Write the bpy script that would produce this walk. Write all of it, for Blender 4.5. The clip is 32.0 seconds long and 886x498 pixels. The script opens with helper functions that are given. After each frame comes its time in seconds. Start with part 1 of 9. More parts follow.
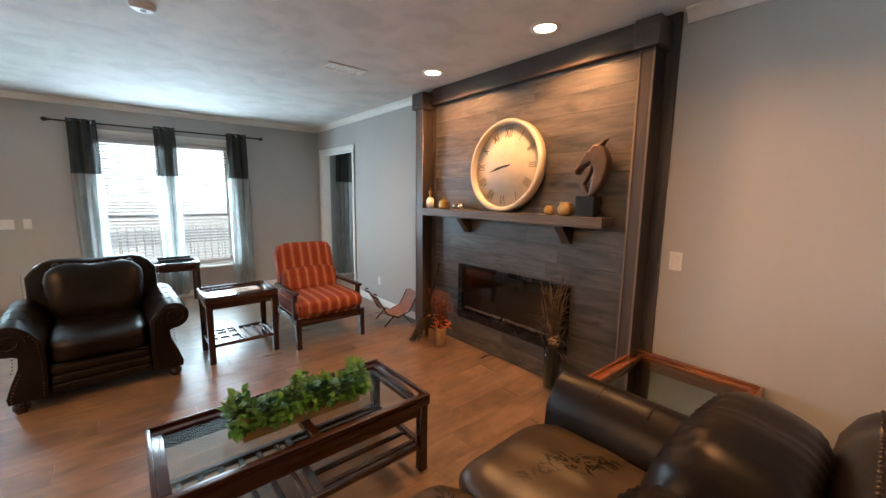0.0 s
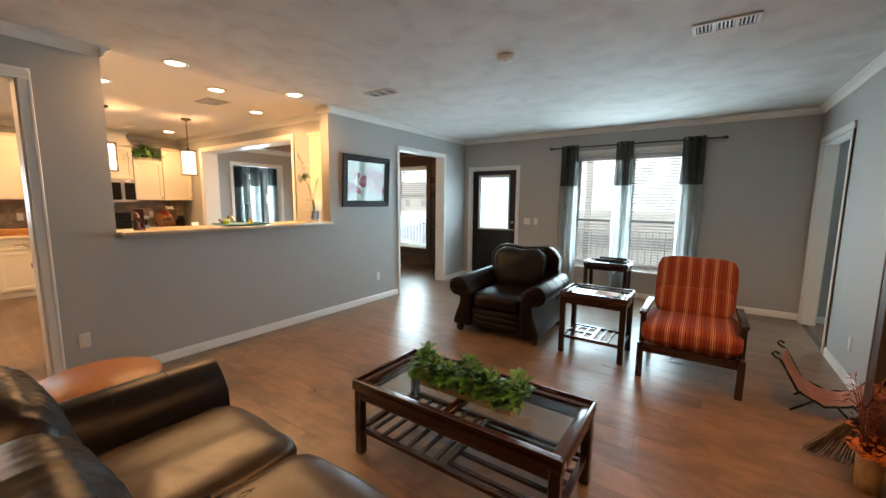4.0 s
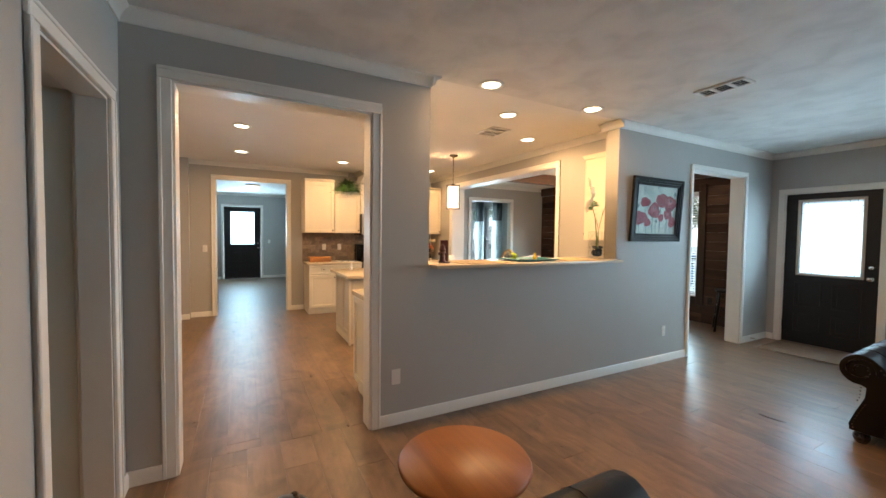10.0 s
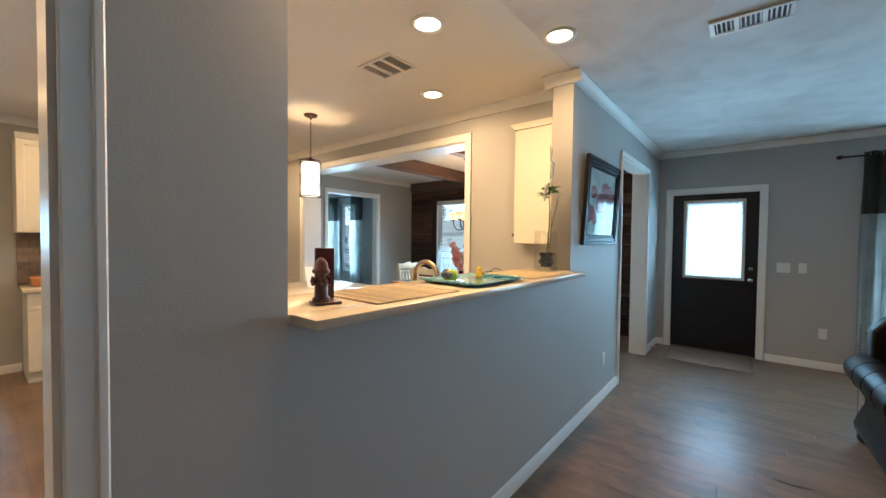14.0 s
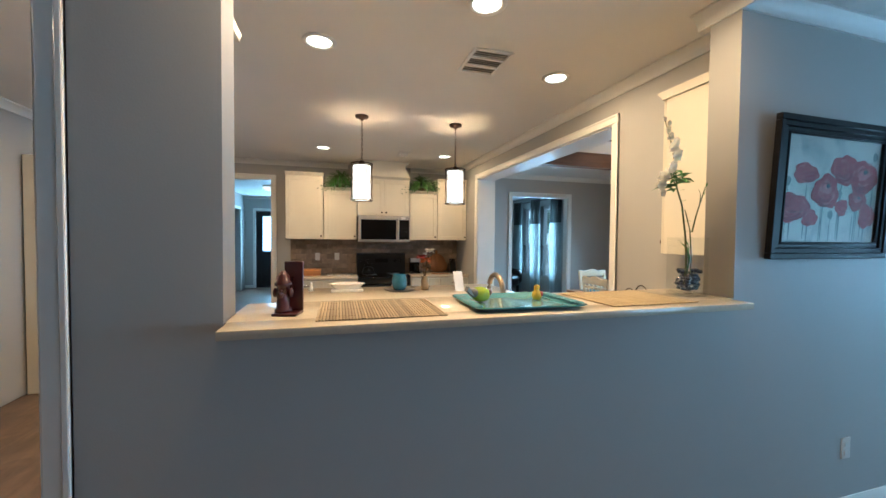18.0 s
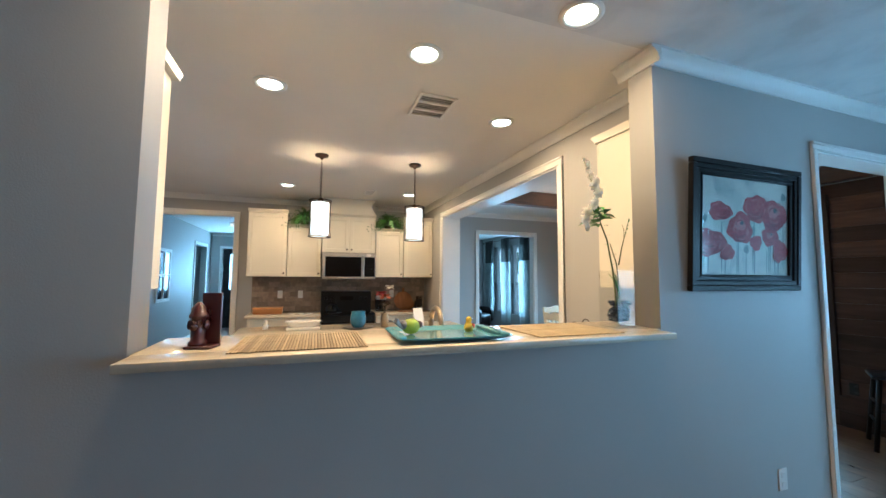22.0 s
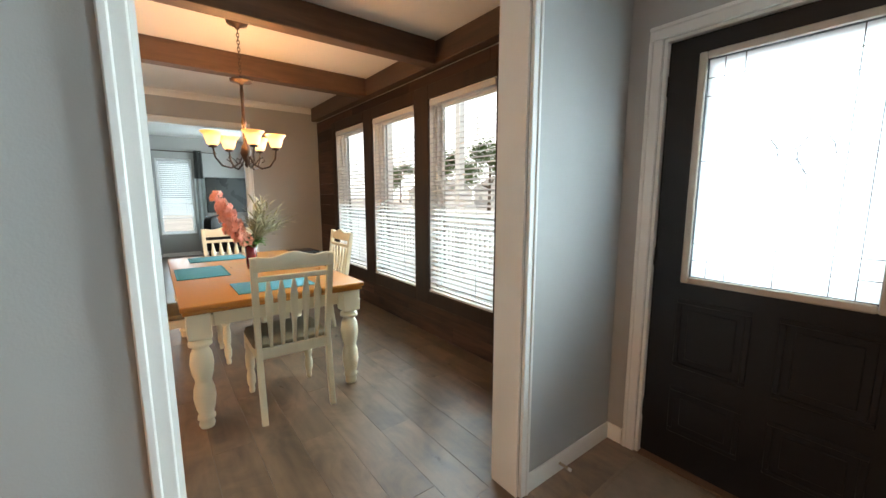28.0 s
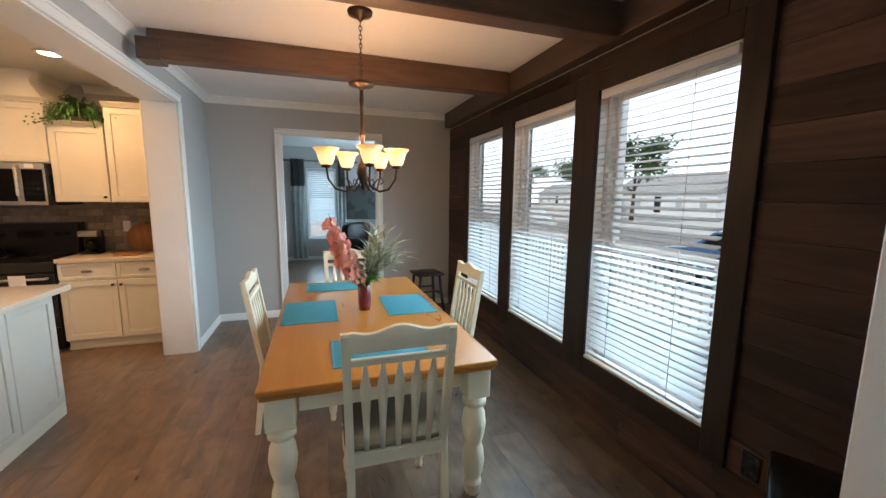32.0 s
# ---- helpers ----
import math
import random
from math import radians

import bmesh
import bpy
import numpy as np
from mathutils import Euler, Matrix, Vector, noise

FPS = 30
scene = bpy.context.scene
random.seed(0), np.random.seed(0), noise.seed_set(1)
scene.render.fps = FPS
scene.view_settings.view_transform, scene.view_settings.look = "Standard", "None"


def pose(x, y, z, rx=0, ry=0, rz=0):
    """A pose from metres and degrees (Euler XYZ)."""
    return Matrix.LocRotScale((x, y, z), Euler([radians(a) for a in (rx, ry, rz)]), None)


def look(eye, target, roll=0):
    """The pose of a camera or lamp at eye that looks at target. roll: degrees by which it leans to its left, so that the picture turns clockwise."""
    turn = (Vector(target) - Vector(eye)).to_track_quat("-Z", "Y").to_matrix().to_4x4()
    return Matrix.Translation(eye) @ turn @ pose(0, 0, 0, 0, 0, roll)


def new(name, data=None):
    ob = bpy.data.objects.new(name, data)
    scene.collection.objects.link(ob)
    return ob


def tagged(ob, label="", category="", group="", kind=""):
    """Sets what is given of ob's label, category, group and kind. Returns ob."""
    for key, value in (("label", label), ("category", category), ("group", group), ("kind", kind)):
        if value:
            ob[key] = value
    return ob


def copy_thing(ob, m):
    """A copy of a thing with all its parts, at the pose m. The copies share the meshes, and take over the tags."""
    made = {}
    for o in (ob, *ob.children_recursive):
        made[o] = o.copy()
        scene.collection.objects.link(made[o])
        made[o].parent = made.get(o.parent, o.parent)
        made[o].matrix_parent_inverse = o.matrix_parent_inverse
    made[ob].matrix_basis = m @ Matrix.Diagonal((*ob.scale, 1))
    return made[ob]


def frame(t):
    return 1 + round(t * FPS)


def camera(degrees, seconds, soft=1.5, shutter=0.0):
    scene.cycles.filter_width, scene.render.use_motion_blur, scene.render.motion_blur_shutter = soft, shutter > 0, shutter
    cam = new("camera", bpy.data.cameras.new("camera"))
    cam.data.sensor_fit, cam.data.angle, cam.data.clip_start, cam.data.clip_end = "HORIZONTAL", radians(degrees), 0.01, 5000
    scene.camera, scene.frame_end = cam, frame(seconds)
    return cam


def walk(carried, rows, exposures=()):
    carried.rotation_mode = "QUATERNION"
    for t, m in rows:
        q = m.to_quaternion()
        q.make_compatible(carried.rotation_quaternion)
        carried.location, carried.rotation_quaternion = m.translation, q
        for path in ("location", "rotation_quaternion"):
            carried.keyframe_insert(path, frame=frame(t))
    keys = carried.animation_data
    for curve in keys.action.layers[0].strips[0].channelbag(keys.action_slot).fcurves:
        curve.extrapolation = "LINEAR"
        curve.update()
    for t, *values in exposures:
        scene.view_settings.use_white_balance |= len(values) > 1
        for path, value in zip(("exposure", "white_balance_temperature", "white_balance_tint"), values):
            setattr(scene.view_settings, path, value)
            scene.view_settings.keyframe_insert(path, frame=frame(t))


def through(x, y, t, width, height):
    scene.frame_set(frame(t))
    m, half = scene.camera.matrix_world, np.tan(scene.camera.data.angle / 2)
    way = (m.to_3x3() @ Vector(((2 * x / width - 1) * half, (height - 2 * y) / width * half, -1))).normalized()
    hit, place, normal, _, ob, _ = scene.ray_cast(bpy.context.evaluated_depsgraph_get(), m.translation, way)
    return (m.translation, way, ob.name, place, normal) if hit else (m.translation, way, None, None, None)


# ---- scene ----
cam = camera(98.8, 32.0)
PATH = [
    (0, (1.474, 0.244, 1.529), (2.747, 1.759, 1.245), 0.7),
    (0.5, (1.817, 0.274, 1.515), (2.848, 1.962, 1.216), 0.2),
    (1, (2.149, 0.268, 1.488), (2.924, 2.09, 1.203), 0.3),
    (1.5, (2.438, 0.232, 1.492), (3.023, 2.123, 1.209), 0.2),
    (2, (2.699, 0.286, 1.459), (3.109, 2.224, 1.183), 0.4),
    (2.5, (2.876, 0.31, 1.456), (3.081, 2.281, 1.188), 0.4),
    (3, (2.992, 0.265, 1.456), (2.877, 2.245, 1.202), 0.7),
    (3.5, (3.023, 0.322, 1.458), (2.402, 2.206, 1.201), 0.6),
    (4, (3.065, 0.358, 1.475), (1.938, 1.991, 1.223), 0.5),
    (4.5, (3.137, 0.345, 1.476), (1.663, 1.675, 1.23), 0.8),
    (6.5, (3.278, 0.288, 1.462), (1.502, 1.178, 1.227), 0.8),
    (7, (3.275, 0.239, 1.449), (1.489, 1.111, 1.222), 0.8),
    (7.5, (3.148, 0.142, 1.433), (1.36, 1.009, 1.205), 0.8),
    (8, (2.944, 0.121, 1.453), (1.146, 0.985, 1.311), 0.8),
    (8.5, (2.619, 0.109, 1.446), (0.823, 0.982, 1.343), 0.8),
    (9, (2.342, 0.046, 1.445), (0.545, 0.922, 1.372), 0.9),
    (9.5, (2.08, 0.003, 1.454), (0.291, 0.895, 1.381), 0.9),
    (10, (1.765, 0.114, 1.43), (-0.002, 1.046, 1.355), 0.7),
    (10.5, (1.517, 0.143, 1.417), (-0.202, 1.163, 1.347), 0.7),
    (11, (1.224, 0.108, 1.436), (-0.441, 1.212, 1.365), 0.7),
    (11.5, (0.913, 0.163, 1.435), (-0.699, 1.343, 1.362), 0.5),
    (12, (0.664, 0.196, 1.423), (-0.888, 1.455, 1.354), 0.6),
    (12.5, (0.491, 0.242, 1.421), (-0.945, 1.632, 1.355), 0.5),
    (13, (0.363, 0.47, 1.403), (-0.964, 1.965, 1.338), 0.4),
    (13.5, (0.243, 0.646, 1.409), (-1.04, 2.179, 1.354), 0.5),
    (15.5, (-0.089, 1.434, 1.437), (-1.316, 3.012, 1.379), 0.7),
    (16, (-0.107, 1.577, 1.415), (-1.369, 3.128, 1.368), 0.6),
    (16.5, (0.009, 1.674, 1.401), (-1.545, 2.933, 1.353), 0.6),
    (17, (0.154, 1.623, 1.431), (-1.627, 2.53, 1.377), 0.5),
    (17.5, (0.352, 1.611, 1.451), (-1.536, 2.269, 1.397), 0.5),
    (18, (0.456, 1.716, 1.472), (-1.464, 2.274, 1.415), 0.5),
    (18.5, (0.544, 1.864, 1.479), (-1.381, 2.404, 1.423), 0.4),
    (19, (0.567, 1.915, 1.607), (-1.357, 2.46, 1.551), 0.5),
    (19.5, (0.558, 1.939, 1.728), (-1.366, 2.484, 1.761), 0.5),
    (20, (0.545, 1.919, 1.718), (-1.373, 2.47, 1.858), 0.5),
    (20.5, (0.543, 1.914, 1.651), (-1.372, 2.465, 1.813), 0.5),
    (21, (0.549, 1.874, 1.551), (-1.364, 2.431, 1.717), 0.5),
    (21.5, (0.54, 1.81, 1.475), (-1.371, 2.375, 1.64), 0.5),
    (22, (0.548, 1.903, 1.445), (-1.334, 2.562, 1.594), 0.4),
    (22.5, (0.58, 2.196, 1.414), (-1.198, 3.103, 1.539), 0.3),
    (23, (0.502, 2.374, 1.412), (-1.164, 3.474, 1.536), 0.3),
    (23.5, (0.416, 2.422, 1.43), (-1.234, 3.545, 1.546), 0.2),
    (24, (0.367, 2.479, 1.418), (-1.332, 3.529, 1.535), 0.3),
    (24.5, (0.38, 2.647, 1.4), (-1.32, 3.701, 1.406), 0.1),
    (25, (0.478, 2.997, 1.365), (-1.129, 4.182, 1.251), -0.0),
    (25.5, (0.376, 3.279, 1.344), (-1.05, 4.661, 1.105), -0.0),
    (26, (0.358, 3.637, 1.368), (-1.033, 5.045, 1.084), -0.3),
    (26.5, (0.312, 4.0, 1.387), (-1.035, 5.447, 1.079), -0.1),
    (28.5, (0.071, 5.082, 1.339), (-1.626, 6.096, 1.036), 0.3),
    (29, (-0.029, 5.239, 1.386), (-1.837, 6.019, 1.034), 0.6),
    (29.5, (-0.18, 5.299, 1.413), (-2.084, 5.796, 1.058), 0.6),
    (30, (-0.359, 5.198, 1.445), (-2.298, 5.54, 1.096), 0.8),
    (30.5, (-0.536, 5.227, 1.44), (-2.48, 5.542, 1.089), 0.6),
    (31, (-0.685, 5.265, 1.495), (-2.628, 5.595, 1.155), 0.7),
    (31.5, (-0.691, 5.237, 1.529), (-2.618, 5.681, 1.229), 0.5),
    (32, (-0.692, 5.199, 1.531), (-2.574, 5.819, 1.256), 0.6),
]
walk(cam, [(t, look(eye, target, roll)) for t, eye, target, roll in PATH],
     exposures=[(0.0, 0.38, 6450, 12), (1.0, 0.38, 7300, 16), (2.0, 0.36, 7100, 14), (4.0, -0.04, 6800, 10), (7.0, 0.0, 6200, 6), (9.5, -0.12, 6100, 6), (11.0, -0.25, 6000, 6), (12.0, -0.44, 5400, 2), (13.5, -0.36, 5250, 0),
                (15.0, -0.46, 4900, -3), (16.0, -0.54, 4650, -4), (20.0, -0.66, 4600, -3), (23.5, -0.40, 4450, -5), (25.0, -0.28, 5350, 1), (25.5, 0.06, 6500, 9), (26.5, 0.32, 7300, 15), (29.0, -0.42, 7200, 14), (30.0, -0.64, 6900, 16),
                (31.0, -0.54, 6400, 12), (32.0, -0.52, 6100, 11)])

# ---- world, sun, lamps ----
world = bpy.data.worlds.new("world")
scene.world = world
world.use_nodes = True
wn = world.node_tree
wn.nodes.clear()
sky = wn.nodes.new("ShaderNodeTexSky")
sky.sky_type, sky.sun_disc = "NISHITA", False
sky.dust_density = 1.6
sky.sun_elevation, sky.sun_rotation = radians(52), radians(200)
bg = wn.nodes.new("ShaderNodeBackground")
bg.inputs["Strength"].default_value = 0.09
wo = wn.nodes.new("ShaderNodeOutputWorld")
wn.links.new(sky.outputs[0], bg.inputs["Color"])
wn.links.new(bg.outputs[0], wo.inputs["Surface"])

sun = new("sun", bpy.data.lights.new("sun", "SUN"))
sun.data.energy, sun.data.angle, sun.data.color = 4.5, radians(0.5), (1.0, 0.96, 0.9)
sun.matrix_world = look((6, -20, 26), (0, 0, 0))


def area(name, eye, target, w, h, watts, color=(1, 1, 1), shape="RECTANGLE", spread=180):
    ob = new(name, bpy.data.lights.new(name, "AREA"))
    ob.data.shape, ob.data.size, ob.data.size_y = shape, w, h
    ob.data.energy, ob.data.color, ob.data.spread = watts, color, radians(spread)
    ob.matrix_world = look(eye, target)
    return ob


DAY = (0.62, 0.86, 1.0)
WARM = (1.0, 0.545, 0.235)
# daylight in the openings that are washed out by the sky
for x in (1.60, 2.41):
    area("window_light", (x, 6.785, 1.30), (x, 0, 0.9), 0.70, 1.6, 41, DAY)
area("door_light", (-0.25, 6.93, 1.45), (-0.25, 0, 0.8), 0.52, 0.88, 32, DAY, "RECTANGLE", 110)
area("window_light", (5.30, 6.785, 1.33), (5.30, 0, 1.25), 0.85, 1.7, 45, DAY)
area("window_light", (-7.99, 6.945, 1.40), (-7.99, 0, 1.25), 0.72, 1.7, 60, DAY)
area("window_light", (-8.94, 6.945, 1.40), (-8.94, 0, 1.25), 0.72, 1.7, 60, DAY)
area("window_light", (-10.22, 5.3, 1.33), (0, 5.3, 1.25), 0.62, 1.6, 24, DAY)
area("door_light", (-11.62, 0.14, 1.55), (0, 0.14, 1.2), 0.62, 0.98, 135, DAY)
# added lamp over the porch, brightens the blinds in place of open sky
area("porch_sky_light", (-1.3, 9.6, 4.0), (-1.3, 6.2, 0.9), 9.6, 1.8, 78, DAY)
# lamps in the dining windows stand in for the sky's light
for x in (-2.355, -3.467, -4.567):
    area("window_light", (x, 6.905, 1.33), (x, 0, -1.6), 0.80, 1.65, 36, DAY, "RECTANGLE", 120)

CANS = [(-0.76, 1.86), (-0.77, 3.01), (-1.30, 2.44), (-1.92, 1.64), (-1.95, 3.24), (-4.67, 1.60), (-4.70, 3.22),
        (-3.09, 0.11), (-4.61, 0.10), (-1.87, 0.115), (3.72, 3.09), (3.69, 1.87), (2.75, 0.55)]
for x, y in CANS:
    area("downlight_beam", (x, y, 2.602), (x, y, 0), 0.11, 0.11, (26 if x > -1 else 16 if y < 1 else 22) if x < 0 else 22 if y > 1 else 16, WARM if x < 0 else (1.0, 0.47, 0.17), "DISK", 178 if x < 0 else 150)


def bulb(name, p, watts, r=0.03, color=WARM):
    ob = new(name, bpy.data.lights.new(name, "POINT"))
    ob.location, ob.data.energy, ob.data.shadow_soft_size, ob.data.color = p, watts, r, color


for y in (1.98, 2.91):
    bulb("pendant_bulb", (-3.235, y, 1.99), 40, 0.06)

# ---- materials ----


def links(tree, *pairs):
    for a, b in pairs:
        tree.links.new(a, b)


def start(name):
    m = bpy.data.materials.new(name)
    m.use_nodes = True
    t = m.node_tree
    return m, t, t.nodes["Principled BSDF"]


def coords(t, scale=(1, 1, 1), shift=False):
    tc = t.nodes.new("ShaderNodeTexCoord")
    mp = t.nodes.new("ShaderNodeMapping")
    mp.inputs["Scale"].default_value = scale
    t.links.new(tc.outputs["Object"], mp.inputs["Vector"])
    if shift:
        oi = t.nodes.new("ShaderNodeObjectInfo")
        mul = t.nodes.new("ShaderNodeMath")
        mul.operation = "MULTIPLY"
        mul.inputs[1].default_value = 57.0
        links(t, (oi.outputs["Random"], mul.inputs[0]), (mul.outputs[0], mp.inputs["Location"]))
        return mp.outputs[0], oi.outputs["Random"]
    return mp.outputs[0], None


def noise_node(t, vec, scale, detail=4, rough=0.55, distort=0.0):
    n = t.nodes.new("ShaderNodeTexNoise")
    n.inputs["Scale"].default_value, n.inputs["Detail"].default_value = scale, detail
    n.inputs["Roughness"].default_value, n.inputs["Distortion"].default_value = rough, distort
    t.links.new(vec, n.inputs["Vector"])
    return n.outputs["Fac"]


def ramp(t, fac, stops, mode="LINEAR"):
    r = t.nodes.new("ShaderNodeValToRGB")
    r.color_ramp.interpolation = mode
    while len(r.color_ramp.elements) < len(stops):
        r.color_ramp.elements.new(0.5)
    for e, (p, c) in zip(r.color_ramp.elements, stops):
        e.position, e.color = p, (*c, 1)
    t.links.new(fac, r.inputs["Fac"])
    return r.outputs["Color"]


def value_map(t, fac, a, b):
    n = t.nodes.new("ShaderNodeMapRange")
    n.inputs["To Min"].default_value, n.inputs["To Max"].default_value = a, b
    t.links.new(fac, n.inputs["Value"])
    return n.outputs[0]


def bump(t, bsdf, height, strength, dist=0.01):
    b = t.nodes.new("ShaderNodeBump")
    b.inputs["Strength"].default_value, b.inputs["Distance"].default_value = strength, dist
    links(t, (height, b.inputs["Height"]), (b.outputs[0], bsdf.inputs["Normal"]))


def scaled(c, k):
    return tuple(min(1.0, v * k) for v in c)


def surf(name, base, rough=0.5, metal=0.0, var=0.1, vscale=3.0, bscale=80.0, bstr=0.1, rvar=0.08, coat=0.0,
         random_shade=0.0, stretch=(1, 1, 1), bdist=0.004, spec=0.5):
    """A painted, moulded or cast surface: broad stains, fine grain and relief."""
    m, t, b = start(name)
    vec, rnd = coords(t, stretch, random_shade > 0)
    broad, fine = noise_node(t, vec, vscale, 3), noise_node(t, vec, bscale, 3)
    col = ramp(t, broad, [(0.25, scaled(base, 1 - var)), (0.75, scaled(base, 1 + var))])
    if random_shade:
        hsv = t.nodes.new("ShaderNodeHueSaturation")
        links(t, (col, hsv.inputs["Color"]), (value_map(t, rnd, 1 - random_shade, 1 + random_shade), hsv.inputs["Value"]))
        col = hsv.outputs[0]
    t.links.new(col, b.inputs["Base Color"])
    t.links.new(value_map(t, broad, max(0.02, rough - rvar), rough + rvar), b.inputs["Roughness"])
    b.inputs["Metallic"].default_value = metal
    b.inputs["Specular IOR Level"].default_value = spec
    b.inputs["Coat Weight"].default_value = coat
    b.inputs["Coat Roughness"].default_value = 0.15
    if bstr:
        bump(t, b, fine, bstr, bdist)
    return m


def wood(name, dark, light, axis=0, rough=0.4, grain=1.0, random_shade=0.25, coat=0.0, knots=False, bstr=0.25, scale=1.0, along=0.75):
    """Grain along one axis, with each piece shaded a little differently."""
    m, t, b = start(name)
    s = [9.0 * scale * grain] * 3
    s[axis] = along * scale
    vec, rnd = coords(t, s, True)
    n1 = noise_node(t, vec, 1.3, 5, 0.6, 0.9)
    s2 = [60.0 * grain] * 3
    s2[axis] = 2.0
    vec2, _ = coords(t, s2, True)
    n2 = noise_node(t, vec2, 1.0, 3)
    mix = t.nodes.new("ShaderNodeMath")
    mix.operation = "MULTIPLY_ADD"
    mix.inputs[1].default_value = 0.35
    links(t, (n2, mix.inputs[0]), (n1, mix.inputs[2]))
    mid = tuple((a + c) / 2 for a, c in zip(dark, light))
    col = ramp(t, mix.outputs[0], [(0.38, dark), (0.62, mid), (0.86, light)])
    if knots:
        v, _ = coords(t, (1.6, 1.6, 4.0) if axis < 2 else (4, 4, 1.6), True)
        kn = noise_node(t, v, 2.2, 2, 0.4)
        kr = ramp(t, kn, [(0.70, (1, 1, 1)), (0.80, (0.25, 0.2, 0.18))])
        mul = t.nodes.new("ShaderNodeMix")
        mul.data_type, mul.blend_type = "RGBA", "MULTIPLY"
        mul.inputs["Factor"].default_value = 1.0
        links(t, (col, mul.inputs["A"]), (kr, mul.inputs["B"]))
        col = mul.outputs["Result"]
    hsv = t.nodes.new("ShaderNodeHueSaturation")
    links(t, (col, hsv.inputs["Color"]), (value_map(t, rnd, 1 - random_shade, 1 + random_shade), hsv.inputs["Value"]))
    links(t, (hsv.outputs[0], b.inputs["Base Color"]), (value_map(t, n1, rough - 0.1, rough + 0.12), b.inputs["Roughness"]))
    b.inputs["Coat Weight"].default_value, b.inputs["Coat Roughness"].default_value = coat, 0.12
    bump(t, b, mix.outputs[0], bstr, 0.002)
    return m


def glow(name, color, strength):
    m, t, b = start(name)
    b.inputs["Base Color"].default_value = (*color, 1)
    b.inputs["Emission Color"].default_value = (*color, 1)
    b.inputs["Emission Strength"].default_value = strength
    return m


def pane_glass(name, tint=(0.97, 0.99, 0.98), gloss=0.02, floor_gloss=0.025):
    """Thin clear glass: what is behind it, and a mirror that grows at a flat angle."""
    m, t, b = start(name)
    t.nodes.remove(b)
    tr, gl = t.nodes.new("ShaderNodeBsdfTransparent"), t.nodes.new("ShaderNodeBsdfGlossy")
    tr.inputs["Color"].default_value = (*tint, 1)
    gl.inputs["Roughness"].default_value = gloss
    lw, mx = t.nodes.new("ShaderNodeLayerWeight"), t.nodes.new("ShaderNodeMixShader")
    lw.inputs["Blend"].default_value = 0.5
    pw, ma = t.nodes.new("ShaderNodeMath"), t.nodes.new("ShaderNodeMath")
    pw.operation, ma.operation = "POWER", "MULTIPLY_ADD"
    pw.inputs[1].default_value, ma.inputs[1].default_value, ma.inputs[2].default_value = 5.0, 0.94, floor_gloss
    links(t, (lw.outputs["Facing"], pw.inputs[0]), (pw.outputs[0], ma.inputs[0]), (ma.outputs[0], mx.inputs[0]), (tr.outputs[0], mx.inputs[1]), (gl.outputs[0], mx.inputs[2]),
          (mx.outputs[0], t.nodes["Material Output"].inputs["Surface"]))
    return m


def frosted(name, tint=(0.86, 0.90, 0.92)):
    """Obscured door glass: scatters the daylight behind it."""
    m, t, b = start(name)
    vec, _ = coords(t, (1, 1, 1))
    tl, mx = t.nodes.new("ShaderNodeBsdfTranslucent"), t.nodes.new("ShaderNodeMixShader")
    mx.inputs[0].default_value = 0.85
    col = ramp(t, noise_node(t, vec, 12, 3), [(0.3, scaled(tint, 0.92)), (0.7, tint)])
    b.inputs["Roughness"].default_value = 0.12
    bump(t, b, noise_node(t, vec, 90, 2), 0.2, 0.002)
    links(t, (col, tl.inputs["Color"]), (col, b.inputs["Base Color"]), (b.outputs[0], mx.inputs[1]), (tl.outputs[0], mx.inputs[2]),
          (mx.outputs[0], t.nodes["Material Output"].inputs["Surface"]))
    return m


def sheer(name, base, through=0.45, open_weave=0.0):
    m, t, b = start(name)
    vec, _ = coords(t, (1, 1, 1))
    weave = noise_node(t, vec, 260, 2)
    broad = noise_node(t, vec, 5, 3)
    col = ramp(t, broad, [(0.3, scaled(base, 0.85)), (0.7, scaled(base, 1.1))])
    tl, mx = t.nodes.new("ShaderNodeBsdfTranslucent"), t.nodes.new("ShaderNodeMixShader")
    mx.inputs[0].default_value = through
    b.inputs["Roughness"].default_value = 0.9
    bump(t, b, weave, 0.2, 0.001)
    links(t, (col, b.inputs["Base Color"]), (col, tl.inputs["Color"]), (b.outputs[0], mx.inputs[1]), (tl.outputs[0], mx.inputs[2]))
    # light that passes straight between the threads
    gap, out = t.nodes.new("ShaderNodeBsdfTransparent"), t.nodes.new("ShaderNodeMixShader")
    out.inputs[0].default_value = open_weave
    links(t, (mx.outputs[0], out.inputs[1]), (gap.outputs[0], out.inputs[2]), (out.outputs[0], t.nodes["Material Output"].inputs["Surface"]))
    return m


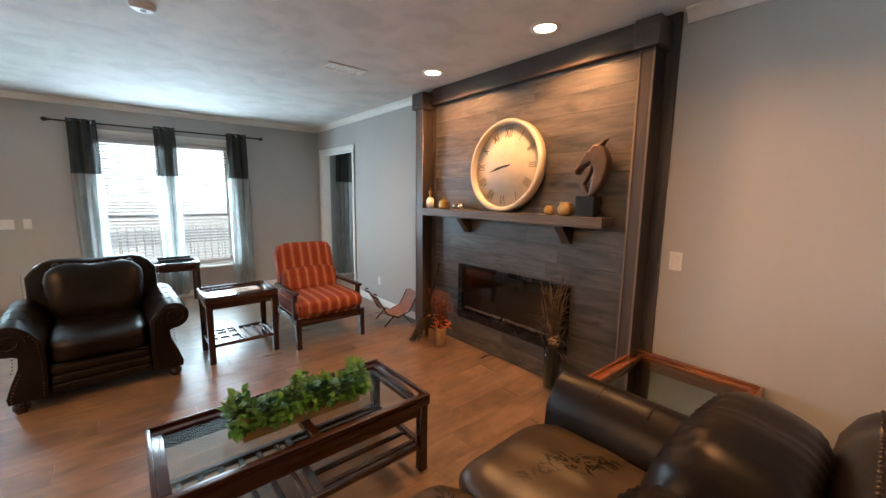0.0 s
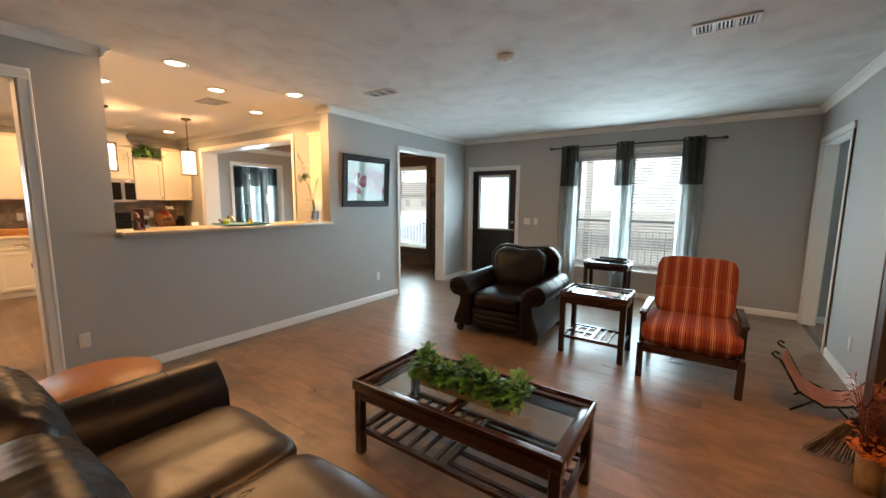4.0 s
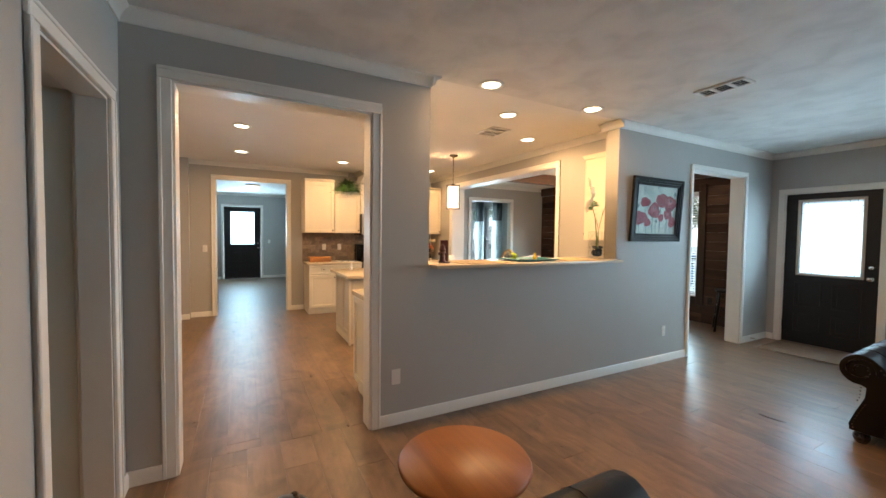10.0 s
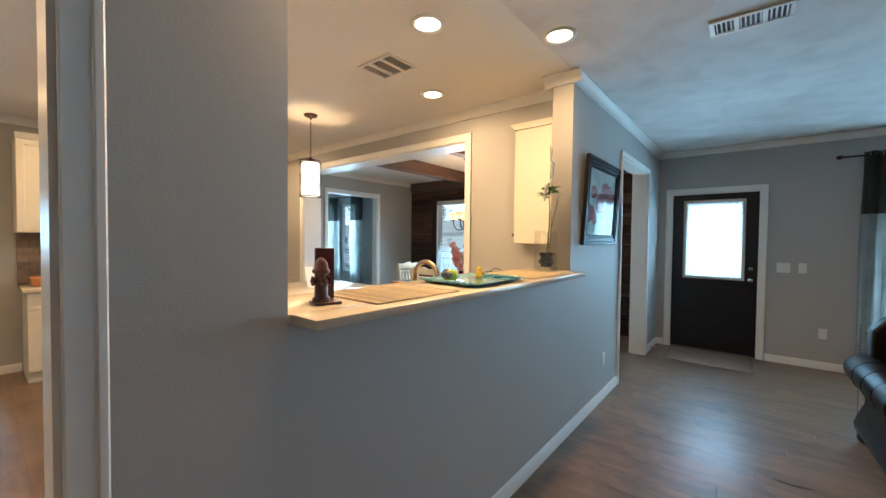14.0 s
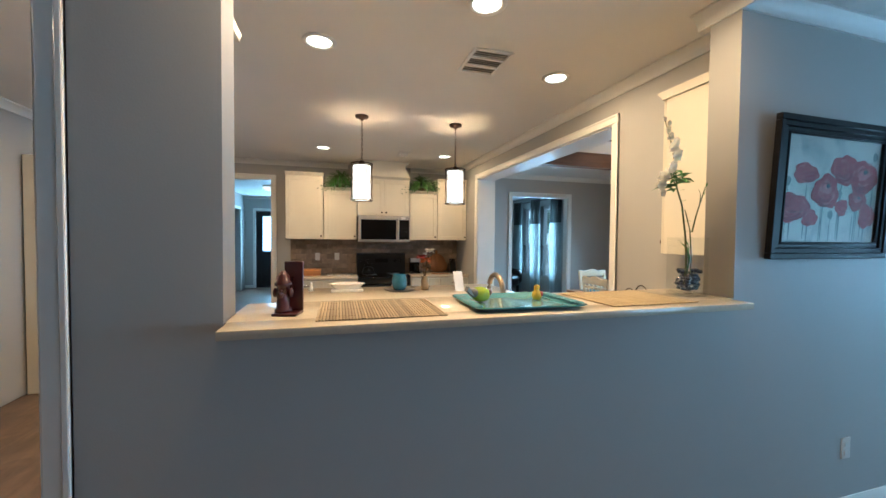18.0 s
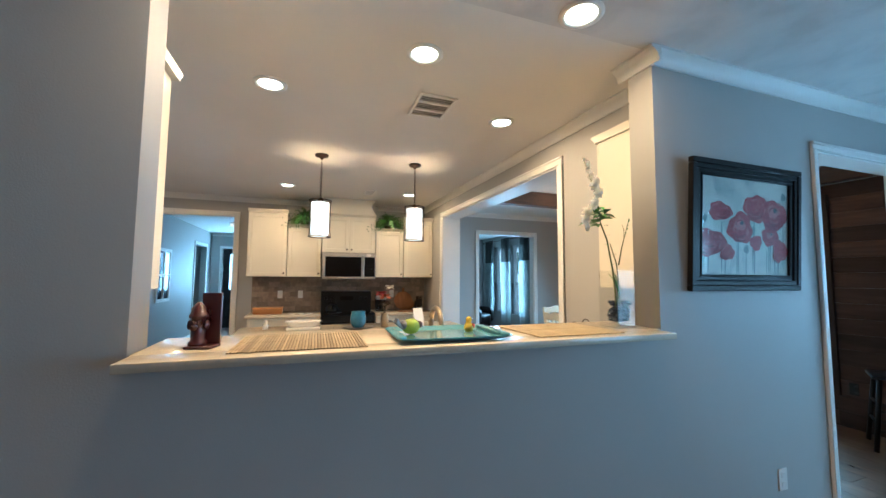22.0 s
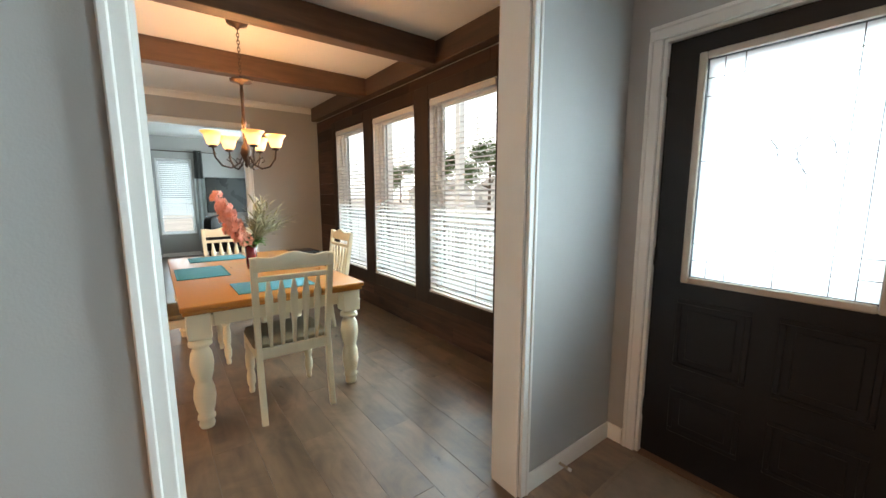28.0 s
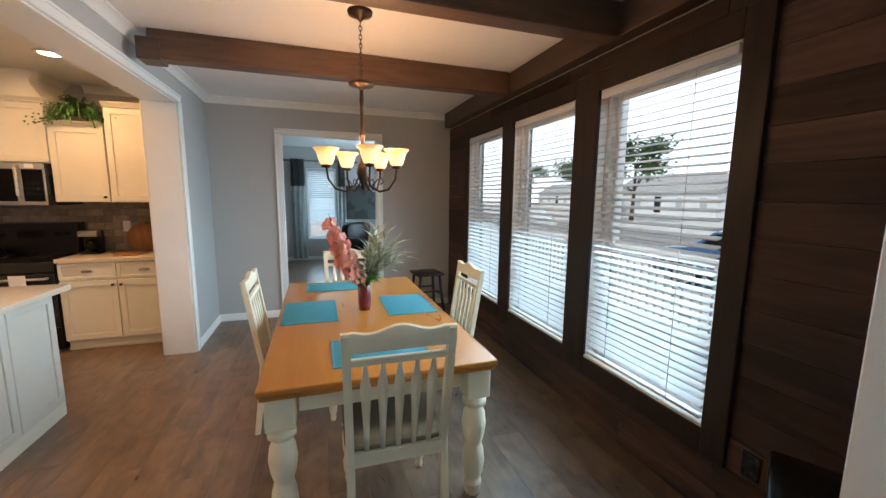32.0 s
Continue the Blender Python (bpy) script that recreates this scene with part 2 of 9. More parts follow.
def striped(name, stops, axis, period, rough=0.9, wobble=0.0, bscale=300):
    """Bands across one axis, repeated."""
    m, t, b = start(name)
    vec, _ = coords(t, (1, 1, 1))
    sep = t.nodes.new("ShaderNodeSeparateXYZ")
    t.links.new(vec, sep.inputs[0])
    mod = t.nodes.new("ShaderNodeMath")
    mod.operation = "PINGPONG"
    mod.inputs[1].default_value = period
    add = t.nodes.new("ShaderNodeMath")
    add.operation = "MULTIPLY_ADD"
    add.inputs[1].default_value = wobble
    links(t, (noise_node(t, vec, 9, 2), add.inputs[0]), (sep.outputs[axis], add.inputs[2]), (add.outputs[0], mod.inputs[0]))
    div = t.nodes.new("ShaderNodeMath")
    div.operation = "DIVIDE"
    div.inputs[1].default_value = period
    t.links.new(mod.outputs[0], div.inputs[0])
    col = ramp(t, div.outputs[0], stops, "CONSTANT")
    fuzz = noise_node(t, vec, bscale, 3)
    mul = t.nodes.new("ShaderNodeMix")
    mul.data_type, mul.blend_type = "RGBA", "MULTIPLY"
    mul.inputs["Factor"].default_value = 0.6
    links(t, (col, mul.inputs["A"]), (ramp(t, fuzz, [(0.3, (0.55, 0.55, 0.55)), (0.7, (1, 1, 1))]), mul.inputs["B"]),
          (mul.outputs["Result"], b.inputs["Base Color"]))
    b.inputs["Roughness"].default_value = rough
    bump(t, b, fuzz, 0.3, 0.002)
    return m


PAINT = surf("wall_paint", (0.42, 0.415, 0.397), 0.62, var=0.03, vscale=1.2, bscale=160, bstr=0.12, rvar=0.05)
TRIM = surf("white_trim_paint", (0.78, 0.77, 0.73), 0.35, var=0.03, vscale=4, bscale=60, bstr=0.05)
CABINET = surf("cream_cabinet_paint", (0.69, 0.645, 0.525), 0.38, var=0.04, vscale=3, bscale=40, bstr=0.06)
QUARTZ = surf("beige_quartz", (0.60, 0.525, 0.40), 0.16, var=0.06, vscale=40, bscale=220, bstr=0.02, rvar=0.04)
DOORPAINT = surf("charcoal_door_paint", (0.009, 0.0085, 0.011), 0.40, var=0.12, vscale=4, bscale=70, bstr=0.06, spec=0.3)
BRONZE = surf("oiled_bronze", (0.055, 0.035, 0.025), 0.42, 0.8, var=0.25, vscale=20, bscale=90, bstr=0.15)
BLACK = surf("black_enamel", (0.010, 0.010, 0.011), 0.26, var=0.2, vscale=8, bscale=120, bstr=0.04, spec=0.3)
BLACKWOOD = surf("black_stained_wood", (0.007, 0.006, 0.0058), 0.34, var=0.3, vscale=5, bscale=60, bstr=0.15, stretch=(1, 1, 6), spec=0.2)
STEEL = surf("brushed_steel", (0.50, 0.48, 0.45), 0.3, 1.0, var=0.06, vscale=3, bscale=40, bstr=0.08, stretch=(1, 1, 30))
CHROME = surf("satin_nickel", (0.62, 0.60, 0.57), 0.2, 1.0, var=0.05, vscale=8, bscale=80, bstr=0.03)
BRASS = surf("brushed_brass", (0.44, 0.35, 0.23), 0.3, 1.0, var=0.12, vscale=12, bscale=120, bstr=0.05)
GOLD = surf("aged_gold", (0.45, 0.30, 0.12), 0.35, 0.9, var=0.3, vscale=30, bscale=90, bstr=0.3)
PLASTIC = surf("white_plastic", (0.72, 0.71, 0.67), 0.35, var=0.02, bstr=0.02)
VENTPAINT = surf("white_metal_vent", (0.80, 0.79, 0.77), 0.45, var=0.05, bstr=0.03)
# two tones for the shade inside the ceiling registers
VENTBACK = surf("grey_duct_shade", (0.22, 0.21, 0.20), 0.8, bstr=0.0)
DARKGAP = surf("dark_duct_shade", (0.03, 0.03, 0.03), 0.8, bstr=0.0)


def leather(name, dark, light, cracks=False):
    """Glossy hide: pebbled grain, pulled creases, broad wear; old seats also carry short dark cracks."""
    m, t, b = start(name)
    vec, _ = coords(t, (1, 1, 1), False)
    broad, grain = noise_node(t, vec, 4, 3), noise_node(t, vec, 150, 3)
    pulled, _ = coords(t, (1.0, 1.0, 2.6))
    crease = noise_node(t, pulled, 7.0, 2, 0.5, 1.2)
    rid, ab = t.nodes.new("ShaderNodeMath"), t.nodes.new("ShaderNodeMath")
    rid.operation, ab.operation = "SUBTRACT", "ABSOLUTE"
    rid.inputs[1].default_value = 0.5
    links(t, (crease, rid.inputs[0]), (rid.outputs[0], ab.inputs[0]))
    fold = value_map(t, ab.outputs[0], 0.0, 1.0)
    fold.node.inputs["From Max"].default_value = 0.22
    add = t.nodes.new("ShaderNodeMath")
    add.operation = "MULTIPLY_ADD"
    add.inputs[1].default_value = 0.10
    links(t, (grain, add.inputs[0]), (fold, add.inputs[2]))
    col = ramp(t, broad, [(0.3, dark), (0.7, light)])
    if cracks:
        cv, _ = coords(t, (1.0, 0.40, 1.0))
        line = noise_node(t, cv, 10, 4, 0.65, 1.5)
        r2, a2 = t.nodes.new("ShaderNodeMath"), t.nodes.new("ShaderNodeMath")
        r2.operation, a2.operation = "SUBTRACT", "ABSOLUTE"
        r2.inputs[1].default_value = 0.5
        links(t, (line, r2.inputs[0]), (r2.outputs[0], a2.inputs[0]))
        thin = ramp(t, a2.outputs[0], [(0.015, (1, 1, 1)), (0.036, (0, 0, 0))])
        patch = ramp(t, noise_node(t, vec, 3.4, 1), [(0.52, (0, 0, 0)), (0.57, (1, 1, 1))])
        both, mix = t.nodes.new("ShaderNodeMix"), t.nodes.new("ShaderNodeMix")
        both.data_type, both.blend_type, mix.data_type = "RGBA", "MULTIPLY", "RGBA"
        both.inputs["Factor"].default_value = 1.0
        mix.inputs["B"].default_value = (0.004, 0.004, 0.004, 1)
        links(t, (thin, both.inputs["A"]), (patch, both.inputs["B"]), (both.outputs["Result"], mix.inputs["Factor"]), (col, mix.inputs["A"]))
        col = mix.outputs["Result"]
        links(t, (value_map(t, both.outputs["Result"], 0.46, 0.05), b.inputs["Specular IOR Level"]))
    links(t, (col, b.inputs["Base Color"]), (value_map(t, broad, 0.30, 0.40), b.inputs["Roughness"]))
    b.inputs["Specular IOR Level"].default_value = 0.22
    bump(t, b, add.outputs[0], 0.11, 0.004)
    return m


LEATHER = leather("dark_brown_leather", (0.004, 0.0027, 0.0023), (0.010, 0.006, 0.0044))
# cracked seats; the ceiling lights' golden sheen is partly put into their brown
LEATHER_SEAT = leather("worn_seat_leather_warm_sheen", (0.022, 0.0130, 0.0050), (0.056, 0.033, 0.0115), True)
NAIL = surf("antique_nailhead", (0.11, 0.082, 0.055), 0.45, 1.0, var=0.2, vscale=50, bstr=0.0)
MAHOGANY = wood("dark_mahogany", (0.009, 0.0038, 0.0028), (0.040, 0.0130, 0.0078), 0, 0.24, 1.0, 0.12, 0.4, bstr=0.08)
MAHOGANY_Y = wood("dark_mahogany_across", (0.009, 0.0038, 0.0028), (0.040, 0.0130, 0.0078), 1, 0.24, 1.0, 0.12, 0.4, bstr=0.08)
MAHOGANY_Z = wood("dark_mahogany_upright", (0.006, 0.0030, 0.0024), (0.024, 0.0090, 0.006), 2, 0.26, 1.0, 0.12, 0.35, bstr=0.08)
CHERRY = wood("red_cherry", (0.085, 0.026, 0.011), (0.22, 0.075, 0.030), 0, 0.26, 1.0, 0.1, 0.35, bstr=0.06)
OAK = wood("golden_oak", (0.37, 0.128, 0.016), (0.44, 0.170, 0.025), 0, 0.30, 0.9, 0.015, 0.2, bstr=0.05)
OAK_ROUND = wood("honey_oak", (0.17, 0.055, 0.007), (0.30, 0.105, 0.015), 0, 0.45, 0.9, 0.05, 0.05, bstr=0.06)
FLOORWOOD = wood("floor_plank_wood", (0.062, 0.041, 0.028), (0.222, 0.143, 0.090), 0, 0.31, 0.40, 0.12, 0.0, bstr=0.14, along=2.2)
FLOORWOOD.node_tree.nodes["Principled BSDF"].inputs["Specular IOR Level"].default_value = 0.5
BOARD = wood("stained_fireplace_board", (0.010, 0.0102, 0.0105), (0.112, 0.098, 0.089), 1, 0.42, 0.9, 0.22, bstr=0.9, knots=True, along=1.6)
BOARD_POST = wood("stained_fireplace_post", (0.013, 0.0105, 0.0095), (0.058, 0.043, 0.037), 2, 0.45, 0.9, 0.12, bstr=0.3)
BOARD_EDGE = wood("worn_board_edge", (0.06, 0.045, 0.037), (0.17, 0.125, 0.10), 2, 0.45, 0.9, 0.12, bstr=0.3)
BOARD_RAIL = wood("stained_fireplace_rail", (0.022, 0.0175, 0.0155), (0.080, 0.060, 0.049), 1, 0.45, 0.9, 0.12, bstr=0.3)
PLANKWALL = wood("dark_plank_wall", (0.007, 0.0045, 0.0038), (0.085, 0.046, 0.034), 0, 0.62, 0.6, 0.6, bstr=0.35, knots=True)
PLANKTRIM = wood("dark_window_casing", (0.011, 0.007, 0.006), (0.036, 0.021, 0.016), 2, 0.5, 0.8, 0.1, bstr=0.3)
for pm in (PLANKWALL, PLANKTRIM):
    pm.node_tree.nodes["Principled BSDF"].inputs["Specular IOR Level"].default_value = 0.22
BEAMWOOD = wood("knotty_beam", (0.030, 0.0165, 0.0115), (0.128, 0.072, 0.046), 1, 0.48, 0.6, 0.15, bstr=0.4, knots=True)
CREAM = surf("cream_painted_wood", (0.74, 0.66, 0.48), 0.36, var=0.06, vscale=6, bscale=60, bstr=0.06)
SEATCLOTH = surf("olive_seat_fabric", (0.16, 0.13, 0.075), 0.9, var=0.15, vscale=20, bscale=400, bstr=0.4)
TEAL = surf("teal_woven_cloth", (0.045, 0.22, 0.27), 0.88, var=0.08, vscale=8, bscale=500, bstr=0.4)
GLASS = pane_glass("clear_glass")
PRINTGLASS = pane_glass("print_glass", (0.95, 0.97, 0.97), 0.015, 0.035)
LITEGLASS = frosted("leaded_door_glass")
TABLEGLASS = pane_glass("table_glass", (0.86, 0.92, 0.90), 0.03)
BLINDWHITE = surf("white_blind_slat", (0.56, 0.57, 0.575), 0.45, var=0.03, bstr=0.03)
VINYL = surf("white_window_vinyl", (0.75, 0.75, 0.74), 0.4, var=0.03, bstr=0.02)
CURTAIN_TOP = sheer("charcoal_curtain_cloth", (0.11, 0.115, 0.11), 0.40, 0.08)
CURTAIN_LOW = sheer("pale_grey_sheer_cloth", (0.56, 0.59, 0.58), 0.60, 0.26)
STRIPE = striped("rust_striped_upholstery", [(0.0, (0.20, 0.028, 0.012)), (0.28, (0.30, 0.055, 0.020)), (0.44, (0.15, 0.020, 0.010)), (0.60, (0.34, 0.075, 0.026)), (0.70, (0.44, 0.22, 0.13)),
                                             (0.78, (0.27, 0.042, 0.016)), (0.93, (0.50, 0.31, 0.20))], 0, 0.050)
BAMBOO = surf("bamboo_slat", (0.30, 0.232, 0.135), 0.6, var=0.12, vscale=30, bscale=120, bstr=0.2, random_shade=0.30)
# brown that stands for the shade in the gaps of the placemats
GAPSHADE = surf("slat_gap_shade", (0.13, 0.09, 0.05), 0.9, var=0.2, vscale=40, bscale=300, bstr=0.3)
BAMBOO_PALE = surf("pale_bamboo_slat", (0.33, 0.255, 0.125), 0.6, var=0.12, vscale=30, bscale=120, bstr=0.2, random_shade=0.14)
TURQ = surf("turquoise_glazed_ceramic", (0.115, 0.275, 0.325), 0.08, var=0.25, vscale=9, bscale=60, bstr=0.05, coat=0.4)
MUGBLUE = surf("blue_glazed_ceramic", (0.04, 0.155, 0.26), 0.16, var=0.3, vscale=12, bscale=60, bstr=0.05, coat=0.4)
MAROON = surf("maroon_glazed_ceramic", (0.050, 0.007, 0.008), 0.3, var=0.3, vscale=14, bscale=60, bstr=0.06, coat=0.4)
REDGLASS = surf("ruby_glass", (0.13, 0.006, 0.012), 0.06, var=0.15, vscale=10, bstr=0.0, coat=0.8)
LIME = surf("lime_glazed_ceramic", (0.33, 0.42, 0.03), 0.15, var=0.2, vscale=20, bstr=0.03, coat=0.4)
YELLOW = surf("yellow_glazed_ceramic", (0.62, 0.42, 0.03), 0.18, var=0.2, vscale=20, bstr=0.03, coat=0.4)
RED = surf("red_petals", (0.38, 0.02, 0.02), 0.6, var=0.3, vscale=30, bstr=0.1)
ORANGE = surf("orange_petals", (0.55, 0.14, 0.03), 0.6, var=0.3, vscale=30, bstr=0.1)
CORAL = sheer("coral_petals", (0.92, 0.44, 0.34), 0.28)
WHITEPETAL = sheer("cream_silk_petal", (0.86, 0.83, 0.72), 0.5)
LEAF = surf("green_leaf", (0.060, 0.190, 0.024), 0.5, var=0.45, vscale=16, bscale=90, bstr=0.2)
# the leaf green again with shade put into the colour, for the planter
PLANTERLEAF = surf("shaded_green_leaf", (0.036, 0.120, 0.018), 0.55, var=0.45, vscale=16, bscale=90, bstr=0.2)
DARKLEAF = surf("dark_fern_leaf", (0.060, 0.125, 0.032), 0.5, var=0.5, vscale=16, bscale=90, bstr=0.2)
GREYLEAF = surf("variegated_leaf", (0.40, 0.40, 0.26), 0.55, var=0.6, vscale=30, bstr=0.15)
STEM = surf("brown_green_stem", (0.09, 0.11, 0.035), 0.6, var=0.3, vscale=20, bstr=0.2)
DRYSTEM = surf("dry_reed", (0.125, 0.08, 0.04), 0.8, var=0.5, vscale=14, bscale=60, bstr=0.3)
DARKTWIG = surf("dark_twig", (0.05, 0.028, 0.016), 0.8, var=0.4, vscale=14, bstr=0.3)
WICKER = surf("woven_wood", (0.36, 0.22, 0.11), 0.7, var=0.3, vscale=30, bscale=90, bstr=0.6)
TROUGH = wood("planter_box_wood", (0.20, 0.13, 0.05), (0.40, 0.28, 0.13), 0, 0.7, 1.0, 0.1, bstr=0.3)
TANLEATHER = surf("tan_saddle_leather", (0.42, 0.20, 0.135), 0.55, var=0.25, vscale=10, bscale=90, bstr=0.2)
CLOCKFACE = surf("aged_clock_face", (0.46, 0.41, 0.34), 0.6, var=0.12, vscale=9, bstr=0.05)
CLOCKRIM = surf("ivory_clock_rim", (0.52, 0.46, 0.37), 0.45, var=0.1, vscale=6, bstr=0.06)
INK = surf("black_ink", (0.015, 0.014, 0.013), 0.7, bstr=0.0)
HORSE = surf("bronze_resin", (0.085, 0.052, 0.034), 0.40, 0.30, var=0.4, vscale=9, bscale=40, bstr=0.4)
CARPET = surf("beige_carpet", (0.36, 0.30, 0.24), 0.95, var=0.15, vscale=20, bscale=320, bstr=0.7)
RUGCLOTH = surf("taupe_door_mat", (0.22, 0.165, 0.12), 0.95, var=0.15, vscale=14, bscale=420, bstr=0.6)
PAPER = surf("white_paper", (0.78, 0.77, 0.74), 0.7, var=0.04, bstr=0.02)
PORCELAIN = surf("white_porcelain", (0.78, 0.76, 0.72), 0.14, var=0.03, bstr=0.0, coat=0.4)
GREYWEB = surf("grey_steel_plate", (0.20, 0.19, 0.18), 0.35, 0.6, var=0.15, bstr=0.05)
STONETILE = surf("taupe_stone_tile", (0.25, 0.192, 0.142), 0.42, var=0.3, vscale=14, bscale=70, bstr=0.3, random_shade=0.26)
GROUT = surf("grout", (0.215, 0.175, 0.135), 0.85, bstr=0.1)
SUBFLOOR = surf("floor_joint", (0.085, 0.058, 0.043), 0.8, bstr=0.05)
CUTTING = wood("cutting_board_wood", (0.20, 0.085, 0.03), (0.36, 0.17, 0.07), 2, 0.5, 1.0, 0.1)
AQUASTONE = surf("blue_glass_pebble", (0.022, 0.030, 0.050), 0.2, var=0.4, vscale=30, bstr=0.0, coat=0.5)
CANGLOW = glow("downlight_lens", (1.0, 0.80, 0.52), 14)
SHADEGLOW = glow("lit_frosted_glass", (1.0, 0.84, 0.66), 2.3)
AMBERGLOW = glow("lit_amber_glass", (1.0, 0.62, 0.27), 1.7)
t = AMBERGLOW.node_tree
gen, sep = t.nodes.new("ShaderNodeTexCoord"), t.nodes.new("ShaderNodeSeparateXYZ")
links(t, (gen.outputs["Generated"], sep.inputs[0]))
links(t, (ramp(t, sep.outputs["Z"], [(0.15, (1.0, 0.66, 0.32)), (0.62, (1.0, 0.62, 0.26)), (0.86, (0.52, 0.25, 0.055))]), t.nodes["Principled BSDF"].inputs["Emission Color"]))
DARKSCREEN = surf("dark_glass", (0.006, 0.0055, 0.0055), 0.10, var=0.2, vscale=3, bstr=0.0, spec=0.16)
FIREBOX = surf("firebox_brown", (0.055, 0.035, 0.026), 0.6, var=0.25, vscale=8, bstr=0.1)
GRILLEGREY = surf("blue_grey_grille", (0.10, 0.115, 0.13), 0.4, 0.3, var=0.1, vscale=6, bstr=0.05)
OVENGLASS = surf("oven_door_glass", (0.010, 0.0105, 0.012), 0.10, var=0.1, vscale=3, bstr=0.0, spec=0.7)
RANGEBLACK = surf("black_range_enamel", (0.006, 0.006, 0.0065), 0.34, var=0.2, vscale=6, bscale=90, bstr=0.03, spec=0.16)


def ceiling_paint():
    m, t, b = start("textured_ceiling")
    vec, _ = coords(t, (1, 1, 1))
    flat = noise_node(t, vec, 3.8, 4, 0.5, 0.4)
    knock = ramp(t, flat, [(0.40, (0, 0, 0)), (0.62, (1, 1, 1))])
    fine = noise_node(t, vec, 60, 3)
    add = t.nodes.new("ShaderNodeMath")
    add.operation = "MULTIPLY_ADD"
    add.inputs[1].default_value = 0.12
    links(t, (fine, add.inputs[0]), (knock, add.inputs[2]))
    col = ramp(t, flat, [(0.36, (0.59, 0.58, 0.56)), (0.50, (0.66, 0.65, 0.63)), (0.64, (0.70, 0.69, 0.665))])
    t.links.new(col, b.inputs["Base Color"])
    b.inputs["Roughness"].default_value = 0.75
    bump(t, b, add.outputs[0], 0.20, 0.012)
    return m


CEILING = ceiling_paint()
CEILING_SMOOTH = surf("flat_ceiling_paint", (0.76, 0.745, 0.715), 0.7, var=0.03, vscale=1.5, bscale=90, bstr=0.15)


def poppy_canvas():
    m, t, b = start("painted_canvas")
    vec, _ = coords(t, (1, 1, 1))
    n = noise_node(t, vec, 6, 5, 0.6, 1.0)
    col = ramp(t, n, [(0.3, (0.42, 0.44, 0.43)), (0.5, (0.66, 0.64, 0.58)), (0.75, (0.74, 0.72, 0.66))])
    t.links.new(col, b.inputs["Base Color"])
    b.inputs["Roughness"].default_value = 0.5
    return m


CANVAS = poppy_canvas()


def brushed_petal():
    m, t, b = start("painted_poppy_red")
    vec, _ = coords(t, (1, 1, 1.8))
    n = noise_node(t, vec, 17, 5, 0.65, 2.2)
    col = ramp(t, n, [(0.30, (0.22, 0.015, 0.028)), (0.47, (0.40, 0.042, 0.062)), (0.62, (0.46, 0.09, 0.10)), (0.76, (0.64, 0.36, 0.35))])
    t.links.new(col, b.inputs["Base Color"])
    b.inputs["Roughness"].default_value = 0.6
    bump(t, b, n, 0.1, 0.002)
    return m


POPPY = brushed_petal()
POPPY_DARK = surf("painted_poppy_crimson", (0.24, 0.016, 0.034), 0.6, var=0.35, vscale=30, bstr=0.05)
PAINTEYE = surf("painted_eye_grey", (0.10, 0.09, 0.11), 0.6, var=0.3, vscale=30, bstr=0.0)
POPPY_PALE = surf("painted_poppy_pink", (0.56, 0.17, 0.19), 0.6, var=0.25, vscale=30, bstr=0.05)
PAINTSTEM = surf("painted_stem", (0.24, 0.28, 0.27), 0.6, var=0.3, vscale=20, bstr=0.0)

# ---- mesh helpers ----


def mesh_of(name, bm, material, sharp=0.7):
    for f in bm.faces:
        f.smooth = True
    for e in bm.edges:
        if len(e.link_faces) == 2 and e.calc_face_angle(0) > sharp:
            e.smooth = False
    me = bpy.data.meshes.new(name)
    bm.to_mesh(me)
    bm.free()
    me.materials.append(material)
    return me


def part(name, bm, material, parent, label=""):
    ob = new(name, mesh_of(name, bm, material))
    ob.parent = parent
    return tagged(ob, label)


def thing(name, label, category, at=(0, 0, 0), turn=0, group=""):
    ob = new(name)
    ob.empty_display_size = 0.1
    ob.matrix_basis = pose(*at, 0, 0, turn)
    return tagged(ob, label, category, group)


def structure(name, bm, material, label=""):
    return tagged(new(name, mesh_of(name, bm, material)), label, "", "", "structure")


def box(bm, x0, y0, z0, x1, y1, z1, b=0.0, seg=2):
    lo, hi = Vector((min(x0, x1), min(y0, y1), min(z0, z1))), Vector((max(x0, x1), max(y0, y1), max(z0, z1)))
    c, s = (lo + hi) / 2, hi - lo
    r = bmesh.ops.create_cube(bm, size=1.0, matrix=Matrix.Translation(c) @ Matrix.Diagonal((*s, 1)))
    if b:
        vs = set(r["verts"])
        es = [e for e in bm.edges if e.verts[0] in vs and e.verts[1] in vs]
        bmesh.ops.bevel(bm, geom=es, offset=min(b, min(s) * 0.45), segments=seg, affect="EDGES", profile=0.5)
    return bm


def boxed(x0, y0, z0, x1, y1, z1, b=0.0, seg=2):
    return box(bmesh.new(), x0, y0, z0, x1, y1, z1, b, seg)


def lathe(bm, prof, seg=24, at=(0, 0, 0), m=None):
    """A turned body from (radius, height) pairs."""
    rings = []
    for r, z in prof:
        ring = []
        for k in range(seg):
            a = 2 * math.pi * k / seg
            p = Vector((max(r, 0.0004) * math.cos(a), max(r, 0.0004) * math.sin(a), z))
            p = m @ p if m else p
            ring.append(bm.verts.new(p + Vector(at)))
        rings.append(ring)
    for a, c in zip(rings, rings[1:]):
        for k in range(seg):
            bm.faces.new((a[k], a[(k + 1) % seg], c[(k + 1) % seg], c[k]))
    bm.faces.new(rings[0][::-1])
    bm.faces.new(rings[-1])
    return bm


def turned(prof, seg=24, at=(0, 0, 0), m=None):
    return lathe(bmesh.new(), prof, seg, at, m)


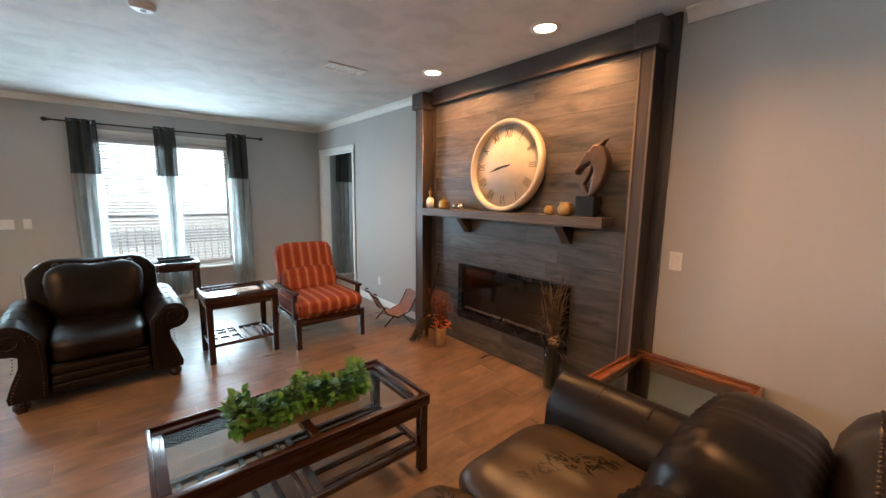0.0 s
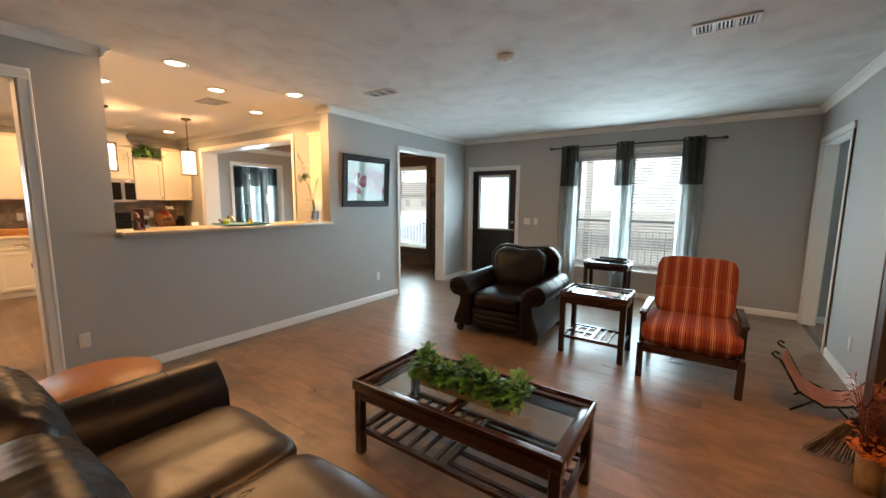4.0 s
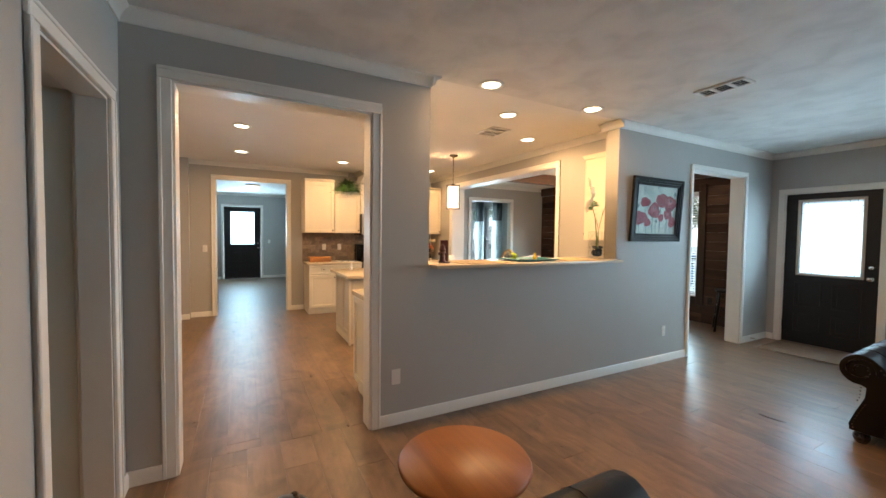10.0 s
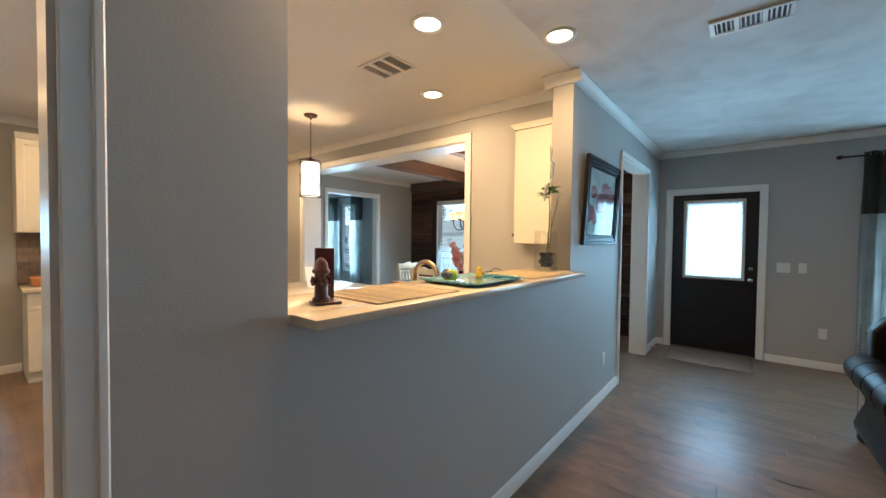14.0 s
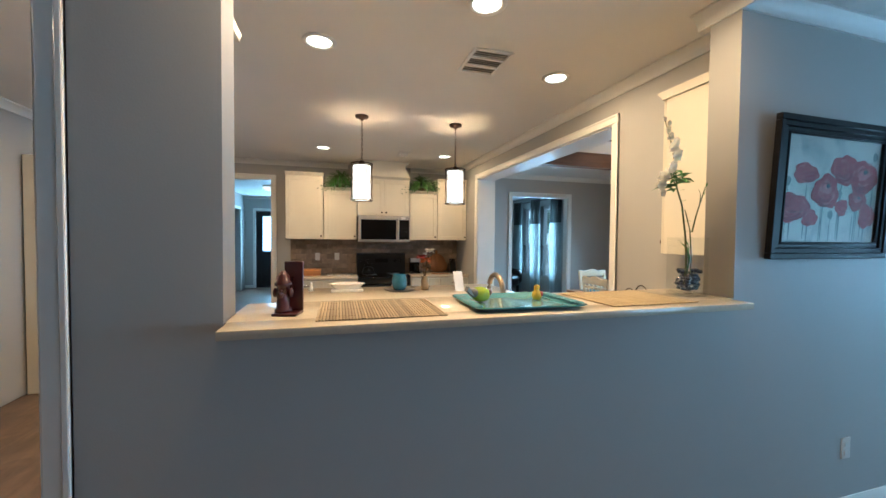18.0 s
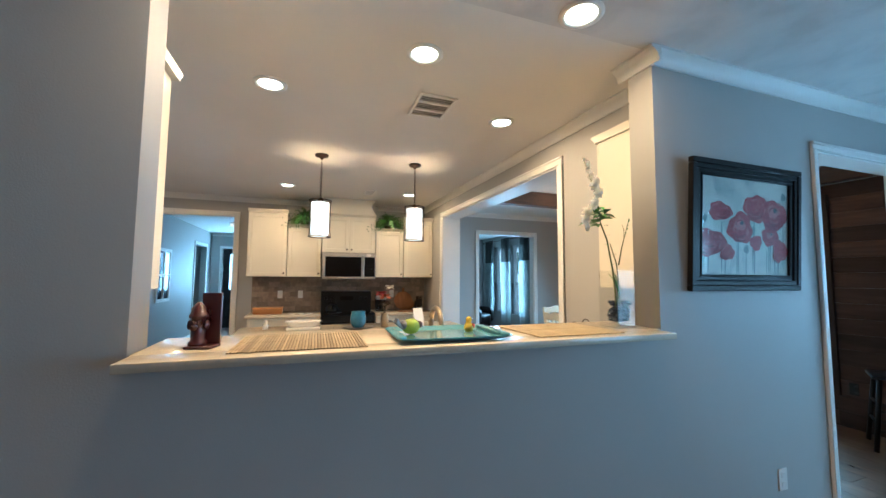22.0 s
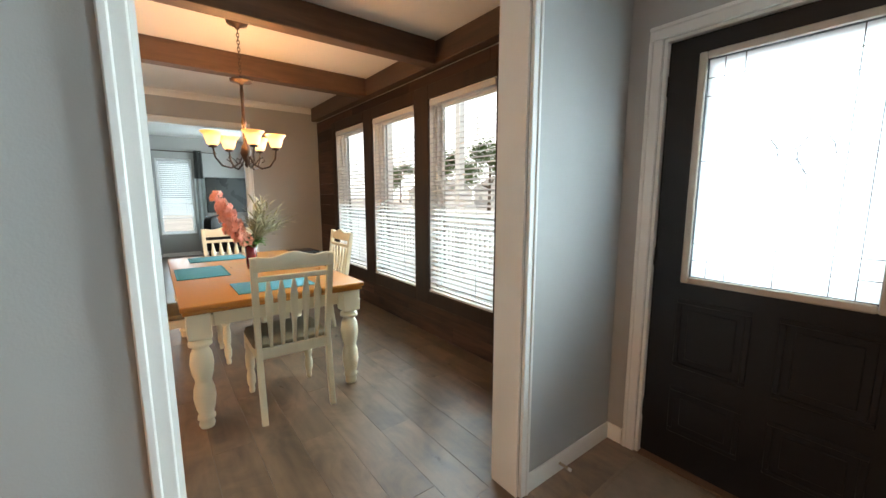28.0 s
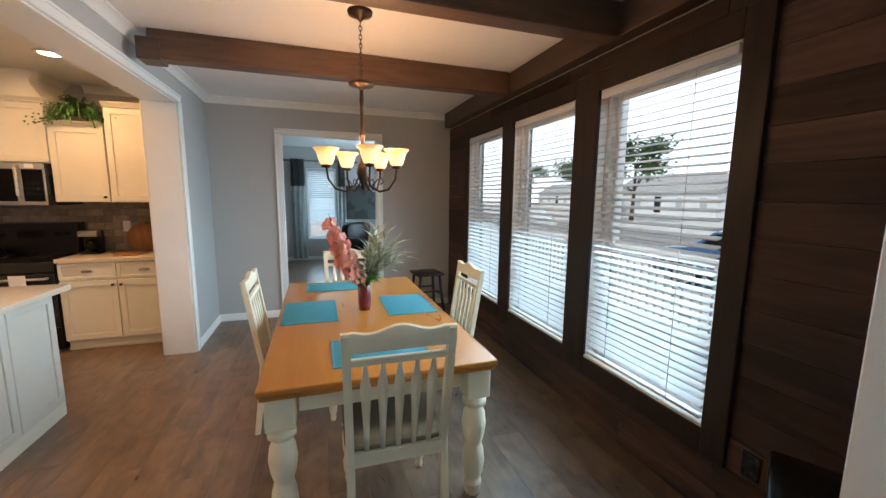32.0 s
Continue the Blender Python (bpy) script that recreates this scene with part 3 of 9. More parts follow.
def pipe(r0, r1, z0, z1, seg=32):
    """An open cylinder with a thin wall."""
    bm = bmesh.new()
    rings = [[bm.verts.new((r * math.cos(2 * math.pi * k / seg), r * math.sin(2 * math.pi * k / seg), z)) for k in range(seg)]
             for r, z in ((r1, z0), (r1, z1), (r0, z1), (r0, z0))]
    for a, c in zip(rings, rings[1:] + rings[:1]):
        for k in range(seg):
            bm.faces.new((a[k], a[(k + 1) % seg], c[(k + 1) % seg], c[k]))
    return bm


def tube(bm, pts, r, seg=8, taper=1.0):
    pts = [Vector(p) for p in pts]
    rings = []
    up = Vector((0.13, 0.21, 1)).normalized()
    for i, p in enumerate(pts):
        d = (pts[min(i + 1, len(pts) - 1)] - pts[max(i - 1, 0)]).normalized()
        a = d.cross(up if abs(d.dot(up)) < 0.95 else Vector((1, 0, 0))).normalized()
        c = d.cross(a)
        rr = r * (1 + (taper - 1) * i / max(1, len(pts) - 1))
        rings.append([bm.verts.new(p + rr * (math.cos(2 * math.pi * k / seg) * a + math.sin(2 * math.pi * k / seg) * c)) for k in range(seg)])
    for a, c in zip(rings, rings[1:]):
        for k in range(seg):
            bm.faces.new((a[k], a[(k + 1) % seg], c[(k + 1) % seg], c[k]))
    bm.faces.new(rings[0][::-1])
    bm.faces.new(rings[-1])
    return bm


def arc(c, r, a0, a1, n, plane="xz"):
    out = []
    for i in range(n + 1):
        a = radians(a0 + (a1 - a0) * i / n)
        u, v = r * math.cos(a), r * math.sin(a)
        out.append((c[0] + u, c[1], c[2] + v) if plane == "xz" else (c[0], c[1] + u, c[2] + v) if plane == "yz" else (c[0] + u, c[1] + v, c[2]))
    return out


def puff(bm, c, s, e1=0.45, e2=0.35, nu=28, nv=16, wrinkle=0.0, seed=0, m=None):
    """A cushion: a rounded block that bulges, with shallow creases."""
    def rim(q, e):
        cq, sq = math.cos(q), math.sin(q)
        r = (abs(cq) ** (2 / e) + abs(sq) ** (2 / e)) ** (-e / 2)
        return cq * r, sq * r
    rows = []
    for j in range(nv + 1):
        v = -math.pi / 2 + math.pi * j / nv
        row = []
        for i in range(nu):
            u = -math.pi + 2 * math.pi * i / nu
            (cv, sv), (cu, su) = rim(v, e1), rim(u, e2)
            p = Vector((cv * cu, cv * su, sv))
            q = Vector((p.x * s[0], p.y * s[1], p.z * s[2]))
            if wrinkle:
                n = noise.noise(Vector((q.x * 9 + seed * 7, q.y * 9, q.z * 9)))
                n2 = noise.noise(Vector((q.x * 3 + seed * 3, q.y * 22, q.z * 22)))
                q += p.normalized() * wrinkle * (n + 0.5 * n2)
            q = m @ q if m else q
            row.append(bm.verts.new(q + Vector(c)))
        rows.append(row)
    for a, d in zip(rows, rows[1:]):
        for i in range(nu):
            bm.faces.new((a[i], a[(i + 1) % nu], d[(i + 1) % nu], d[i]))
    bmesh.ops.remove_doubles(bm, verts=rows[0] + rows[-1], dist=1e-5)
    return bm


def prism(bm, outline, axis, a0, a1):
    """An outline (two other axes, in xyz order) carried along one axis."""
    def put(u, v, w):
        return {0: (w, u, v), 1: (u, w, v), 2: (u, v, w)}[axis]
    lo = [bm.verts.new(put(u, v, a0)) for u, v in outline]
    hi = [bm.verts.new(put(u, v, a1)) for u, v in outline]
    n = len(outline)
    for k in range(n):
        bm.faces.new((lo[k], lo[(k + 1) % n], hi[(k + 1) % n], hi[k]))
    bm.faces.new(lo[::-1])
    bm.faces.new(hi)
    bmesh.ops.recalc_face_normals(bm, faces=bm.faces[:])
    return bm


def leaf(bm, p, way, up, length, width, fold=0.15):
    """A leaf of eight faces, bent along its rib."""
    way, up = Vector(way).normalized(), Vector(up).normalized()
    side = way.cross(up)
    if side.length < 0.1:
        side = way.cross(Vector((1, 0.3, 0)))
    side.normalize()
    up = side.cross(way)
    rows = []
    for k, (f, w) in enumerate(((0, 0.08), (0.3, 0.8), (0.62, 0.9), (1.0, 0.05))):
        mid = Vector(p) + way * (length * f) - up * (length * 0.35 * f * f)
        rows.append((bm.verts.new(mid - side * (width * w / 2) + up * fold * width * w), bm.verts.new(mid), bm.verts.new(mid + side * (width * w / 2) + up * fold * width * w)))
    for a, c in zip(rows, rows[1:]):
        bm.faces.new((a[0], a[1], c[1], c[0]))
        bm.faces.new((a[1], a[2], c[2], c[1]))


def rand_way(rng, lift=0.3):
    a = rng.uniform(0, 2 * math.pi)
    z = rng.uniform(-0.2, 1) * 0.9 + lift * 0.3
    return Vector((math.cos(a), math.sin(a), z)).normalized()


# ---- walls, floors, ceilings ----
H = 2.62


def wall(name, axis, t0, t1, a0, a1, holes=(), material=None, z1=H, label="greige painted drywall"):
    """A wall along x (axis 0) or y (axis 1), t0..t1 thick, with holes (a0, a1, z0, z1) right through it."""
    bm = bmesh.new()
    cuts = sorted({a0, a1, *[v for h in holes for v in h[:2]]})
    for u0, u1 in zip(cuts, cuts[1:]):
        spans, low = [], 0.0
        for h in sorted((h for h in holes if h[0] <= u0 + 1e-6 and h[1] >= u1 - 1e-6), key=lambda h: h[2]):
            if h[2] > low:
                spans.append((low, h[2]))
            low = h[3]
        if low < z1:
            spans.append((low, z1))
        for s0, s1 in spans:
            if axis == 0:
                box(bm, u0, t0, s0, u1, t1, s1)
            else:
                box(bm, t0, u0, s0, t1, u1, s1)
    bmesh.ops.remove_doubles(bm, verts=bm.verts[:], dist=1e-5)
    return structure(name, bm, material or PAINT, label)


def baseboard(axis, face, sign, a0, a1, h=0.085):
    """Runs along a wall's face; sign: which way the room lies."""
    o = [(face, 0.0), (face + sign * 0.014, 0.0), (face + sign * 0.014, h - 0.018), (face + sign * 0.006, h), (face, h)]
    return structure("baseboard", prism(bmesh.new(), o, axis, a0, a1), TRIM, "white painted baseboard")


def crown(axis, face, sign, a0, a1, d=0.062):
    o = [(face, H), (face + sign * d, H), (face + sign * d, H - 0.012), (face + sign * d * 0.72, H - 0.02), (face + sign * d * 0.38, H - d * 0.62),
         (face + sign * 0.012, H - d), (face + sign * 0.012, H - d - 0.012), (face, H - d - 0.012)]
    return structure("trim", prism(bmesh.new(), o, axis, a0, a1), TRIM, "white crown moulding")


def casing(axis, face, sign, a0, a1, z1, w=0.068, d=0.018, material=None, z0=0.0):
    """Moulded trim round an opening, on one face of its wall."""
    bm = bmesh.new()
    f0, f1 = face, face + sign * d
    f2 = face + sign * (d + 0.005)

    def bar(u0, u1, s0, s1, g=f1):
        if axis == 0:
            box(bm, u0, f0, s0, u1, g, s1, 0.004, 1)
        else:
            box(bm, f0, u0, s0, g, u1, s1, 0.004, 1)
    bar(a0 - w, a0, z0, z1)
    bar(a1, a1 + w, z0, z1)
    bar(a0 - w, a1 + w, z1, z1 + w)
    bar(a0 - w, a0 - w + 0.02, z0, z1, f2)
    bar(a1 + w - 0.02, a1 + w, z0, z1, f2)
    bar(a0 - w, a1 + w, z1 + w - 0.02, z1 + w, f2)
    return structure("trim", bm, material or TRIM, "white moulded door casing")


def jamb(axis, t0, t1, a0, a1, z1, d=0.012):
    bm = bmesh.new()
    if axis == 0:
        box(bm, a0, t0, 0, a0 + d, t1, z1)
        box(bm, a1 - d, t0, 0, a1, t1, z1)
        box(bm, a0 + d, t0, z1 - d, a1 - d, t1, z1)
    else:
        box(bm, t0, a0, 0, t1, a0 + d, z1)
        box(bm, t0, a1 - d, 0, t1, a1, z1)
        box(bm, t0, a0 + d, z1 - d, t1, a1 - d, z1)
    return structure("trim", bm, TRIM, "white door jamb lining")


def doorway(axis, t0, t1, a0, a1, z1, both=True, w=0.068):
    jamb(axis, t0 + 0.001, t1 - 0.001, a0, a1, z1)
    casing(axis, t0, -1, a0, a1, z1, w)
    if both:
        casing(axis, t1, 1, a0, a1, z1, w)


WX0, WX1 = -1.035, -0.88          # wall between living room and kitchen
FX = 4.13                        # fireplace wall
NY = 6.81                        # front wall
DY = 6.965                       # front wall of the dining room, set a little deeper
SY = -0.47                       # back wall
KX = -5.75                       # far kitchen and dining wall
KD0, KD1 = 3.77, 4.03            # wall between kitchen and dining room

# front wall, with every window and the front door
LIVWIN = [(1.24, 1.96, 0.46, 2.20), (2.05, 2.77, 0.46, 2.20)]
DINWIN = [(-2.79, -1.92, 0.44, 2.205), (-3.91, -3.025, 0.44, 2.205), (-5.005, -4.13, 0.44, 2.205)]
wall("wall_north", 0, NY, NY + 0.17, WX0, 7.6, [(1.20, 2.81, 0.42, 2.24), (-0.72, 0.215, 0.0, 2.055), (4.85, 5.75, 0.46, 2.2)])
wall("wall_north_dining", 0, DY, DY + 0.17, -10.3, WX0,
     [*[(a - 0.01, b + 0.01, c - 0.01, d + 0.01) for a, b, c, d in DINWIN], (-8.40, -7.58, 0.50, 2.32), (-9.35, -8.53, 0.50, 2.32)])
wall("wall_pass_through", 1, WX0, WX1, SY - 0.12, NY, [(-0.235, 0.93, 0.0, 2.285), (1.385, 3.54, 1.17, H), (4.865, 6.07, 0.0, 2.255)])
wall("wall_east", 1, FX, FX + 0.12, SY - 0.12, NY, [(1.84, 3.045, 0.312, 0.811), (5.51, 6.63, 0.0, 2.17)])
wall("wall_south", 0, SY - 0.12, SY, WX1, FX, [(-0.68, 0.07, 0.0, 2.085)])
wall("wall_kitchen_dining", 0, KD0, KD1, KX, WX0, [(-4.80, -1.985, 0.0, 2.345)])
wall("wall_west", 1, KX - 0.12, KX, -1.12, DY, [(-0.29, 0.835, 0.0, 2.33), (4.80, 5.95, 0.0, 2.245)])
wall("wall_kitchen_south", 0, -1.12, -1.0, KX, -2.6)
wall("wall_kitchen_return", 1, -2.72, -2.60, -1.0, -0.55)
wall("wall_pantry", 0, -0.67, -0.55, -2.60, WX0, [(-2.32, -1.60, 0.0, 2.06)])
wall("wall_kitchen_corner", 1, KX, KX + 0.14, -1.0, -0.66)
# rooms that are only looked into
wall("wall_hall_south", 0, -0.80, -0.68, -11.55, KX - 0.12, [(-10.9, -9.9, 0.0, 2.2)])
wall("wall_hall_north", 0, 1.38, 1.50, -11.55, KX - 0.12, [(-9.6, -8.6, 0.0, 2.2)])
wall("wall_hall_west", 1, -11.57, -11.45, -2.2, 2.9, [(-0.40, 0.62, 0.0, 2.215)])
wall("wall_hall_side_room", 0, -2.3, -2.2, -11.55, -8.9)
wall("wall_hall_side_room_east", 1, -9.0, -8.9, -2.2, -0.80)
wall("wall_hall_north_room", 0, 2.8, 2.9, -11.55, -7.9)
wall("wall_hall_north_room_east", 1, -8.0, -7.9, 1.50, 2.8)
wall("wall_den_south", 0, 3.0, 3.1, -10.3, KX - 0.12)
wall("wall_den_west", 1, -10.3, -10.15, 3.0, DY, [(4.97, 5.63, 0.50, 2.15)])
wall("wall_east_room_south", 0, 3.6, 3.7, FX + 0.12, 7.6)
wall("wall_east_room_east", 1, 7.5, 7.6, 3.7, NY)
wall("wall_back_hall_south", 0, -2.0, -1.9, -2.0, 1.8)
wall("wall_back_hall_east", 1, 0.75, 0.85, -1.9, SY - 0.12)
# wall colour lifted and greened to stand in for daylight in the passage
wall("wall_back_hall_west", 1, -0.80, -0.694, -1.9, SY - 0.12, material=surf("lightened_passage_paint", (0.68, 0.71, 0.66), 0.6, var=0.03, vscale=1.2, bscale=160, bstr=0.1), label="painted drywall, lightened green-grey for the passage's daylight")

structure("ceiling_living_room", boxed(WX1, SY, H, FX, NY, H + 0.12), CEILING, "white textured ceiling")
structure("ceiling_kitchen", boxed(KX, -1.0, H, WX1, KD0, H + 0.12), CEILING_SMOOTH, "white kitchen ceiling")
structure("ceiling_dining", boxed(KX, KD1, H, WX0 + 0.001, DY, H + 0.12), CEILING_SMOOTH, "white dining room ceiling")
for n, b in (("ceiling_hall", (-11.6, -2.3, KX - 0.12, 2.9)), ("ceiling_den", (-10.3, 3.0, KX - 0.12, DY)), ("ceiling_east_room", (FX + 0.12, 3.6, 7.6, NY)),
             ("ceiling_back_hall", (-2.0, -2.0, 1.8, SY - 0.12))):
    structure(n, boxed(b[0], b[1], H, b[2], b[3], H + 0.12), CEILING_SMOOTH, "white painted ceiling")
structure("ceiling_passage", boxed(-0.694, -1.9, 2.098, 0.75, SY - 0.122, 2.16), CEILING_SMOOTH, "low white soffit of the back passage")
structure("roof", boxed(-12.2, -2.9, H + 0.16, 8.2, 7.5, H + 0.3), surf("roof_shingle", (0.10, 0.095, 0.09), 0.9, var=0.3, vscale=5, bscale=40, bstr=0.5), "grey low roof")

# crown mouldings and baseboards
crown(0, NY, -1, WX1, FX)
crown(1, WX1, 1, SY, 1.385)
crown(1, WX1, 1, 3.54, NY)
crown(1, FX, -1, 3.70, NY)
crown(1, FX, -1, SY, 1.17)
crown(0, SY, 1, WX1, FX)
crown(0, 3.54, -1, WX0 - 0.06, WX1 + 0.06)
crown(0, 1.385, 1, WX0 - 0.06, WX1 + 0.06)
crown(0, KD0, -1, KX, WX0)
crown(1, KX, 1, -0.66, 1.95)
crown(1, KX, 1, 2.95, KD0)
crown(1, WX0, -1, 3.54, KD0)
crown(1, WX0, -1, -0.55, 1.385)
crown(0, -1.0, 1, KX, -2.72)
crown(0, -0.55, 1, -2.6, WX0)
crown(0, KD1, 1, KX, WX0)
crown(1, KX, 1, KD1, DY)
crown(1, WX0, -1, KD1, NY)
crown(1, -11.45, 1, -0.68, 1.38)
for args in ((0, NY, -1, -0.88, -0.79), (0, NY, -1, 0.285, FX), (1, WX1, 1, 1.0, 4.814), (1, WX1, 1, 6.121, NY), (1, WX1, 1, SY, -0.303), (1, FX, -1, 6.70, NY),
             (1, FX, -1, 3.70, 5.44), (1, FX, -1, SY, 1.17), (0, SY, 1, 0.138, FX), (0, SY, 1, WX1, -0.748), (1, KX, 1, KD1, 4.732), (1, KX, 1, 6.02, DY),
             (0, KD1, 1, KX, -4.87), (0, KD1, 1, -1.915, WX0), (1, KX, 1, -0.66, -0.359), (1, KX, 1, 0.904, 1.12), (1, KX + 0.14, 1, -1.0, -0.66), (0, -1.0, 1, KX, -4.2),
             (0, -0.55, 1, -1.53, WX0), (0, -0.55, 1, -2.6, -2.39), (1, -11.45, 1, -0.68, -0.463), (1, -11.45, 1, 0.683, 1.38),
             (0, -0.68, 1, -9.83, KX - 0.12), (0, 1.38, -1, -8.53, KX - 0.12), (1, -10.15, 1, 3.1, DY), (0, NY, -1, 4.25, 7.5), (0, -1.9, 1, -0.694, 0.75)):
    baseboard(*args)

# openings without doors
doorway(1, WX0, WX1, -0.235, 0.93, 2.285)
doorway(1, WX0, WX1, 4.865, 6.07, 2.255, w=0.05)
doorway(1, FX, FX + 0.12, 5.51, 6.63, 2.17)
doorway(0, SY - 0.12, SY, -0.68, 0.07, 2.085)
doorway(0, KD0, KD1, -4.80, -1.985, 2.345)
doorway(1, KX - 0.12, KX, -0.29, 0.835, 2.33)
doorway(1, KX - 0.12, KX, 4.80, 5.95, 2.245)
casing(0, -0.68, 1, -10.9, -9.9, 2.2)
casing(0, 1.38, -1, -9.6, -8.6, 2.2)


# ---- windows, blinds, doors ----
SLAT = mesh_of("slat", prism(bmesh.new(), [(-0.022, -0.005), (0.0, 0.003), (0.022, 0.009), (0.0225, 0.0115), (0.0, 0.006), (-0.0225, -0.002)], 0, -0.5, 0.5), BLINDWHITE)


def window(x0, x1, z0, z1, y, label, sign=1, name="window_1", axis=0):
    """A single-hung sash in its opening: frame, two sashes, two panes and a sill. y: the plane of the glass."""
    w = thing(name, label, "window", (0, 0, 0))
    w["kind"] = "structure"

    def bar(bm, a, b, c, d, g0, g1, bev=0.004):
        if axis == 0:
            box(bm, a, g0, c, b, g1, d, bev, 1)
        else:
            box(bm, g0, a, c, g1, b, d, bev, 1)
        return bm
    bm = bmesh.new()
    t = 0.035
    for r in ((x0, x0 + t, z0, z1), (x1 - t, x1, z0, z1), (x0 + t, x1 - t, z0, z0 + t), (x0 + t, x1 - t, z1 - t, z1)):
        bar(bm, *r, y - 0.035, y + 0.035)
    part("window_frame", bm, VINYL, w)
    zm = z0 + (z1 - z0) * 0.41
    for lo, hi, off in ((z0 + t, zm + 0.02, -0.008), (zm - 0.02, z1 - t, 0.014)):
        bm = bmesh.new()
        u0, u1, s = x0 + t, x1 - t, 0.028
        for r in ((u0, u0 + s, lo, hi), (u1 - s, u1, lo, hi), (u0 + s, u1 - s, lo, lo + s), (u0 + s, u1 - s, hi - s, hi)):
            bar(bm, *r, y + off - 0.012, y + off + 0.012)
        sash = part("sash", bm, VINYL, w)
        pane = part("pane", bar(bmesh.new(), u0 + s, u1 - s, lo + s, hi - s, y + off - 0.002, y + off + 0.002, 0), GLASS, sash)
        pane.visible_shadow = False
    return w


def blind(x0, x1, z0, z1, y, label, tilt=0.0, drop=1.0, axis=0):
    """A horizontal blind: headrail, slats, bottom rail, ladder cords."""
    b = thing("window_blind", label, "blind", (0, 0, 0))
    if axis == 1:
        b.matrix_basis = pose(y, (x0 + x1) / 2, 0, 0, 0, 90)
        mid, half, yy = 0.0, (x1 - x0) / 2, 0.0
    else:
        mid, half, yy = (x0 + x1) / 2, (x1 - x0) / 2, y
    part("headrail", boxed(mid - half, yy - 0.022, z1 - 0.045, mid + half, yy + 0.022, z1, 0.004, 1), BLINDWHITE, b)
    low = z1 - (z1 - z0) * drop
    n = int((z1 - 0.06 - low - 0.03) / 0.043)
    for k in range(n):
        s = new("slat", SLAT)
        s.parent = b
        s.matrix_basis = pose(mid, yy, z1 - 0.075 - 0.043 * k, tilt, 0, 0) @ Matrix.Diagonal((half * 2 - 0.01, 1, 1, 1))
    part("bottom_rail", boxed(mid - half + 0.003, yy - 0.02, low + 0.004, mid + half - 0.003, yy + 0.02, low + 0.022, 0.004, 1), BLINDWHITE, b)
    for u in (-0.55, 0.55):
        part("ladder_cord", tube(bmesh.new(), [(mid + u * half, yy - 0.024, z1 - 0.04), (mid + u * half, yy - 0.024, low + 0.01)], 0.0016, 5), BLINDWHITE, b)
    part("tilt_wand", tube(bmesh.new(), [(mid - 0.8 * half, yy - 0.03, z1 - 0.05), (mid - 0.8 * half, yy - 0.032, z1 - 0.75)], 0.004, 6), BLINDWHITE, b)
    return b


for k, (a, b, c, d) in enumerate(LIVWIN):
    window(a, b, c, d, NY + 0.11, "white vinyl sash window, washed out by daylight", name="window_%d" % (k + 1))
    blind(a + 0.03, b - 0.03, c + 0.03, d - 0.02, NY + 0.045, "white slatted blind, open, in the living room window", 3)
bm = boxed(1.96, NY + 0.03, 0.42, 2.05, NY + 0.15, 2.24, 0.004, 1)
for r in ((1.20, 1.24, 0.42, 2.24), (2.77, 2.81, 0.42, 2.24), (1.24, 2.77, 0.42, 0.46), (1.24, 2.77, 2.20, 2.24)):
    box(bm, r[0], NY + 0.02, r[2], r[1], NY + 0.15, r[3])
box(bm, 1.17, NY - 0.03, 0.40, 2.84, NY + 0.02, 0.425, 0.005, 1)
structure("trim", bm, TRIM, "white window lining and sill")
casing(0, NY, -1, 1.20, 2.81, 2.24, 0.05, 0.012, z0=0.425)
for k, (a, b, c, d) in enumerate(DINWIN):
    window(a, b, c, d, DY + 0.08, "tall white sash window behind a slatted blind", name="window_%d" % (k + 3))
    blind(a + 0.015, b - 0.015, c + 0.02, d - 0.01, DY - 0.012, "white slatted blind, open, in the dining room window", 1)
window(4.85, 5.75, 0.46, 2.2, NY + 0.11, "white sash window of the side room", name="window_6")
blind(4.88, 5.72, 0.48, 2.18, NY + 0.045, "white slatted blind in the side room", 8)
for k, (a, b) in enumerate(((-8.40, -7.58), (-9.35, -8.53))):
    window(a, b, 0.50, 2.32, DY + 0.11, "white sash window of the den", name="window_%d" % (k + 7))
    blind(a + 0.03, b - 0.03, 0.52, 2.30, DY + 0.045, "white slatted blind in the den", 3)
window(4.97, 5.63, 0.50, 2.15, -10.24, "white sash window at the end of the den", name="window_9", axis=1)
blind(5.0, 5.6, 0.52, 2.13, -10.17, "white slatted blind, partly raised, at the end of the den", 25, 0.8, axis=1)


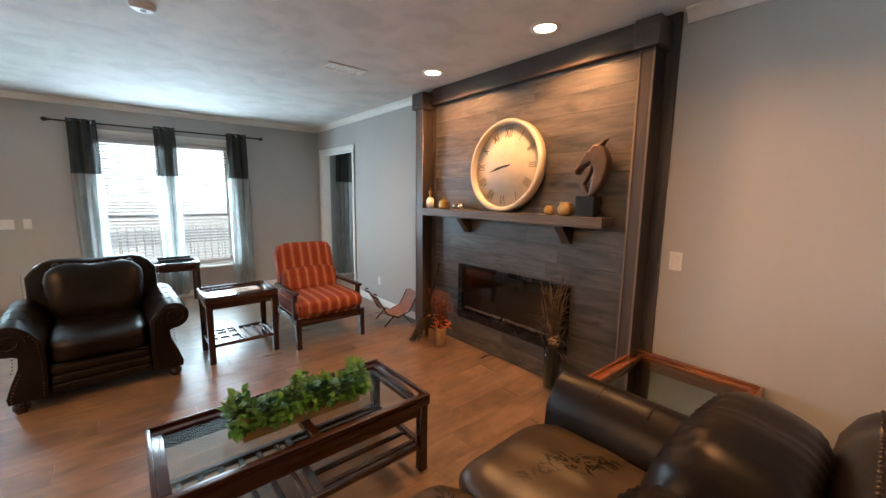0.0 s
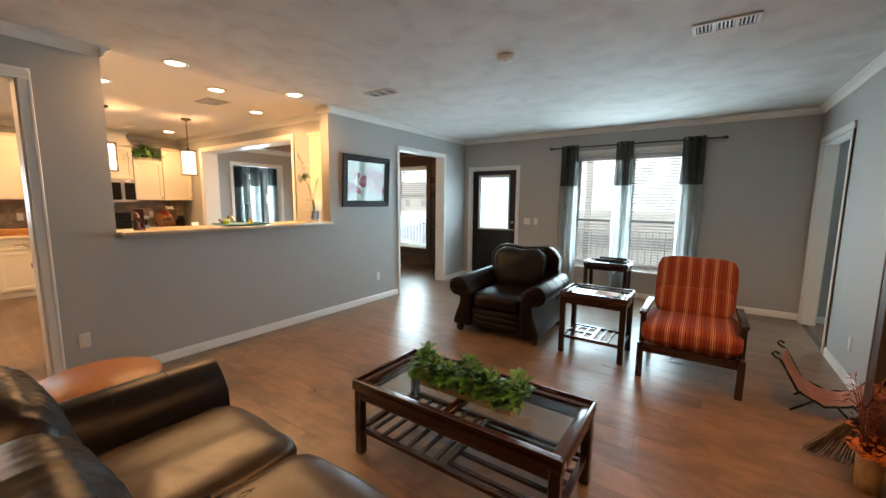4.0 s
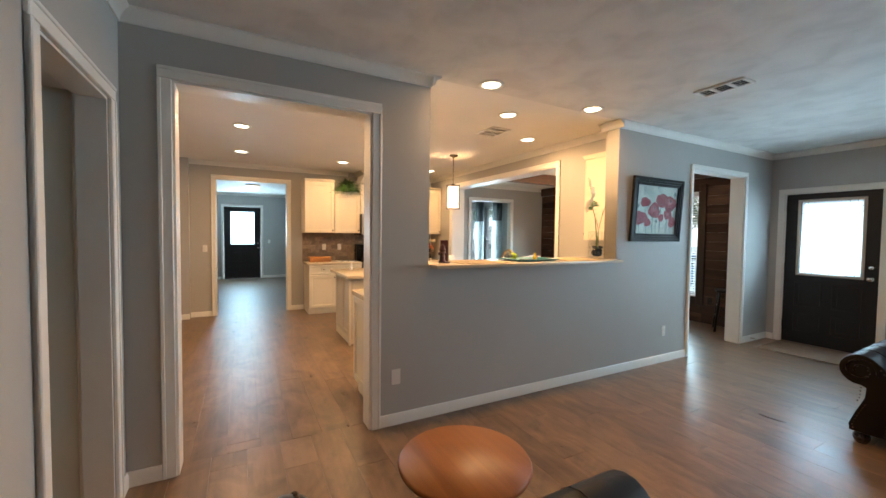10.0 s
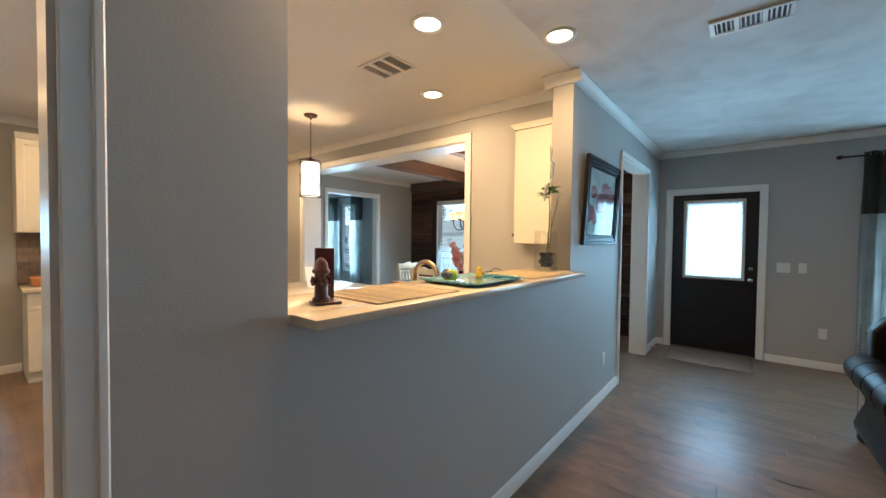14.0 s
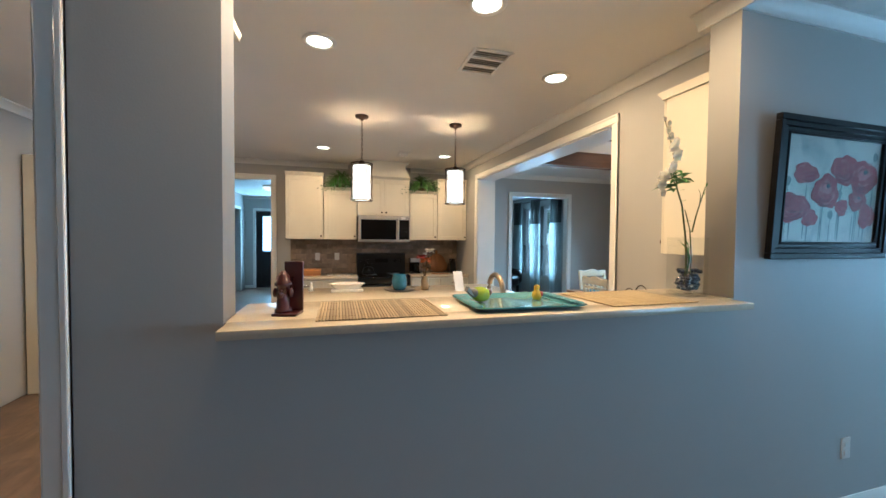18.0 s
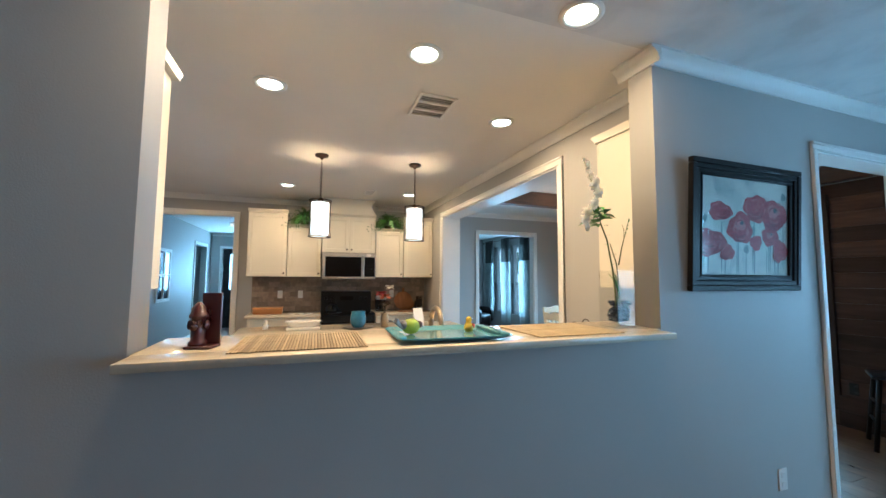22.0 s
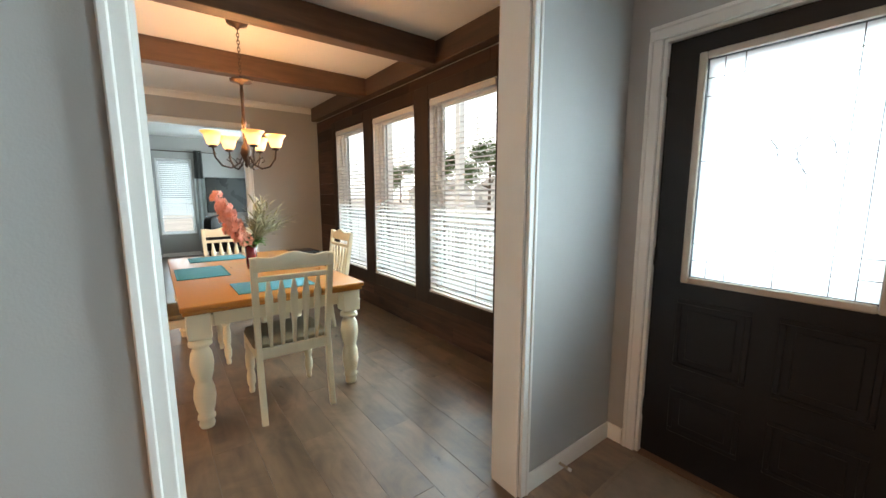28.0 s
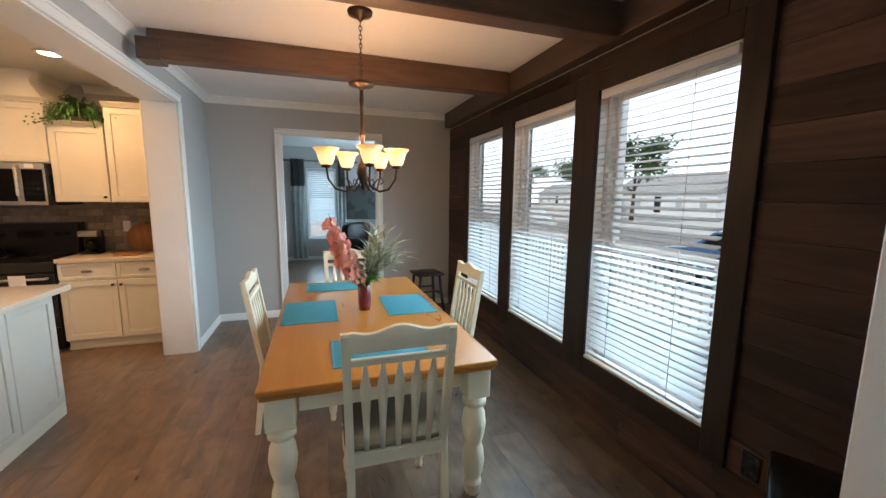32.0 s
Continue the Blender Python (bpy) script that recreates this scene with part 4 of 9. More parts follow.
def entry_door(name, a0, a1, z1, face, axis, sign, label, flip=1, lite=(0.17, 0.97, 1.93)):
    """A panelled slab with a leaded glass light, knob and deadbolt. face: the plane of the slab towards the room, sign: which way the room lies."""
    w = thing(name, label, "door")
    w["kind"] = "structure"
    back = face - sign * 0.044

    def put(bm, a, b, c, d, g0, g1, bev=0.0):
        if axis == 0:
            return box(bm, a, g0, c, b, g1, d, bev, 1)
        return box(bm, g0, a, c, g1, b, d, bev, 1)
    l0, l1 = a0 + lite[0], a1 - lite[0]
    bm = bmesh.new()
    for r in ((a0, l0, 0.012, z1), (l1, a1, 0.012, z1), (l0, l1, 0.012, lite[1]), (l0, l1, lite[2], z1)):
        put(bm, *r, back, face)
    slab = part("door_slab", bm, DOORPAINT, w)
    bm = bmesh.new()
    m = (a0 + a1) / 2
    for c0, c1 in ((0.18, 0.42), (0.52, 0.86)):
        for p0, p1 in ((a0 + 0.12, m - 0.045), (m + 0.045, a1 - 0.12)):
            for r in ((p0, p1, c0, c0 + 0.022), (p0, p1, c1 - 0.022, c1), (p0, p0 + 0.022, c0 + 0.022, c1 - 0.022), (p1 - 0.022, p1, c0 + 0.022, c1 - 0.022)):
                put(bm, *r, face, face + sign * 0.006, 0.003)
            put(bm, p0 + 0.05, p1 - 0.05, c0 + 0.05, c1 - 0.05, face, face + sign * 0.005, 0.003)
    part("raised_panel", bm, DOORPAINT, slab)
    bm = bmesh.new()
    t = 0.032
    for r in ((l0 - t, l0, lite[1] - t, lite[2] + t), (l1, l1 + t, lite[1] - t, lite[2] + t), (l0, l1, lite[1] - t, lite[1]), (l0, l1, lite[2], lite[2] + t)):
        put(bm, *r, face, face + sign * 0.014, 0.005)
    part("lite_frame", bm, surf("lite_frame_plastic", (0.50, 0.43, 0.36), 0.4, bstr=0.02) if name == "door_1" else DOORPAINT, w, "tan plastic frame of the glass")
    pane = part("pane", put(bmesh.new(), l0, l1, lite[1], lite[2], (face + back) / 2 - 0.003, (face + back) / 2 + 0.003), LITEGLASS, w, "leaded glass light")
    pane.visible_shadow = False
    y = (face + back) / 2 + sign * 0.005
    W, Z = l1 - l0, lite[2] - lite[1]

    def pt(u, v):
        return (l0 + u * W, y, lite[1] + v * Z) if axis == 0 else (y, l0 + u * W, lite[1] + v * Z)
    bm = bmesh.new()
    for u in (0.10, 0.22, 0.78, 0.90):
        tube(bm, [pt(u, 0), pt(u, 1)], 0.0022, 6)
    for v in (0.08, 0.16, 0.84, 0.92):
        tube(bm, [pt(0, v), pt(1, v)], 0.0022, 6)
    for u0, u1, v in ((0, 0.32, 0.55), (0.68, 1, 0.55)):
        tube(bm, [pt(u0, v), pt(u1, v)], 0.0022, 6)
    for cu, cv, ru, rv in ((0.5, 0.66, 0.10, 0.09), (0.36, 0.55, 0.09, 0.08), (0.64, 0.55, 0.09, 0.08), (0.5, 0.40, 0.12, 0.15), (0.5, 0.55, 0.05, 0.05)):
        tube(bm, [pt(cu + ru * math.cos(i * 0.524), cv + rv * math.sin(i * 0.524)) for i in range(13)], 0.0022, 6)
    tube(bm, [pt(0.5, 0.25), pt(0.5, 0.0)], 0.0022, 6)
    part("lead_came", bm, GREYWEB, w, "dark lead strips of the glass pattern")
    k = a1 - 0.07 if flip > 0 else a0 + 0.07
    rot = Matrix.Rotation(radians(90 if sign < 0 else -90), 4, "X") if axis == 0 else Matrix.Rotation(radians(90 * sign), 4, "Y")
    for zz, nm, prof in ((0.95, "door_knob", [(0.03, 0), (0.03, 0.006), (0.011, 0.01), (0.011, 0.03), (0.026, 0.042), (0.028, 0.055), (0.018, 0.066), (0.0, 0.068)]),
                         (1.09, "deadbolt", [(0.029, 0), (0.029, 0.008), (0.022, 0.014), (0.02, 0.022), (0.0, 0.023)])):
        part(nm, turned(prof, 20, (k, face, zz) if axis == 0 else (face, k, zz), rot), CHROME, w, "satin nickel " + nm.replace("_", " "))
    for zz in (0.25, 1.05, 1.85):
        h = a0 - 0.004 if flip > 0 else a1 + 0.004
        part("hinge", turned([(0.006, -0.045), (0.006, 0.045)], 8, (h, face + sign * 0.004, zz) if axis == 0 else (face + sign * 0.004, h, zz)), CHROME, w)
    return w


entry_door("door_1", -0.705, 0.20, 2.04, NY + 0.03, 0, -1, "charcoal front door with a leaded glass light, closed", 1, (0.158, 0.97, 1.93))
casing(0, NY, -1, -0.72, 0.215, 2.055, 0.062)
bm = boxed(-0.72, NY + 0.0, 0, -0.706, NY + 0.16, 2.055)
box(bm, 0.201, NY, 0, 0.215, NY + 0.16, 2.055)
box(bm, -0.706, NY, 2.042, 0.201, NY + 0.16, 2.055)
structure("trim", bm, TRIM, "white front door jamb")
structure("door_threshold", boxed(-0.70, NY - 0.02, 0, 0.20, NY + 0.13, 0.012, 0.004, 1), wood("threshold_oak", (0.10, 0.05, 0.025), (0.2, 0.1, 0.05), 0), "brown wooden threshold")
entry_door("door_2", -0.385, 0.605, 2.20, -11.47, 1, 1, "charcoal back door with a bright glass light, closed", 1, (0.17, 1.06, 2.06))
casing(1, -11.45, 1, -0.40, 0.62, 2.215, 0.062)

# pantry door beside the kitchen opening
w = thing("door_3", "white panelled pantry door, closed", "door")
w["kind"] = "structure"
part("door_slab", boxed(-2.31, -0.60, 0.01, -1.61, -0.565, 2.05, 0.003, 1), TRIM, w)
for c0, c1 in ((0.2, 0.95), (1.08, 1.9)):
    for p0, p1 in ((-2.2, -2.0), (-1.92, -1.72)):
        part("raised_panel", boxed(p0, -0.566, c0, p1, -0.558, c1, 0.006, 1), TRIM, w)
part("door_knob", turned([(0.028, 0), (0.028, 0.006), (0.01, 0.01), (0.01, 0.03), (0.027, 0.045), (0.02, 0.06), (0, 0.062)], 16, (-2.25, -0.565, 0.95), Matrix.Rotation(radians(-90), 4, "X")), BRONZE, w)
for zz in (0.3, 1.05, 1.8):
    part("hinge", turned([(0.006, -0.045), (0.006, 0.045)], 8, (-1.605, -0.56, zz)), BRONZE, w)
casing(0, -0.55, 1, -2.32, -1.60, 2.06)

# bar ledge of the pass-through
led = bmesh.new()
box(led, -1.23, 1.387, 1.172, WX1, 3.538, 1.2, 0.0025, 2)
box(led, WX1, 1.395, 1.172, -0.752, 3.49, 1.2, 0.0025, 2)
tagged(new("bar_ledge", mesh_of("bar_ledge", led, QUARTZ)), "cream quartz bar ledge on the half wall", "counter")


def plate(name, x, y, z, axis, sign, label, holes=2, w=0.07, h=0.115):
    """A wall plate with its sockets or rocker."""
    o = thing(name, label, name.replace("_", " "))

    def put(bm, a, b, c, d, g0, g1, bev=0.0):
        if axis == 0:
            return box(bm, x + a, y + sign * g0, z + c, x + b, y + sign * g1, z + d, bev, 1)
        return box(bm, x + sign * g0, y + a, z + c, x + sign * g1, y + b, z + d, bev, 1)
    mat = PLASTIC
    part("cover_plate", put(bmesh.new(), -w / 2, w / 2, -h / 2, h / 2, 0, 0.006, 0.003), mat, o)
    if name == "wall_outlet":
        for zz in (-0.024, 0.024):
            part("socket", put(bmesh.new(), -0.017, 0.017, zz - 0.014, zz + 0.014, 0.006, 0.009, 0.002), mat, o)
    else:
        n = max(1, round(w / 0.06))
        for k in range(n):
            u = (k - (n - 1) / 2) * 0.046
            part("switch_rocker", put(bmesh.new(), u - 0.016, u + 0.016, -0.033, 0.033, 0.006, 0.010, 0.002), mat, o)
    return o


plate("wall_outlet", WX1, 1.122, 0.362, 1, 1, "white wall outlet above the baseboard")
plate("wall_outlet", WX1, 4.382, 0.357, 1, 1, "white wall outlet above the baseboard")
plate("wall_outlet", FX, 4.77, 0.33, 1, -1, "white wall outlet near the fireplace")
plate("wall_outlet", 1.034, SY, 0.37, 0, 1, "white wall outlet behind the sofa")
plate("wall_outlet", 0.776, NY, 0.40, 0, -1, "white wall outlet under the window wall")
plate("light_switch", FX, 1.111, 1.13, 1, -1, "white wall switch beside the fireplace", w=0.075, h=0.12)
plate("light_switch", 0.431, NY, 1.125, 0, -1, "white double light switch by the front door", w=0.12)
plate("light_switch", 0.595, NY, 1.127, 0, -1, "white light switch by the front door")
plate("light_switch", -11.45, 0.85, 1.15, 1, 1, "white light switch by the back door")
plate("light_switch", KX, -0.45, 1.15, 1, 1, "white light switch at the kitchen corner")
for y in (1.49, 1.78):
    plate("wall_outlet", KX + 0.012, y, 1.17, 1, 1, "white outlet in the tiled backsplash")
plate("wall_outlet", KX + 0.012, 3.2, 1.17, 1, 1, "white outlet in the tiled backsplash")

# ceiling fittings
for x, y in CANS:
    c = thing("recessed_light", "white recessed ceiling light, lit warm", "ceiling light", (x, y, H), 0, "recessed ceiling lights")
    part("trim_ring", turned([(0.098, 0), (0.098, -0.006), (0.078, -0.010), (0.070, -0.004), (0.070, 0.0)], 28), TRIM, c)
    part("lens", turned([(0.069, -0.0005), (0.069, -0.004), (0.0, -0.006)], 28), CANGLOW, c, "glowing lens")


def vent(x, y, w, d, turn, label, n=9, back=None):
    v = thing("ceiling_vent", label, "vent", (x, y, H), turn)
    # flat sheet, the duct's shade is put into its colour
    part("backing", boxed(-w / 2 + 0.01, -d / 2 + 0.01, -0.003, w / 2 - 0.01, d / 2 - 0.01, 0), back or DARKGAP, v)
    bm = bmesh.new()
    f = 0.022
    for r in ((-w / 2, -d / 2, w / 2, -d / 2 + f), (-w / 2, d / 2 - f, w / 2, d / 2), (-w / 2, -d / 2 + f, -w / 2 + f, d / 2 - f), (w / 2 - f, -d / 2 + f, w / 2, d / 2 - f)):
        box(bm, r[0], r[1], -0.012, r[2], r[3], 0, 0.003, 1)
    part("vent_frame", bm, VENTPAINT, v)
    for k in range(n):
        u = -w / 2 + f + (w - 2 * f) * (k + 0.5) / n
        part("slat", prism(bmesh.new(), [(u - 0.004, -0.003), (u + 0.003, -0.0085), (u + 0.0045, -0.008), (u - 0.0025, -0.003)], 1, -d / 2 + f, d / 2 - f), VENTPAINT, v)
    for u in (-w / 6, w / 6):
        part("divider", boxed(u - 0.011, -d / 2 + f, -0.013, u + 0.011, d / 2 - f, -0.002), VENTPAINT, v)
    return v


vent(3.07, 3.525, 0.36, 0.18, 0, "white ceiling register with three grilles", 15)
vent(0.10, 3.475, 0.36, 0.18, 0, "white ceiling register in the living room", 15)
vent(-1.872, 2.662, 0.335, 0.262, 0, "white square ceiling register in the kitchen", 12, VENTBACK)
vent(-4.72, 2.65, 0.30, 0.15, 0, "white ceiling register above the range", 12, VENTBACK)
for x, y, lab in ((1.66, 3.25, "white round smoke alarm on the ceiling"), (0.75, 1.15, "white round smoke alarm near the kitchen")):
    s = thing("smoke_alarm", lab, "smoke alarm", (x, y, H))
    part("housing", turned([(0.066, 0), (0.066, -0.018), (0.058, -0.032), (0.03, -0.036), (0.0, -0.036)], 28), PLASTIC, s)
    part("sounder", turned([(0.016, -0.036), (0.014, -0.04), (0.0, -0.04)], 16), surf("grey_plastic", (0.3, 0.3, 0.3), 0.5, bstr=0), s)
s = thing("flush_ceiling_light", "white flush ceiling light, lit, in the back hall", "ceiling light", (-9.0, 0.35, H))
part("base", turned([(0.17, 0), (0.17, -0.02), (0.16, -0.025)], 28), TRIM, s)
part("diffuser", turned([(0.16, -0.025), (0.15, -0.06), (0.09, -0.09), (0.0, -0.1)], 28), SHADEGLOW, s)

# ---- living room: fireplace wall ----
fp = thing("fireplace_surround", "floor-to-ceiling fireplace surround of dark stained boards", "fireplace")
PX = 4.098
EY0, EY1, EZ0, EZ1 = 1.80, 3.085, 0.272, 0.838       # the electric fireplace let into the boards
for y0, y1, z0, z1 in ((1.20, EY0 + 0.03, 0, H - 0.002), (EY1 - 0.03, 3.68, 0, H - 0.002), (EY0 + 0.03, EY1 - 0.03, 0, EZ0 + 0.03), (EY0 + 0.03, EY1 - 0.03, EZ1 - 0.03, H - 0.002)):
    part("backing", boxed(PX + 0.004, y0, z0, FX - 0.001, y1, z1), BOARD_POST, fp)
for y0, y1 in ((1.27, 1.362), (3.545, 3.67)):
    col = part("column", boxed(3.955, y0, 0, FX - 0.002, y1, 2.41, 0.004, 1), BOARD_POST, fp, "boxed dark column")
    for u in (y0 - 0.001, y1 - 0.013):
        part("edge_strip", boxed(3.9505, u, 0.0, 3.957, u + 0.014, 2.41, 0.002, 1), BOARD_EDGE, col, "worn lighter edge")
    part("capital", boxed(3.92, y0 - 0.03, 2.41, FX - 0.003, y1 + 0.03, 2.575, 0.006, 1), BOARD_RAIL, col)
part("header_board", boxed(4.05, 1.375, 2.47, PX + 0.004, 3.51, H - 0.004, 0.004, 1), BOARD_RAIL, fp)
part("header_bead", boxed(4.035, 1.375, 2.452, PX + 0.004, 3.51, 2.474, 0.006, 2), BOARD_RAIL, fp)
for y0, y1 in ((1.362, 1.40), (3.485, 3.545)):
    part("side_stile", boxed(4.08, y0, 0, PX + 0.004, y1, 2.46, 0.003, 1), BOARD_POST, fp)

mt = thing("mantel_shelf", "thick dark stained mantel shelf on two brackets", "mantel")
part("shelf_board", boxed(3.905, 1.50, 1.325, PX - 0.016, 3.505, 1.385, 0.004, 1), BOARD_RAIL, mt)
part("shelf_lip", boxed(3.90, 1.50, 1.310, 3.925, 3.505, 1.330, 0.004, 1), BOARD_RAIL, mt)
for y in (1.85, 2.95):
    part("bracket", prism(bmesh.new(), [(PX - 0.017, 1.322), (3.935, 1.322), (3.935, 1.300), (PX - 0.045, 1.165), (PX - 0.017, 1.165)], 1, y - 0.035, y + 0.035), BOARD_RAIL, mt)

el = thing("electric_fireplace", "long black electric fireplace with a crystal ember bed, unlit", "fireplace")
bm = bmesh.new()
for r in ((EY0, EY1, EZ0, EZ0 + 0.085), (EY0, EY1, EZ1 - 0.035, EZ1), (EY0, EY0 + 0.065, EZ0 + 0.085, EZ1 - 0.035), (EY1 - 0.065, EY1, EZ0 + 0.085, EZ1 - 0.035)):
    box(bm, 4.070, r[0], r[2], 4.082, r[1], r[3], 0.002, 1)
part("frame", bm, BLACK, el)
# a shallow box behind the glass: floor, roof, ends and back
FB0, FB1, FZ0, FZ1 = EY0 + 0.045, EY1 - 0.045, EZ0 + 0.045, EZ1 - 0.032
bm = bmesh.new()
box(bm, 4.205, FB0, FZ0, 4.215, FB1, FZ1)
box(bm, 4.083, FB0, FZ0, 4.205, FB0 + 0.006, FZ1)
box(bm, 4.083, FB1 - 0.006, FZ0, 4.205, FB1, FZ1)
box(bm, 4.083, FB0 + 0.006, FZ0, 4.205, FB1 - 0.006, FZ0 + 0.006)
box(bm, 4.083, FB0 + 0.006, FZ1 - 0.006, 4.205, FB1 - 0.006, FZ1)
part("firebox", bm, FIREBOX, el, "dark brown inner box")
part("ember_shelf", boxed(4.090, FB0 + 0.008, FZ0 + 0.008, 4.190, FB1 - 0.008, EZ0 + 0.10, 0.003, 1), BLACK, el)
for k in range(3):
    u = EY0 + 0.10 + k * 0.375
    part("air_grille", boxed(4.090, u, EZ1 - 0.115, 4.096, u + 0.33, EZ1 - 0.048, 0.002, 1), GRILLEGREY, el, "blue-grey air grille behind the glass")
part("glass_front", boxed(4.0835, EY0 + 0.062, EZ0 + 0.082, 4.0865, EY1 - 0.062, EZ1 - 0.033), pane_glass("smoked_glass", (0.66, 0.63, 0.60), 0.03, 0.055), el)
rng = random.Random(5)
bm = bmesh.new()
for k in range(190):
    bmesh.ops.create_icosphere(bm, subdivisions=1, radius=rng.uniform(0.005, 0.012), matrix=Matrix.Translation((4.098 + 0.03 * rng.random(), rng.uniform(EY0 + 0.07, EY1 - 0.07), EZ0 + 0.103 + rng.uniform(0, 0.010))))
tagged(part("ember_crystals", bm, PORCELAIN, el, "white glass ember crystals"), "", "", "", "stuff")

# wall clock leaning on the mantel
ck = thing("leaning_clock", "large round ivory clock with Roman numerals, leaning on the mantel", "clock")
ck.matrix_basis = pose(3.995, 2.455, 1.386, 0, 0, 0) @ pose(0, 0, 0, 0, 5.5, 0)
R = 0.392
face = Matrix.Translation((0, 0, R)) @ Matrix.Rotation(radians(-90), 4, "Y")
part("rim", turned([(R - 0.042, 0.004), (R - 0.036, 0.046), (R - 0.028, 0.056), (R - 0.012, 0.056), (R, 0.044), (R + 0.002, -0.016), (R - 0.03, -0.026), (0.0, -0.026)], 64, (0, 0, 0), face), CLOCKRIM, ck)
dial = part("dial", turned([(R - 0.038, 0.0), (R - 0.038, 0.006), (0.0, 0.0065)], 64, (0, 0, 0), face), CLOCKFACE, ck)
DIALINK = surf("faded_dial_ink", (0.11, 0.09, 0.07), 0.8, var=0.3, vscale=30, bstr=0.0)
numeral = ["XII", "I", "II", "III", "IIII", "V", "VI", "VII", "VIII", "IX", "X", "XI"]


def lettering(word, size, m, material, parent, name="numeral", width=0.004):
    cu = bpy.data.curves.new("letters", "FONT")
    cu.body, cu.size, cu.align_x, cu.align_y, cu.extrude = word, size, "CENTER", "CENTER", 0.0006
    tmp = bpy.data.objects.new("letters", cu)
    scene.collection.objects.link(tmp)
    me = bpy.data.meshes.new_from_object(tmp.evaluated_get(bpy.context.evaluated_depsgraph_get()))
    bpy.data.objects.remove(tmp)
    me.transform(m)
    me.materials.append(material)
    ob = new(name, me)
    ob.parent = parent
    return ob


for k, word in enumerate(numeral):
    a = radians(90 - 30 * k)
    # the dial faces -x: its right-hand side lies towards -y
    m = Matrix.Translation((-0.0075, -(R - 0.112) * math.cos(a), R + (R - 0.112) * math.sin(a))) @ Matrix(((0, 0, -1, 0), (-1, 0, 0, 0), (0, 1, 0, 0), (0, 0, 0, 1))) @ Matrix.Rotation(a - math.pi / 2, 4, "Z") @ Matrix.Diagonal((0.72, 1.25, 1, 1))
    lettering(word, 0.094, m, DIALINK, dial)
bm = bmesh.new()
for k in range(60):
    a = radians(6 * k)
    r0, r1 = R - 0.066, R - 0.060
    box(bm, -0.0078, -0.0012, r0, -0.0066, 0.0012, r1)
    bmesh.ops.transform(bm, matrix=Matrix.Translation((0, 0, R)) @ Matrix.Rotation(a, 4, "X"), verts=bm.verts[-8:])
part("minute_track", bm, INK, dial)
for nm, ang, ln, wd in (("hour_arm", 262, 0.13, 0.010), ("minute_arm", 258, 0.20, 0.007)):
    bm = prism(bmesh.new(), [(-wd * 0.5, -0.05), (wd * 0.5, -0.05), (wd, ln * 0.55), (0, ln), (-wd, ln * 0.55)], 0, -0.012, -0.0095)
    bmesh.ops.transform(bm, matrix=Matrix.Translation((0, 0, R)) @ Matrix.Rotation(radians(ang - 2), 4, "X"), verts=bm.verts[:])
    part(nm, bm, INK, ck, "black clock pointer")
part("hub", turned([(0.012, 0.008), (0.01, 0.016), (0, 0.017)], 16, (0, 0, 0), face), INK, ck)

# horse head on a block: one plain mesh
bm = boxed(-0.065, -0.075, 0, 0.065, 0.065, 0.125, 0.004, 1)
# an arched neck with the head hung down in front, and a thin bent breast before it
neck_line = [(-0.009, 0.0), (-0.041, 0.0), (-0.088, 0.03), (-0.115, 0.088), (-0.136, 0.158), (-0.14, 0.205), (-0.127, 0.246), (-0.102, 0.28), (-0.074, 0.297), (-0.044, 0.304), (-0.02, 0.295), (-0.005, 0.274), (0.024, 0.252), (0.049, 0.23), (0.072, 0.195), (0.097, 0.161), (0.102, 0.136), (0.082, 0.129), (0.066, 0.15), (0.043, 0.173), (0.011, 0.186), (-0.014, 0.203), (-0.03, 0.186), (-0.042, 0.145), (-0.034, 0.088), (-0.019, 0.032)]
breast = [(-0.014, 0.203), (-0.03, 0.186), (-0.011, 0.132), (0.015, 0.088), (0.03, 0.071), (0.013, 0.05), (-0.014, 0.005), (0.005, 0.004), (0.029, 0.035), (0.059, 0.068), (0.043, 0.085), (0.005, 0.139), (-0.009, 0.183)]
for line, half, soft in ((neck_line, 0.042, 0.018), (breast, 0.026, 0.008)):
    old = set(bm.edges)
    prism(bm, [(y, z + 0.124) for y, z in line], 0, -half, half)
    rims = [e for e in bm.edges if e not in old and abs(e.verts[0].co.x - e.verts[1].co.x) < 1e-6]
    bmesh.ops.bevel(bm, geom=rims, offset=soft, segments=3, affect="EDGES", profile=0.6)
for s in (-1, 1):
    lathe(bm, [(0.014, 0), (0.013, 0.02), (0.0, 0.066)], 10, (s * 0.016, -0.068, 0.418), Matrix.Rotation(radians(52), 4, "X"))
    lathe(bm, [(0.0, -0.004), (0.010, 0.0), (0.0, 0.006)], 10, (s * 0.042, 0.010, 0.375), Matrix.Rotation(radians(90 * s), 4, "Y"))
bmesh.ops.recalc_face_normals(bm, faces=bm.faces[:])
ho = tagged(new("horse_head_sculpture", mesh_of("horse_head_sculpture", bm, HORSE)), "dark bronze horse head sculpture on a black block, on the mantel", "sculpture")
ho.data.materials.append(BLACK)
for q in ho.data.polygons:
    q.material_index = 1 if q.center.z < 0.1255 else 0
ho.matrix_basis = pose(3.995, 1.66, 1.386, 0, 0, 0) @ Matrix.Diagonal((0.9, 1.0, 1.16, 1))

